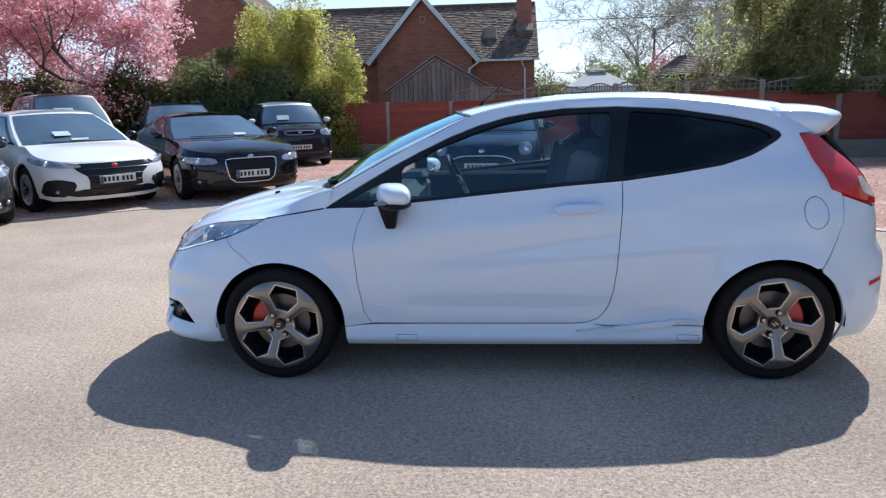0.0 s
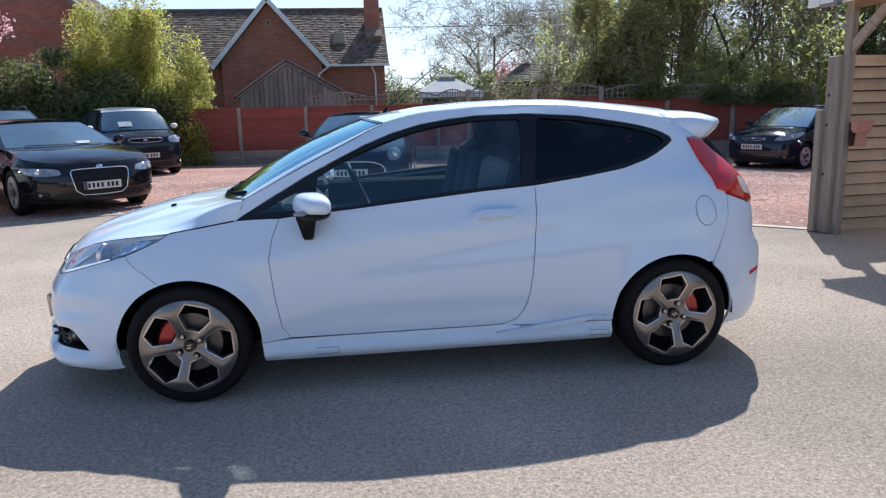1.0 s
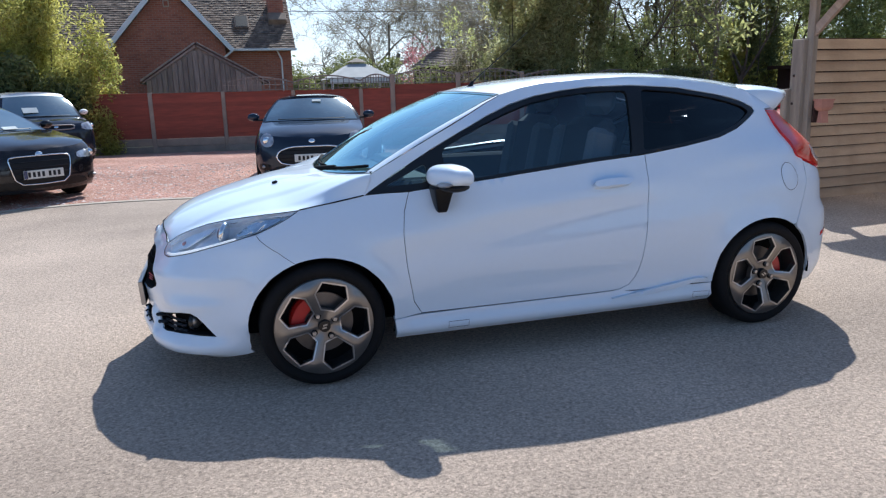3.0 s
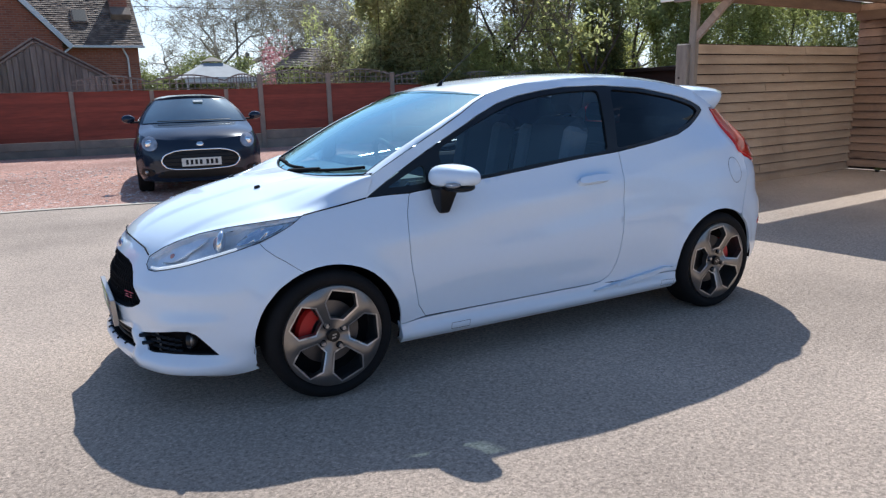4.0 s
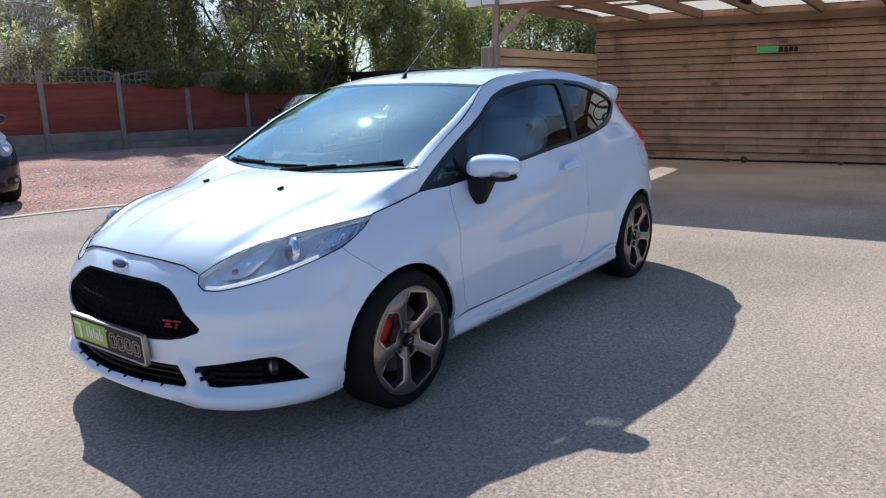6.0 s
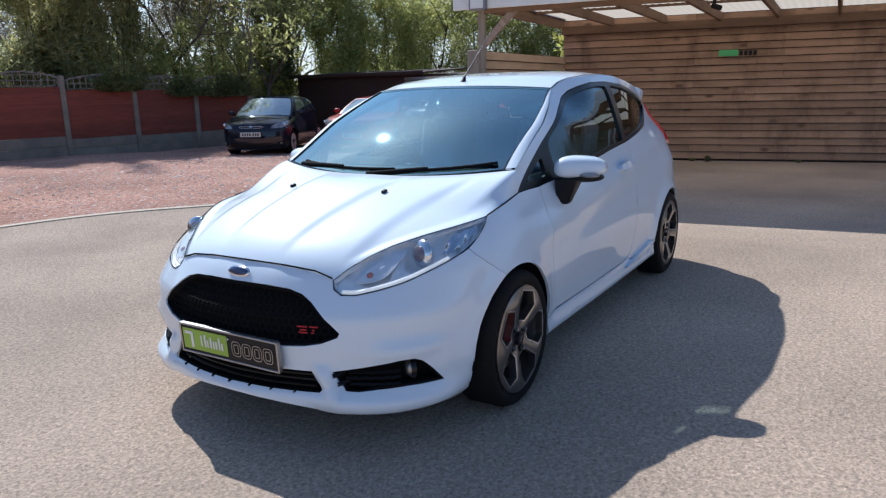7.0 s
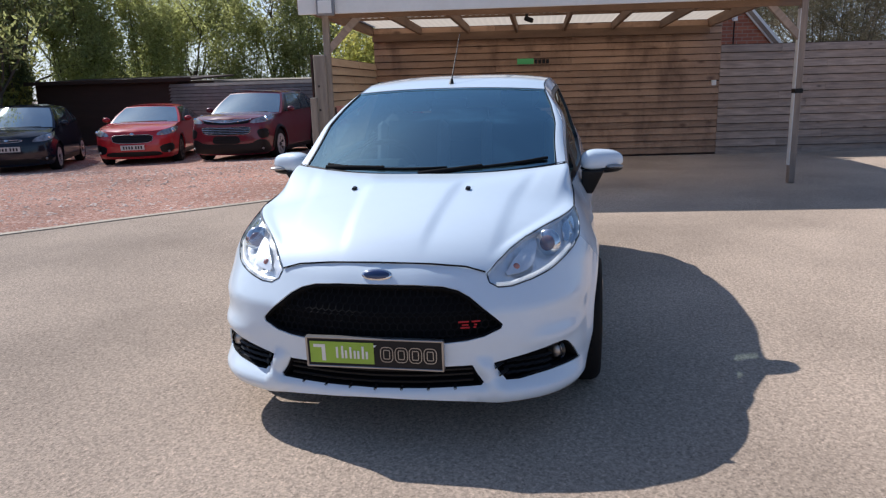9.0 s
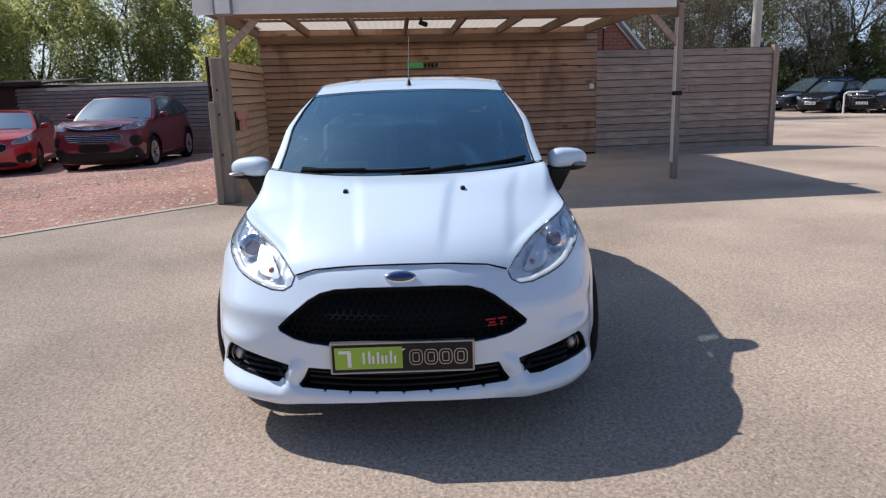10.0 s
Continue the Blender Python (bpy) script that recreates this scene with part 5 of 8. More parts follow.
for y in (-0.264, 0.264):
    jet = child("washer_jet", box_mesh("washer_jet", 0.03, 0.022, 0.014, BLACK_TRIM, 0.005), hood_panel, pose(-1.385, y, 0.921, 0, -14, 0))

# flanks
WIN_LOW = [(-1.0, 0.884), (-0.76, 0.893), (-0.23, 0.945), (0.22, 0.985), (0.485, 1.005), (0.76, 1.036), (1.0, 1.072), (1.14, 1.112), (1.25, 1.165), (1.305, 1.203)]
WIN_TOP = [(1.295, 1.225), (1.24, 1.252), (1.05, 1.302), (0.78, 1.347), (0.5, 1.366), (0.23, 1.363), (0.09, 1.348), (-0.06, 1.324), (-0.20, 1.287), (-0.35, 1.232), (-0.50, 1.163), (-0.65, 1.085), (-0.85, 0.972)]
DOOR_F = [(-0.785, 0.888), (-0.825, 0.80), (-0.842, 0.70), (-0.828, 0.53), (-0.80, 0.36), (-0.765, 0.298)]
DOOR_R = [(0.25, 0.298), (0.33, 0.302), (0.385, 0.322), (0.42, 0.355), (0.443, 0.394), (0.460, 0.46), (0.472, 0.56), (0.487, 0.70), (0.498, 0.82), (0.506, 0.94), (0.508, 1.005)]
RAIL = [(-0.955, 0.985), (-0.78, 1.075), (-0.60, 1.165), (-0.42, 1.252), (-0.33, 1.296), (-0.24, 1.335), (-0.12, 1.366), (0.0, 1.386), (0.25, 1.404), (0.5, 1.410), (0.75, 1.400), (1.0, 1.370), (1.2, 1.336), (1.42, 1.290)]
fender_pts = sxz(SEAM[::-1]) + [p for p in HL_LOW[::-1] if p[0] > HC.sx(-1.50, 0.745)[0]] + FENDER_TOP + sxz([(-0.9, 0.888)]) + sxz(DOOR_F) + sxz([(-0.86, 0.285), (-0.905, 0.285)])
fender_pts += sxz([p for p in ARCH_F[::-1] if p[0] > -1.36 and p[1] > 0.29])
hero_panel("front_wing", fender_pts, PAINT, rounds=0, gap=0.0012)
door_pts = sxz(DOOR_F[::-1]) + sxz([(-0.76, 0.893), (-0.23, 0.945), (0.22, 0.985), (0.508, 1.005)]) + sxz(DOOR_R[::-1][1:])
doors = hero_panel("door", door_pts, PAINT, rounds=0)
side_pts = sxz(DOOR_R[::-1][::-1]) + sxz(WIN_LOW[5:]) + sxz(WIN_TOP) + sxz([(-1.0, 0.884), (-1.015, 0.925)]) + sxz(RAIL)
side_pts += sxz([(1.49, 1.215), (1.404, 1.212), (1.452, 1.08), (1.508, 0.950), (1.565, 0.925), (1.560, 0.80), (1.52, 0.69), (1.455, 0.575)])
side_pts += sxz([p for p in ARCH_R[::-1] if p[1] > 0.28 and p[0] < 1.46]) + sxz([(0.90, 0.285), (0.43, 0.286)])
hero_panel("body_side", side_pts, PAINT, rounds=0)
sill_pts = sxz([(-0.905, 0.284), (-0.76, 0.293), (-0.5, 0.296), (0.2, 0.297), (0.34, 0.298), (0.42, 0.284), (0.90, 0.284), (0.905, 0.18), (0.5, 0.178), (0, 0.178), (-0.5, 0.178), (-0.895, 0.178)])
hero_panel("side_skirt", sill_pts, PAINT, lift=0.001, depth=0.04, rounds=0, cell=0.02, extra=lambda v: 0.028 * np.exp(-((v[:, 1] - 0.225) / 0.028) ** 2))
rear_half = sxz([(1.455, 0.572), (1.52, 0.69), (1.560, 0.80), (1.566, 0.915), (1.65, 0.885), (1.74, 0.85)]) + [HC.sy(0.5, 0.80, True), HC.sy(0.0, 0.80, True), HC.sy(0.0, 0.22, True), HC.sy(0.45, 0.22, True)]
rear_half += sxz([(1.72, 0.20), (1.59, 0.20)]) + sxz([p for p in ARCH_R[::-1] if p[0] > 1.455 or (p[1] < 0.3 and p[0] > 1.3)])
hero_panel("rear_bumper", rear_half, PAINT, rounds=0)
hatch = [HC.sx(1.60, 1.21), HC.sx(1.74, 0.87), HC.sy(0.5, 0.80, True), HC.sy(0.0, 0.80, True), HC.sy(0.0, 1.2, True), HC.sy(0.5, 1.2, True)]
hero_panel("tailgate", hatch, BLACK_GLOSS, rounds=0)
refl = hero_panel("rear_reflector", sxz([(1.715, 0.465), (1.79, 0.485), (1.79, 0.505), (1.715, 0.49)]), RED_LENS, lift=0.004, depth=0.008, rounds=0)
flap = hero_panel("fuel_flap", [(HC.sx(1.425, 0.838)[0] + 0.066 * math.cos(a), 0.838 + 0.075 * math.sin(a)) for a in np.linspace(0, 2 * math.pi, 28, endpoint=False)], PAINT, lift=0.001, depth=0.01, sides=(1,), rounds=0)[0]
ringo = outline([(HC.sx(1.425, 0.838)[0] + 0.068 * math.cos(a), 0.838 + 0.077 * math.sin(a)) for a in np.linspace(0, 2 * math.pi, 40, endpoint=False)], 0.03, 0)
ringi = outline([(HC.sx(1.425, 0.838)[0] + 0.0655 * math.cos(a), 0.838 + 0.0745 * math.sin(a)) for a in np.linspace(0, 2 * math.pi, 40, endpoint=False)], 0.03, 0)
child("flap_gap", skin_mesh("flap_gap", on_hero(1), ringo, [ringi], BLACK_GAP, 0, 0.0015), hero)

# dark inner shell behind the gaps, with the arches left open
shell_pts = sxz([(-1.35, 0.62), (-1.20, 0.83), (-1.0, 0.87), (-0.5, 0.90), (0.2, 0.965), (0.5, 0.985), (1.0, 1.05), (1.3, 1.16), (1.45, 0.95), (1.47, 0.60)])
shell_pts += sxz([p for p in ARCH_R[::-1] if p[1] > 0.3 and p[0] < 1.46]) + sxz([(0.92, 0.2), (-0.91, 0.2)]) + sxz([p for p in ARCH_F[::-1] if p[1] > 0.3 and p[0] > -1.35])
hero_panel("inner_shell", shell_pts, BLACK_GAP, depth=0, lift=-0.014, gap=0.004, rounds=0)
hero_panel("nose_shell", HL_LOW[2:-1] + syz([(0.40, 0.70), (0.36, 0.62), (0.50, 0.50), (0.50, 0.42)]) + sxz([(-1.75, 0.42), (-1.63, 0.45), (-1.5, 0.6)]), BLACK_GAP, depth=0, lift=-0.075, gap=0, rounds=0)

# rear blade on the skirt and the small jacking covers
hero_panel("skirt_blade", sxz([(0.28, 0.262), (0.55, 0.292), (0.80, 0.322), (0.87, 0.318), (0.72, 0.286), (0.52, 0.262)]), PAINT, lift=0.024, depth=0.03, gap=0.0, rounds=0, cell=0.02)
for jx in (-0.58, 0.83):
    ring_ = outline(sxz([(jx - 0.055, 0.252), (jx + 0.055, 0.252), (jx + 0.055, 0.220), (jx - 0.055, 0.220)]), 0.03, 0)
    for sd in (1, -1):
        child("jack_cover_seam", skin_mesh("jack_cover_seam", on_hero(sd), ring_, [inset(ring_, 0.002)], BLACK_GAP, 0.0, 0.031), hero)

# glazing
TRIM_HOLES = [sxz([(-0.60, 0.922), (-0.2, 0.965), (0.2, 1.002), (0.437, 1.015), (0.465, 1.340), (0.33, 1.342), (0.2, 1.335), (0.05, 1.318), (-0.1, 1.290), (-0.24, 1.247), (-0.38, 1.194), (-0.60, 1.082)]),
              sxz([(0.508, 1.024), (0.78, 1.057), (1.0, 1.093), (1.13, 1.130), (1.22, 1.172), (1.262, 1.203), (1.22, 1.232), (1.02, 1.286), (0.77, 1.325), (0.555, 1.345)]),
              sxz([(-0.90, 0.918), (-0.69, 0.928), (-0.69, 1.02)])]
TRIM_HOLES = [soften(h, 0.022) for h in TRIM_HOLES]
trim_pts = sxz(WIN_LOW + WIN_TOP)
trims = hero_panel("window_surround", trim_pts, BLACK_GLOSS, TRIM_HOLES, depth=0.020, lift=-0.002, rounds=0, hole_rounds=0, cell=0.014, label="gloss black window surround")
for h, mt, nm in zip(TRIM_HOLES, (GLASS, GLASS_DARK, GLASS), ("door_glass", "quarter_glass", "quarterlight")):
    hero_panel(nm, h, mt, depth=0, lift=-0.013, gap=-0.006, rounds=0, cell=0.014)
rail3 = HC.at(*np.array(sxz(RAIL)).T)
rail3[:, 1] = -np.abs(rail3[:, 1])
apil = resample(rail3[:6], 16)
NW = 25
base_c, top_c = np.array((-1.135, 0, 0.945)), np.array((-0.335, 0, 1.356))
screen = np.zeros((16, NW, 3))
for i in range(16):
    t = i / 15
    c = base_c + (top_c - base_c) * t + np.array((-0.028, 0, 0.045)) * math.sin(math.pi * t) * 0.8
    for j, w in enumerate(np.linspace(-1, 1, NW)):
        e = apil[i]
        screen[i, j] = (c[0] + (e[0] - c[0]) * abs(w) ** 2.2, -e[1] * w, c[2] + (e[2] - c[2]) * abs(w) ** 2.2)
windscreen = child("windscreen", grid_mesh("windscreen", screen, GLASS_SCREEN, flip=True), hero)
for j0, j1 in ((0, 1), (NW - 1, NW - 2)):
    lerp_ = lambda k: screen[:, j0] * (1 - k) + screen[:, j1] * k
    wide = (0.75 - 0.62 * np.linspace(0, 1, 16) ** 2)[:, None]
    strip = np.stack([lerp_(0.0), lerp_(wide * 0.47), lerp_(wide)], 1) + np.array([(-0.002, 0, 0.002), (-0.010, 0, 0.010), (-0.006, 0, 0.007)]) * (0.15 + 0.85 * np.sin(np.pi * np.linspace(0.1, 0.97, 16)))[:, None, None]
    child("screen_pillar", grid_mesh("screen_pillar", strip, PAINT, 0.0, flip=True), hero)
    strip = np.stack([lerp_(wide - 0.01), lerp_(wide + 0.10)], 1) + np.array((-0.004, 0, 0.005))
    child("screen_edge", grid_mesh("screen_edge", strip, BLACK_GLOSS, 0.01, flip=True), windscreen)
top_strip = np.stack([screen[14] * 0.22 + screen[15] * 0.78, screen[15]]) + np.array((-0.004, 0, 0.005))
child("screen_edge", grid_mesh("screen_edge", top_strip, BLACK_GLOSS, 0, flip=True), windscreen)
low_strip = np.stack([screen[0] + np.array((-0.005, 0, -0.01)), screen[0] * 0.85 + screen[1] * 0.15]) + np.array((-0.004, 0, 0.005))
child("screen_edge", grid_mesh("screen_edge", low_strip, BLACK_GLOSS, 0, flip=True), windscreen)
cowl = np.stack([hood[-1] + np.array((-0.02, 0, -0.035)), np.stack([np.interp(np.linspace(0, 1, NV), np.linspace(0, 1, NW), screen[0, :, k]) for k in range(3)], 1) + np.array((0.03, 0, -0.03))])
child("cowl", grid_mesh("cowl", cowl, BLACK_TRIM, 0.02, flip=True), hero, None, "black plastic scuttle panel")

# roof
ROOF_C = np.array([(-0.335, 1.356), (-0.2, 1.385), (0.0, 1.414), (0.25, 1.435), (0.5, 1.443), (0.75, 1.439), (1.0, 1.419), (1.2, 1.398), (1.40, 1.374)])
rr, rc = resample(rail3[5:], 40), resample(ROOF_C, 40)
roof = np.zeros((40, NW, 3))
for j, w in enumerate(np.linspace(-1, 1, NW)):
    a = abs(w)
    roof[:, j, 0] = rc[:, 0] + (rr[:, 0] - rc[:, 0]) * a ** 2.2
    roof[:, j, 1] = -rr[:, 1] * w
    roof[:, j, 2] = rc[:, 1] + (rr[:, 2] - rc[:, 1]) * a ** 3.2
child("roof", grid_mesh("roof", roof, PAINT, 0.015, flip=True), hero)
for sd in (0, -1):
    k = 1 if sd == 0 else -2
    gut = np.stack([roof[:, sd] + np.array((0, 0, 0.0015)), roof[:, sd] * 0.85 + roof[:, k] * 0.15 + np.array((0, 0, 0.003))])
    child("roof_gutter", grid_mesh("roof_gutter", gut, BLACK_TRIM, 0), hero, None, "black roof gutter strip")

# spoiler
prof = [(1.27, 1.362), (1.38, 1.362), (1.50, 1.358), (1.60, 1.346), (1.670, 1.328), (1.684, 1.308), (1.664, 1.276), (1.605, 1.228), (1.535, 1.190), (1.45, 1.198), (1.36, 1.25), (1.27, 1.29)]
ys = [-0.545, -0.53, -0.48, -0.3, 0, 0.3, 0.48, 0.53, 0.545]
vv, ff = [], []
for y in ys:
    a = abs(y) / 0.545
    for x, z in prof:
        fall = 0.03 * a ** 3
        k = 1 - 0.25 * max(0, a - 0.9) / 0.1
        vv.append((1.40 + (x - 1.40) * ((1.06 - 0.30 * a ** 4) * k if x > 1.40 else 1.0), y, 1.27 + (z - fall - 1.27) * k))
m = len(prof)
for i in range(len(ys) - 1):
    ff += [(i * m + k, i * m + (k + 1) % m, (i + 1) * m + (k + 1) % m, (i + 1) * m + k) for k in range(m)]
ff += [tuple(range(m))[::-1], tuple((len(ys) - 1) * m + k for k in range(m))]
child("spoiler", mesh_of("spoiler", vv, ff, PAINT, True), hero, None, "white roof spoiler")

# lamps
TAIL = sxz([(1.400, 1.205), (1.495, 1.200), (1.615, 1.08), (1.705, 0.965), (1.765, 0.870), (1.745, 0.858), (1.62, 0.900), (1.512, 0.942), (1.455, 1.07)])
tails = hero_panel("tail_light", TAIL, RED_LENS, lift=0.010, depth=0.04, rounds=0, label="red tail light cluster", extra=lambda v: 0.006 * np.sin((v[:, 1] - 0.9) * 12))
for t_, sd in zip(tails, (1, -1)):
    hero_panel("reversing_lens", sxz([(1.64, 1.035), (1.70, 0.965), (1.75, 0.885), (1.68, 0.91), (1.655, 0.95)]), CLEAR_LENS, lift=0.015, depth=0.01, sides=(sd,), parent=t_, rounds=1)
HL = HL_TOP + HL_LOW
covers = hero_panel("headlight", HL, GLASS_LAMP, depth=0.0, lift=0.002, gap=0.002, rounds=0, label="clear headlight with chrome projector")
for cv, sd in zip(covers, (1, -1)):
    hero_panel("reflector", HL, LAMP_SILVER, depth=-0.026, lift=-0.026, gap=0.004, rounds=0, sides=(sd,), parent=cv, cell=0.012, label="silver headlight reflector",
               extra=lambda v: -0.035 * np.exp(-(((v[:, 0] - 0.745) / 0.075) ** 2 + ((v[:, 1] - 0.757) / 0.05) ** 2) ** 2) - 0.022 * np.exp(-(((v[:, 0] - 0.585) / 0.055) ** 2 + ((v[:, 1] - 0.695) / 0.04) ** 2) ** 2)
               - 0.012 * step((np.sin(v[:, 0] * 70 + v[:, 1] * 25) - 0.2) / 0.3) * (0.35 + 0.65 * step((v[:, 0] - 0.80) / 0.04)))
    lo = inset(outline(HL, 0.02, 0), 0.0005)
    li = inset(outline(HL, 0.02, 0), 0.0030)
    child("bezel", skin_mesh("bezel", on_hero(sd), lo, [li], ALLOY_DARK, 0.003, 0.002), cv, None, "dark headlight edge")
    for i_, pts_ in enumerate(([(0.50, 0.662), (0.56, 0.726), (0.63, 0.762), (0.68, 0.768), (0.64, 0.700), (0.60, 0.672)], [(0.84, 0.735), (0.85, 0.800), (0.98, 0.815), (1.04, 0.812), (0.96, 0.765)])):
        hero_panel("lamp_shield", pts_, CHROME if i_ else LAMP_SILVER, depth=0.006, lift=-0.016, gap=0.0, rounds=1, sides=(sd,), parent=cv, label="bright lamp shield")
    drl = [(p[0] - 0.004, p[1] + 0.015) for p in HL_LOW[3:9]]
    drl = [tuple(q) for q in resample(dense(drl, 4), 16)]
    chart_tubes("running_light", [((p[0] * sd, p[1], -0.012), (q[0] * sd, q[1], -0.012)) for p, q in zip(drl, drl[1:])], 0.0075, RUNNING, cv, "white running light strip")
    c = HC.shell(np.array([0.742 * sd]), np.array([0.758]), np.array([-0.026]))[0]
    for nm, r, dp, mt in (("projector_ring", 0.055, 0.03, CHROME), ("projector_lens", 0.034, 0.05, LENS_GLASS)):
        bm = bmesh.new()
        bmesh.ops.create_uvsphere(bm, u_segments=20, v_segments=10, radius=r)
        bmesh.ops.scale(bm, vec=(0.55 if nm == "projector_lens" else 0.4, 1, 1), verts=bm.verts)
        part(nm, bm, mt, cv, smooth=True, m=pose(c[0] - (0.012 if nm == "projector_lens" else 0), c[1], c[2], 0, 12, -sd * 18 + 0))
    c = HC.shell(np.array([HC.sy(0.52, 0.70)[0] * sd]), np.array([0.695]), np.array([-0.022]))[0]
    bm = bmesh.new()
    bmesh.ops.create_uvsphere(bm, u_segments=14, v_segments=8, radius=0.014)
    part("indicator_bulb", bm, AMBER, cv, smooth=True, m=pose(*c))
    c = HC.shell(np.array([0.742 * sd]), np.array([0.338]), np.array([-0.038]))[0]
    bm = bmesh.new()
    bmesh.ops.create_uvsphere(bm, u_segments=18, v_segments=10, radius=0.034)
    bmesh.ops.scale(bm, vec=(0.6, 1, 1), verts=bm.verts)
    fog = part("fog_lamp", bm, STEEL, front_bumper, "round fog lamp", True, pose(c[0], c[1], c[2], 0, 0, -sd * 40))
    bm = bmesh.new()
    bmesh.ops.create_cone(bm, segments=22, radius1=0.044, radius2=0.042, depth=0.02, cap_ends=False)
    part("fog_ring", bm, BLACK_GLOSS, fog, "", True, pose(0.005, 0, 0, 0, 90, 0))

# badge, red emblem, plate
nose0 = HC.at(np.array([0.0]), np.array([0.678]))[0]
bm = bmesh.new()
bmesh.ops.create_uvsphere(bm, u_segments=28, v_segments=8, radius=1)
bmesh.ops.scale(bm, vec=(0.008, 0.060, 0.024), verts=bm.verts)
badge = part("badge", bm, CHROME, front_bumper, "oval chrome-rimmed badge", True, pose(nose0[0], 0, 0.678, 0, 25, 0))
bm = bmesh.new()
bmesh.ops.create_uvsphere(bm, u_segments=28, v_segments=8, radius=1)
bmesh.ops.scale(bm, vec=(0.008, 0.052, 0.0185), verts=bm.verts)
BLUE = shader("badge_blue", (0.012, 0.03, 0.11), 0.25, fine=40, grain=0.1, coat=0.8)
part("badge_centre", bm, BLUE, badge, "dark blue badge centre", True, pose(-0.0025, 0, 0))
for z, s0, s1 in ((0.512, -0.362, -0.322), (0.500, -0.360, -0.335), (0.490, -0.365, -0.33), (0.512, -0.405, -0.372), (0.500, -0.392, -0.382), (0.490, -0.390, -0.380)):
    chart_tubes("red_emblem", [((-s0, z, -0.010), (-s1, z, -0.010))], 0.0032, RED_PAINT, front_bumper)
plate = child("plate_frame", box_mesh("plate_frame", 0.018, 0.53, 0.122, PLATE_BLACK, 0.004), front_bumper, pose(-2.084, 0, 0.397, 0, -3, 0), "black dealer plate in a silver frame")
for sx_, w, h, y, z in ((0, 0.532, 0.008, 0, 0.058), (0, 0.532, 0.008, 0, -0.058), (0, 0.008, 0.118, 0.263, 0), (0, 0.008, 0.118, -0.263, 0)):
    child("frame_bar", box_mesh("frame_bar", 0.022, w, h, STEEL, 0.002), plate, pose(-0.002, y, z))
child("green_block", box_mesh("green_block", 0.004, 0.250, 0.086, PLATE_GREEN), plate, pose(-0.0095, 0.125, 0))
for y, h in ((0.163, 0.045), (0.142, 0.050), (0.128, 0.032), (0.110, 0.046), (0.094, 0.032), (0.080, 0.032), (0.062, 0.050), (0.047, 0.030)):
    child("letter_bar", box_mesh("letter_bar", 0.004, 0.008, h, PLATE_WHITE), plate, pose(-0.0115, y - 0.02, -0.022 + h / 2))
child("logo_bar", box_mesh("logo_bar", 0.004, 0.046, 0.012, PLATE_WHITE), plate, pose(-0.0115, 0.212, 0.026))
child("logo_bar", box_mesh("logo_bar", 0.004, 0.014, 0.060, PLATE_WHITE), plate, pose(-0.0118, 0.196, -0.004))
for y in (-0.050, -0.106, -0.160, -0.216):
    ringp = outline([(y - 0.025, -0.032), (y + 0.025, -0.032), (y + 0.025, 0.030), (y - 0.025, 0.030)], 0.01, 2)
    me = skin_mesh("letter_outline", lambda v2, lf: np.stack([-0.0105 - lf, v2[:, 0], v2[:, 1]], -1), ringp, [inset(ringp, 0.003)], STEEL, 0.002, 0.002, 0.05)
    child("letter_outline", me, plate)
    ringp = inset(ringp, 0.012)
    me = skin_mesh("letter_outline", lambda v2, lf: np.stack([-0.0105 - lf, v2[:, 0], v2[:, 1]], -1), ringp, [inset(ringp, 0.003)], STEEL, 0.002, 0.002, 0.05)
    child("letter_outline", me, plate)

# mirrors, handles, wipers, aerial
for sd in (-1, 1):
    bm = bmesh.new()
    bmesh.ops.create_uvsphere(bm, u_segments=24, v_segments=14, radius=1)
    for vx in bm.verts:
        x, y, z = vx.co
        f = lambda c, e: math.copysign(abs(c) ** e, c)
        x, y, z = f(x, 0.8), f(y, 0.75), f(z, 0.8)
        taper = 1 - 0.22 * (y * sd + 1) / 2
        vx.co = (0.080 * x * taper + (0.02 if x > 0 else 0) + 0.035 * (y * sd), 0.114 * y, (0.070 * z if z > 0 else 0.050 * z) * taper)
    mir = part("door_mirror", bm, PAINT, hero, "white door mirror with black base", True, pose(-0.625, sd * 0.874, 0.960))
    bm = bmesh.new()
    bmesh.ops.create_uvsphere(bm, u_segments=20, v_segments=10, radius=1)
    bmesh.ops.scale(bm, vec=(0.075, 0.112, 0.026), verts=bm.verts)
    part("mirror_base", bm, BLACK_TRIM, mir, "", True, pose(0.02, 0, -0.040))
    bm = bmesh.new()
    bmesh.ops.create_cube(bm, size=1)
    bmesh.ops.bevel(bm, geom=bm.edges[:], offset=0.12, segments=3, affect="EDGES", profile=0.5)
    for vx in bm.verts:
        down = 0.5 - vx.co.z
        vx.co = (vx.co.x * (0.104 - 0.058 * down) + 0.004 * down, vx.co.y * (0.120 - 0.06 * down) - sd * 0.030 * down, -0.130 * down)
    part("mirror_arm", bm, BLACK_TRIM, mir, "black mirror arm", True, pose(-0.024, -sd * 0.045, -0.040, 0, 0, 0))
    bm = bmesh.new()
    bmesh.ops.create_uvsphere(bm, u_segments=16, v_segments=8, radius=1)
    bmesh.ops.scale(bm, vec=(0.04, 0.060, 0.012), verts=bm.verts)
    part("mirror_indicator", bm, STEEL, mir, "clear mirror indicator lens", True, pose(-0.035, sd * 0.055, -0.024, 0, 0, sd * 22))
    bm = box_data(0.10, 0.19, 0.10, 0.03)
    part("mirror_glass", bm, CHROME, mir, "", True, pose(0.022, 0, 0.0))
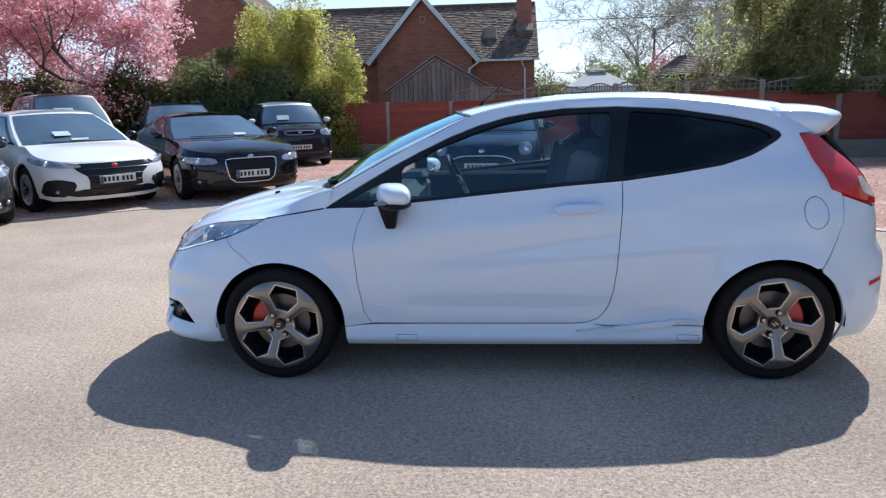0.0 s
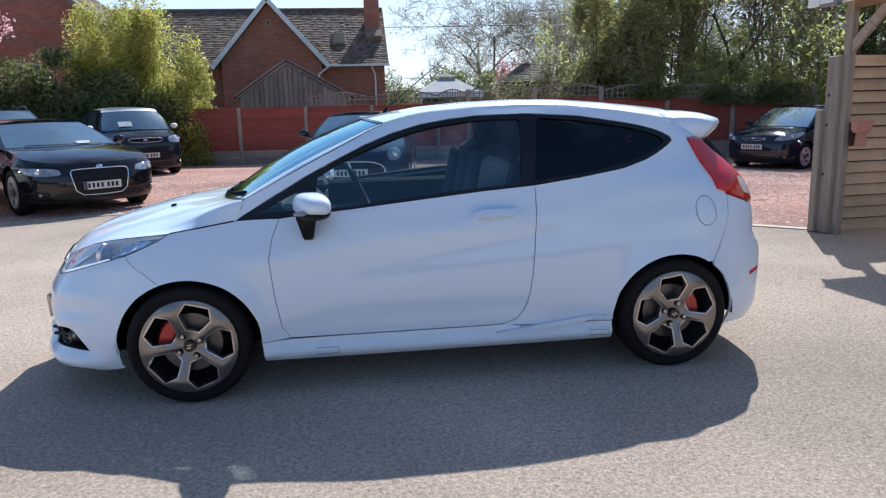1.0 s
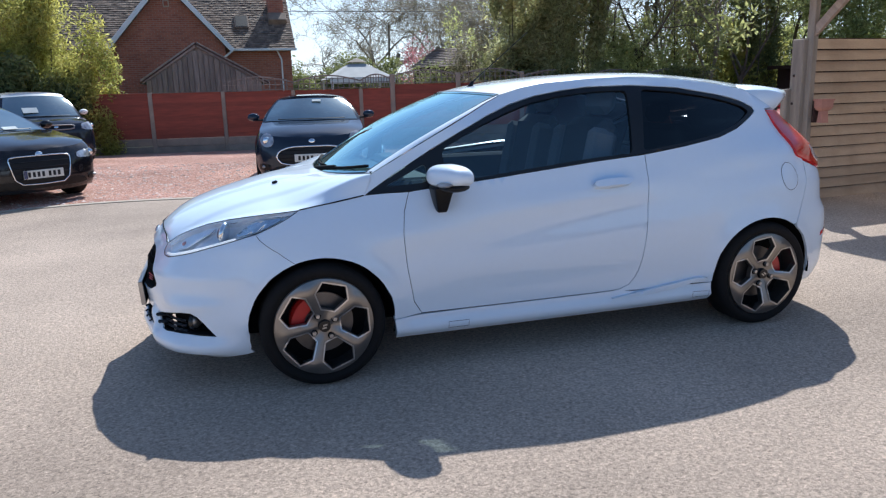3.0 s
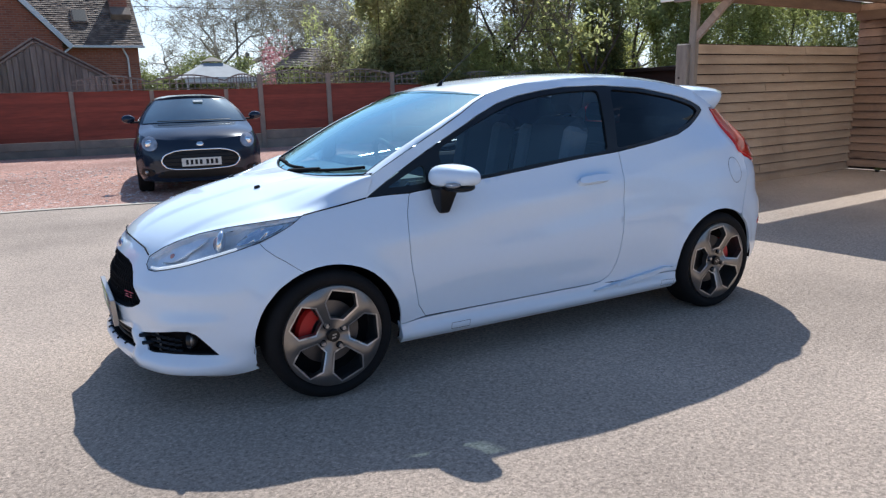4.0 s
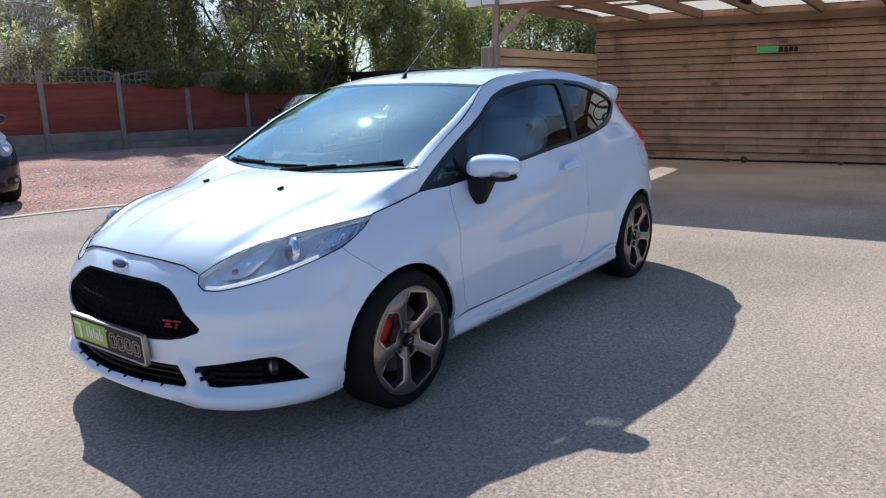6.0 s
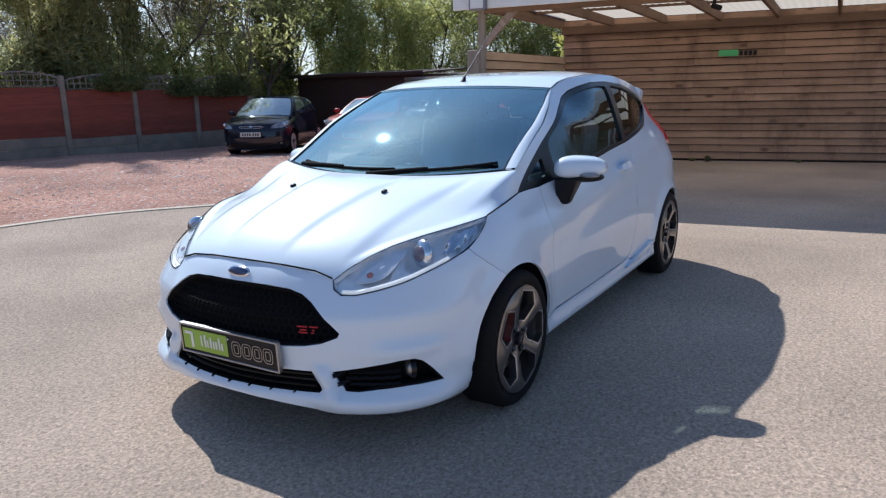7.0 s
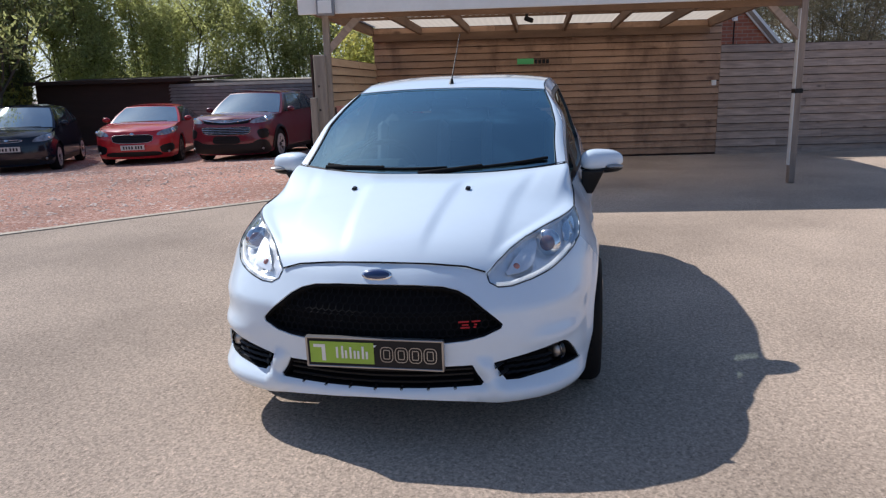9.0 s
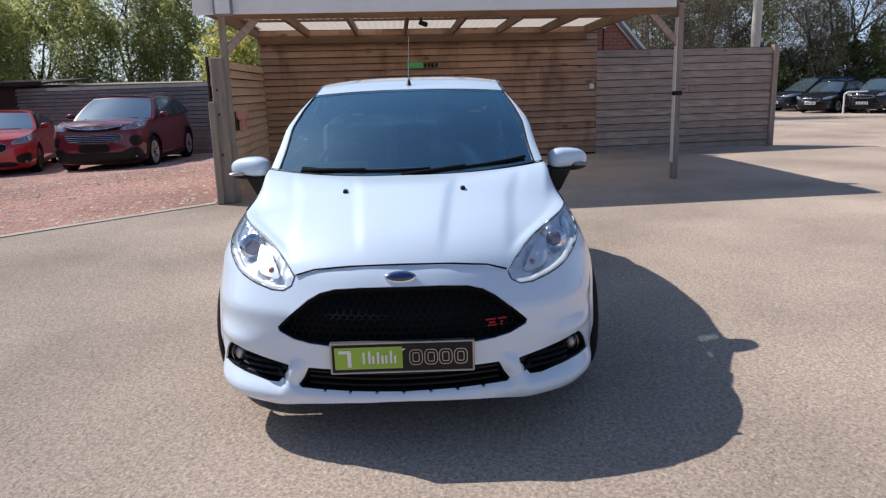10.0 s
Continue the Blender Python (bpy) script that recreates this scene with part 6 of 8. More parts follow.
for d_, sd in zip(doors, (1, -1)):
    s0 = HC.sx(0.285, 0.870)[0]
    hp = [(s0 - 0.118, 0.862), (s0 - 0.10, 0.843), (s0 + 0.08, 0.850), (s0 + 0.118, 0.866), (s0 + 0.11, 0.884), (s0 + 0.0, 0.889), (s0 - 0.10, 0.882)]
    hero_panel("door_handle", hp, PAINT, lift=0.030, depth=0.035, sides=(sd,), rounds=2, parent=d_, extra=lambda v: 0.006 * np.cos((v[:, 0] - s0) * 13))
for y0, y1, xa, xb in ((0.52, -0.12, 0.0, 0.0), (0.02, -0.60, 0.0, 0.0)):
    pts_ = []
    for k in range(7):
        y = y0 + (y1 - y0) * k / 6
        w = abs(y) / 0.66
        pts_.append(Vector((-1.135 + 0.18 * w ** 2.2 + 0.035, y, 0.968 + 0.04 * w ** 2.2 + 0.012 * k / 6)))
    vv, ff = bent_tube(pts_, [0.0075] * len(pts_))
    wp = child("wiper", mesh_of("wiper", vv, ff, BLACK_GAP, True), hero, None, "black windscreen wiper")
    vv, ff = branch_tubes([(pts_[0] + Vector((-0.03, 0.0, -0.015)), pts_[3] + Vector((0, 0, 0.006)), 0.015, 0.010)], 6)
    child("wiper_arm", mesh_of("wiper_arm", vv, ff, BLACK_GAP, True), wp)
vv, ff = branch_tubes([((-0.205, 0, 1.375), (-0.185, 0, 1.41), 0.018, 0.009), ((-0.185, 0, 1.41), (0.165, 0, 1.69), 0.004, 0.002)], 8)
child("aerial", mesh_of("aerial", vv, ff, BLACK_TRIM, True), hero, None, "black roof aerial")


# wheels
def wheel_parts(parent, m, radius, rim_r, width, face_m, spokes, hole, caliper=None, alloy=None, bolts=4, ridge=0.0, edge_m=None):
    """Tyre, alloy with openings, disc and caliper; the wheel's axis is local y, its face towards -y."""
    w = thing("wheel", "", "")
    w.parent = parent
    w.matrix_basis = m
    prof_ = [(rim_r - 0.006, -width / 2 + 0.014), (rim_r + 0.014, -width / 2), (radius - 0.03, -width / 2 - 0.004), (radius - 0.010, -width / 2 + 0.012), (radius, -width / 2 + 0.035),
             (radius, width / 2 - 0.035), (radius - 0.012, width / 2 - 0.01), (rim_r, width / 2)]
    n = 56
    vv, ff = [], []
    for i in range(n):
        a = 2 * math.pi * i / n
        vv += [(r * math.cos(a), y, r * math.sin(a)) for r, y in prof_]
    k = len(prof_)
    for i in range(n):
        j = (i + 1) % n
        ff += [(i * k + q, j * k + q, j * k + q + 1, i * k + q + 1) for q in range(k - 1)]
    child("tyre", mesh_of("tyre", vv, ff, RUBBER, True), w, None, "black low-profile tyre")
    # barrel
    vv, ff = [], []
    bp = [(rim_r + 0.004, -width / 2 + 0.012), (rim_r - 0.008, -width / 2 + 0.012), (rim_r - 0.016, -width / 2 + 0.03), (rim_r - 0.03, width / 2 - 0.02)]
    for i in range(n):
        a = 2 * math.pi * i / n
        vv += [(r * math.cos(a), y, r * math.sin(a)) for r, y in bp]
    k = len(bp)
    for i in range(n):
        j = (i + 1) % n
        ff += [(i * k + q, i * k + q + 1, j * k + q + 1, j * k + q) for q in range(k - 1)]
    child("barrel", mesh_of("barrel", vv, ff, alloy or ALLOY, True), w)
    R = rim_r - 0.006
    ring = outline([(R * math.cos(a), R * math.sin(a)) for a in np.linspace(0, 2 * math.pi, 60, endpoint=False)], 0.05, 0)
    holes = []
    for sp in range(spokes):
        a0 = 2 * math.pi * sp / spokes
        holes.append(outline([(r * math.cos(a0 + radians(d)), r * math.sin(a0 + radians(d))) for r, d in hole], 0.02, 0))

    def place(v2, lf):
        r = np.hypot(v2[:, 0], v2[:, 1])
        dish = 0.022 - 0.026 * step((r - 0.03) / (R - 0.04)) + 0.004 * step((r - R + 0.012) / 0.012)
        dish = dish - ridge * 0.5 * (1 - np.cos(spokes * np.arctan2(v2[:, 1], v2[:, 0]))) ** 2 * 0.5 * step(r / 0.08) * step((R - r) / 0.05)
        return np.stack([v2[:, 0], -width / 2 + dish - lf, v2[:, 1]], -1)
    child("rim", skin_mesh("rim", place, ring, holes, face_m, 0.032, 0.0, 0.018), w, None, "dark silver five-spoke alloy rim")
    if edge_m:
        for hh in holes:
            child("spoke_edge", skin_mesh("spoke_edge", place, inset(hh, -0.0065), [inset(hh, 0.0005)], edge_m, 0.0, 0.0025, 0.05), w, None, "bright machined spoke edge")
    bm = bmesh.new()
    bmesh.ops.create_cone(bm, cap_ends=True, segments=40, radius1=rim_r * 0.62, radius2=rim_r * 0.62, depth=0.016)
    part("brake_disc", bm, DISC, w, "worn steel brake disc", False, pose(0, -0.014, 0, 90))
    bm = bmesh.new()
    bmesh.ops.create_cone(bm, cap_ends=True, segments=32, radius1=rim_r * 0.95, radius2=rim_r * 0.95, depth=0.01)
    part("back_plate", bm, BLACK_GAP, w, "", False, pose(0, 0.02, 0, 90))
    bm = bmesh.new()
    bmesh.ops.create_cone(bm, cap_ends=True, segments=24, radius1=0.031, radius2=0.027, depth=0.02)
    cap = part("centre_cap", bm, BLACK_GLOSS, w, "", False, pose(0, -width / 2 + 0.012, 0, 90))
    if edge_m:
        for dx in (-0.007, 0.007):
            child("emblem", box_mesh("emblem", 0.007, 0.020, 0.003, STEEL), cap, pose(dx, 0, 0.0105, 0, 0, 25))
    for b in range(bolts):
        a = 2 * math.pi * (b + 0.5) / bolts
        bm = bmesh.new()
        bmesh.ops.create_cone(bm, cap_ends=True, segments=6, radius1=0.012, radius2=0.010, depth=0.02)
        part("wheel_nut", bm, STEEL if edge_m else ALLOY_DARK, w, "", False, pose(0.058 * math.cos(a), -width / 2 + 0.011, 0.058 * math.sin(a), 90))
        if edge_m:
            bm = bmesh.new()
            bmesh.ops.create_cone(bm, cap_ends=True, segments=18, radius1=0.0165, radius2=0.0165, depth=0.004)
            part("nut_recess", bm, BLACK_GAP, w, "", False, pose(0.058 * math.cos(a), -width / 2 + 0.017, 0.058 * math.sin(a), 90))
    if caliper is not None:
        vv, ff = [], []
        rr_ = [(0.090, -0.045), (0.150, -0.052), (0.162, -0.03), (0.162, 0.03), (0.09, 0.03)]
        for i in range(9):
            a = radians(caliper - 26 + 52 * i / 8)
            vv += [(r * math.cos(a), y, r * math.sin(a)) for r, y in rr_]
        for i in range(8):
            ff += [(i * 5 + q, i * 5 + (q + 1) % 5, (i + 1) * 5 + (q + 1) % 5, (i + 1) * 5 + q) for q in range(5)]
        ff += [(0, 1, 2, 3, 4), (44, 43, 42, 41, 40)]
        child("brake_caliper", mesh_of("brake_caliper", vv, ff, RED_PAINT), w, None, "red brake caliper")
    return w


HEX = [(0.214, -15), (0.167, -27), (0.084, -21), (0.084, 21), (0.167, 27), (0.214, 15)]
for x, cal, spin in ((-1.246, 150, 75), (1.246, 20, 26)):
    for sd in (-1, 1):
        m = pose(x, sd * 0.755, 0.298, 0, 0, 0 if sd < 0 else 180) @ pose(0, 0, 0, 0, -spin, 0)
        ang = cal if sd < 0 else 180 - cal
        wheel_parts(hero, m, 0.298, 0.238, 0.20, ALLOY, 5, HEX, ang - spin, None, 4, 0.012, ALLOY_EDGE)
        # arch liner
        vv, ff = [], []
        rx = 0.350
        for i in range(25):
            a = math.pi * (-0.03 + 1.06 * i / 24)
            for yy in (0.30, 0.825):
                vv.append((x + rx * math.cos(a), sd * yy * 0.985, 0.30 + 0.335 * math.sin(a)))
            if i:
                b_ = 2 * (i - 1)
                ff.append((b_, b_ + 1, b_ + 3, b_ + 2))
        child("arch_liner", mesh_of("arch_liner", vv, ff, BLACK_GAP, True), hero)

# floor, bulkheads and cabin
child("floor_pan", box_mesh("floor_pan", 3.3, 1.15, 0.12, BLACK_GAP, 0.02), hero, pose(-0.1, 0, 0.27))
child("floor_pan", box_mesh("floor_pan", 1.70, 1.56, 0.10, BLACK_GAP, 0.02), hero, pose(0.0, 0, 0.26))
child("bulkhead", box_mesh("bulkhead", 0.7, 1.10, 0.45, BLACK_GAP, 0.05), hero, pose(-1.35, 0, 0.56))
child("boot_box", box_mesh("boot_box", 0.75, 1.05, 0.50, BLACK_GAP, 0.05), hero, pose(1.38, 0, 0.55))
child("parcel_shelf", box_mesh("parcel_shelf", 0.46, 1.04, 0.03, DASH, 0.01), hero, pose(1.36, 0, 0.96), "black parcel shelf")
dashb = child("dashboard", box_mesh("dashboard", 0.42, 1.30, 0.22, DASH, 0.06), hero, pose(-0.78, 0, 0.83), "black dashboard")
child("dash_shelf", box_mesh("dash_shelf", 0.36, 1.22, 0.05, DASH, 0.02), dashb, pose(-0.16, 0, 0.08, 0, -6, 0))
child("instrument_hood", box_mesh("instrument_hood", 0.16, 0.34, 0.08, DASH, 0.03), dashb, pose(0.14, 0.36, 0.11))
for yb in (-0.665, 0.665):
    child("door_card", box_mesh("door_card", 1.25, 0.05, 0.55, DASH, 0.02), hero, pose(-0.15, yb, 0.66))
for y in (-0.36, 0.36):
    seat = child("front_seat", box_mesh("front_seat", 0.50, 0.48, 0.16, CLOTH, 0.05), hero, pose(0.10, y, 0.52, 0, -6, 0), "black cloth bucket seat with pale side bolsters")
    child("seat_back", box_mesh("seat_back", 0.15, 0.46, 0.62, CLOTH, 0.06), seat, pose(0.29, 0, 0.34, 0, 18, 0))
    child("headrest", box_mesh("headrest", 0.10, 0.26, 0.19, CLOTH, 0.045), seat, pose(0.44, 0, 0.74, 0, 12, 0))
    for b in (-0.21, 0.21):
        child("bolster", box_mesh("bolster", 0.17, 0.07, 0.48, CLOTH_GREY, 0.03), seat, pose(0.25, b, 0.36, 0, 18, 0))
bench = child("rear_bench", box_mesh("rear_bench", 0.45, 1.15, 0.18, CLOTH, 0.05), hero, pose(0.92, 0, 0.52), "black cloth rear bench")
child("bench_back", box_mesh("bench_back", 0.14, 1.15, 0.55, CLOTH, 0.05), bench, pose(0.26, 0, 0.32, 0, 18, 0))
for y in (-0.3, 0.3):
    child("rear_headrest", box_mesh("rear_headrest", 0.08, 0.24, 0.13, CLOTH, 0.035), bench, pose(0.36, y, 0.66, 0, 12, 0))
vv, ff = [], []
nn = 28
for i in range(nn):
    a = 2 * math.pi * i / nn
    for k in range(8):
        b = 2 * math.pi * k / 8
        r = 0.178 + 0.016 * math.cos(b)
        vv.append((0.016 * math.sin(b), r * math.cos(a), r * math.sin(a)))
for i in range(nn):
    for k in range(8):
        ff.append((i * 8 + k, i * 8 + (k + 1) % 8, ((i + 1) % nn) * 8 + (k + 1) % 8, ((i + 1) % nn) * 8 + k))
sw = child("steering_wheel", mesh_of("steering_wheel", vv, ff, DASH, True), hero, pose(-0.36, 0.36, 0.90, 0, -24, 0), "black three-spoke steering wheel")
for a in (0, 180, 270):
    child("wheel_spoke", box_mesh("wheel_spoke", 0.018, 0.15, 0.04, GREY_METAL, 0.006), sw, pose(0.0, 0.085 * math.cos(radians(a)), 0.085 * math.sin(radians(a)), a, 0, 0))
child("wheel_hub", box_mesh("wheel_hub", 0.05, 0.11, 0.10, DASH, 0.02), sw, pose(-0.01, 0, 0))
child("rear_view_mirror", box_mesh("rear_view_mirror", 0.03, 0.22, 0.06, DASH, 0.012), hero, pose(-0.30, 0, 1.27, 0, 15, 0), "black rear-view mirror")

# ---- brick house ----
def brick_material(name, base, second, mortar):
    """Brickwork in the material: courses of 75 mm, for walls far off."""
    m = bpy.data.materials.new(name)
    m.use_nodes = True
    n, l = m.node_tree.nodes, m.node_tree.links
    tc = n.new("ShaderNodeTexCoord")
    sep = n.new("ShaderNodeSeparateXYZ")
    l.new(tc.outputs["Object"], sep.inputs[0])
    add = n.new("ShaderNodeMath")
    l.new(sep.outputs["X"], add.inputs[0])
    l.new(sep.outputs["Y"], add.inputs[1])
    com = n.new("ShaderNodeCombineXYZ")
    l.new(add.outputs[0], com.inputs["X"])
    l.new(sep.outputs["Z"], com.inputs["Y"])
    br = n.new("ShaderNodeTexBrick")
    br.inputs["Scale"].default_value = 1.0
    br.inputs["Brick Width"].default_value, br.inputs["Row Height"].default_value = 0.225, 0.075
    br.inputs["Mortar Size"].default_value = 0.008
    br.inputs["Color1"].default_value, br.inputs["Color2"].default_value, br.inputs["Mortar"].default_value = (*base, 1), (*second, 1), (*mortar, 1)
    l.new(com.outputs[0], br.inputs["Vector"])
    big = n.new("ShaderNodeTexNoise")
    big.inputs["Scale"].default_value, big.inputs["Detail"].default_value = 1.1, 6
    l.new(tc.outputs["Object"], big.inputs["Vector"])
    hsv = n.new("ShaderNodeHueSaturation")
    mr = n.new("ShaderNodeMapRange")
    mr.inputs["To Min"].default_value, mr.inputs["To Max"].default_value = 0.65, 1.35
    l.new(big.outputs["Fac"], mr.inputs["Value"])
    l.new(mr.outputs["Result"], hsv.inputs["Value"])
    l.new(br.outputs["Color"], hsv.inputs["Color"])
    l.new(hsv.outputs["Color"], n["Principled BSDF"].inputs["Base Color"])
    n["Principled BSDF"].inputs["Roughness"].default_value = 0.85
    return m


BRICKWORK = brick_material("brickwork", (0.40, 0.13, 0.07), (0.28, 0.085, 0.05), (0.33, 0.22, 0.16))


def slab(name, pts, thick, material, parent, label=""):
    """A flat panel with thickness, from a plane outline in space."""
    p = [Vector(q) for q in pts]
    nrm = (p[1] - p[0]).cross(p[2] - p[0]).normalized() * thick
    k = len(p)
    verts = p + [q - nrm for q in p]
    faces = [tuple(range(k)), tuple(range(2 * k - 1, k - 1, -1))] + [(i, i + k, (i + 1) % k + k, (i + 1) % k) for i in range(k)]
    return child(name, mesh_of(name, verts, faces, material), parent, None, label)


def tile_slope(a, b, c, d, parent, rows=24, cols=40, label="mottled brown plain tile roof slope"):
    """Courses of separate tiles over a slope: a to b along the eaves, d to c along the ridge."""
    rng = random.Random(rows * 100 + cols)
    a, b, c, d = (Vector(q) for q in (a, b, c, d))
    nrm = (b - a).cross(d - a).normalized()
    if nrm.z < 0:
        nrm = -nrm
    verts, faces = [], []
    for r in range(rows):
        t0, t1 = r / rows, min(1.0, (r + 1.15) / rows)
        for k in range(cols):
            off = 0.5 * (r % 2) / cols
            u0, u1 = min(1, k / cols + off), min(1, (k + 0.96) / cols + off)
            if u1 - u0 < 0.2 / cols:
                continue
            p = [a.lerp(d, t0).lerp(b.lerp(c, t0), u0), a.lerp(d, t0).lerp(b.lerp(c, t0), u1), a.lerp(d, t1).lerp(b.lerp(c, t1), u1), a.lerp(d, t1).lerp(b.lerp(c, t1), u0)]
            h = 0.045 + rng.uniform(-0.008, 0.010)
            i = len(verts)
            verts += [p[0] + nrm * h, p[1] + nrm * h, p[2] + nrm * 0.02, p[3] + nrm * 0.02, p[0], p[1]]
            faces += [(i, i + 1, i + 2, i + 3), (i, i + 4, i + 5, i + 1)]
    slab("roof_deck", [a, b, c, d], 0.08 if (b - a).cross(d - a).z > 0 else -0.08, TILE, parent)
    ob = child("roof_tiles", mesh_of("roof_tiles", verts, faces, TILE), parent, None, label)
    return tagged(ob, kind="stuff")


house = thing("brick_house", "red brick cottage with a gabled wing and mottled tiled roof", "house", at=(0, 30, -0.15))
slab("wall", [(-11.0, 0.6, 0), (1.25, 0.6, 0), (1.25, 0.6, 3.3), (-11.0, 0.6, 3.3)], 0.3, BRICKWORK, house, "red brick wall")
slab("wall", [(1.55, 0.6, 0), (1.55, 6.0, 0), (1.55, 6.0, 3.3), (1.55, 3.3, 5.75), (1.55, 0.6, 3.3)], 0.3, BRICKWORK, house, "red brick end wall")
slab("gable_wall", [(-4.9, 0, 0), (-1.0, 0, 0), (-1.0, 0, 3.4), (-2.98, 0, 5.66), (-4.9, 0, 3.5)], 0.3, BRICKWORK, house, "red brick gable")
tile_slope((-11.2, 0.3, 3.3), (1.72, 0.3, 3.3), (1.72, 3.3, 5.82), (-11.2, 3.3, 5.82), house, 32, 84)
tile_slope((-5.18, 3.3, 3.3), (-5.18, -0.28, 3.3), (-2.98, -0.28, 5.82), (-2.98, 3.3, 5.82), house, 20, 18)
tile_slope((-0.78, -0.28, 3.3), (-0.78, 3.3, 3.3), (-2.98, 3.3, 5.82), (-2.98, -0.28, 5.82), house, 20, 18)
beam("bargeboard", (-5.24, -0.33, 3.22), (-2.98, -0.33, 5.80), 0.05, 0.17, WHITE_PAINT, house, "white painted bargeboard")
beam("bargeboard", (-0.72, -0.33, 3.22), (-2.98, -0.33, 5.80), 0.05, 0.17, WHITE_PAINT, house, "white painted bargeboard")
beam("gutter", (-0.75, 0.22, 3.28), (1.75, 0.22, 3.28), 0.1, 0.08, WHITE_PAINT, house, "white gutter")
beam("downpipe", (1.0, 0.5, 3.25), (1.15, 0.5, 2.9), 0.06, 0.06, WHITE_PAINT, house, "white downpipe")
beam("downpipe", (1.15, 0.5, 2.9), (1.15, 0.5, 0.1), 0.06, 0.06, WHITE_PAINT, house, "white downpipe")
beam("downpipe", (-0.72, 0.2, 3.25), (-1.12, -0.08, 2.95), 0.06, 0.06, WHITE_PAINT, house, "white downpipe")
beam("downpipe", (-1.12, -0.08, 2.95), (-1.12, -0.08, 0.1), 0.06, 0.06, WHITE_PAINT, house, "white downpipe")
vent = child("vent", box_mesh("vent", 0.22, 0.05, 0.24, EDGING, 0.01), house, pose(-2.98, -0.02, 4.95), "small square gable vent")
child("vent_hole", box_mesh("vent_hole", 0.14, 0.02, 0.16, BRICK), vent, pose(0, -0.025, 0))
chim = child("chimney", box_mesh("chimney", 0.62, 0.6, 2.6, BRICKWORK, 0.0, True), house, pose(1.18, 2.2, 3.9), "red brick chimney")
child("chimney_cap", box_mesh("chimney_cap", 0.72, 0.7, 0.16, BRICKWORK, 0.02), chim, pose(0, 0, 2.45))
for dx in (-0.14, 0.14):
    bm = bmesh.new()
    bmesh.ops.create_cone(bm, cap_ends=True, segments=14, radius1=0.11, radius2=0.09, depth=0.35)
    part("chimney_pot", bm, BRICK, chim, "terracotta chimney pot", True, pose(dx, 0, 2.75))
child("flashing", box_mesh("flashing", 0.72, 0.5, 0.35, TILE, 0.02), house, pose(1.18, 1.65, 4.55, 40), "grey lead chimney flashing")
# dark panel added in place of the dark slot by a dormer wall
skylight = child("skylight", box_mesh("skylight", 0.55, 0.8, 0.06, GREY_METAL, 0.01), house, pose(-0.25, 1.55, 4.45, 40), "dark panel in place of the slot by a dormer wall")
skylight.data.materials[0] = TILE
child("pane", box_mesh("pane", 0.45, 0.7, 0.02, BLACK_TRIM), skylight, pose(0, 0, 0.035))
ridge = child("ridge_tiles", box_mesh("ridge_tiles", 12.9, 0.22, 0.10, TILE, 0.03), house, pose(-4.74, 3.3, 5.86))

left_house = thing("brick_house", "red brick house with a plain gable end behind the hedge", "house", at=(0, 28, -0.15))
slab("gable_wall", [(-12.9, 0, 0), (-8.0, 0, 0), (-8.0, 0, 4.2), (-11.2, 0, 6.9), (-12.9, 0, 5.1)], 0.3, BRICKWORK, left_house, "red brick gable")
slab("wall", [(-12.9, 6, 0), (-12.9, 0, 0), (-12.9, 0, 5.1), (-12.9, 6, 5.1)], 0.3, BRICKWORK, left_house, "red brick wall")
tile_slope((-7.85, -0.2, 4.1), (-7.85, 6.0, 4.1), (-11.2, 6.0, 7.0), (-11.2, -0.2, 7.0), left_house, 24, 24)
beam("bargeboard", (-7.8, -0.22, 4.0), (-11.2, -0.22, 6.98), 0.05, 0.16, OLD_WOOD, left_house, "weathered bargeboard")
win = child("window", box_mesh("window", 0.75, 0.08, 0.95, WHITE_PAINT, 0.01), left_house, pose(-11.3, -0.02, 2.95), "white framed casement window")
for dx in (-0.17, 0.17):
    child("pane", box_mesh("pane", 0.28, 0.02, 0.82, BLACK_TRIM), win, pose(dx, -0.045, 0))

# old boarded shed, gazebo
shed = thing("old_shed", "weathered grey timber shed with a boarded gable behind the fence", "shed", at=(-1.85, 23.4, -0.13))
slab("gable_wall", [(-1.55, 0, 0), (1.7, 0, 0), (1.7, 0, 1.95), (-0.1, 0, 2.95), (-1.55, 0, 2.05)], 0.05, OLD_WOOD, shed)
for k in range(22):
    x = -1.5 + k * 0.15
    top = 2.95 - (abs(x + 0.1) * (0.62 if x < -0.1 else 0.555))
    child("board", box_mesh("board", 0.135, 0.025, max(0.3, top - 0.08), OLD_WOOD, 0.004, True), shed, pose(x, -0.03 - 0.008 * (k % 2), random.uniform(0, 0.05)))
beam("bargeboard", (-1.7, -0.08, 1.97), (-0.1, -0.08, 3.03), 0.03, 0.14, OLD_WOOD, shed)
beam("bargeboard", (1.9, -0.08, 1.88), (-0.1, -0.08, 3.03), 0.03, 0.14, OLD_WOOD, shed)
slab("roof", [(-1.75, -0.1, 1.95), (-0.1, -0.1, 3.06), (-0.1, 3, 3.06), (-1.75, 3, 1.95)], 0.04, SHED_BROWN, shed)
slab("roof", [(-0.1, -0.1, 3.06), (1.95, -0.1, 1.88), (1.95, 3, 1.88), (-0.1, 3, 3.06)], 0.04, SHED_BROWN, shed)
gaz = thing("gazebo", "pale garden gazebo with a hipped grey canopy roof", "gazebo", at=(3.85, 28.8, -0.15))
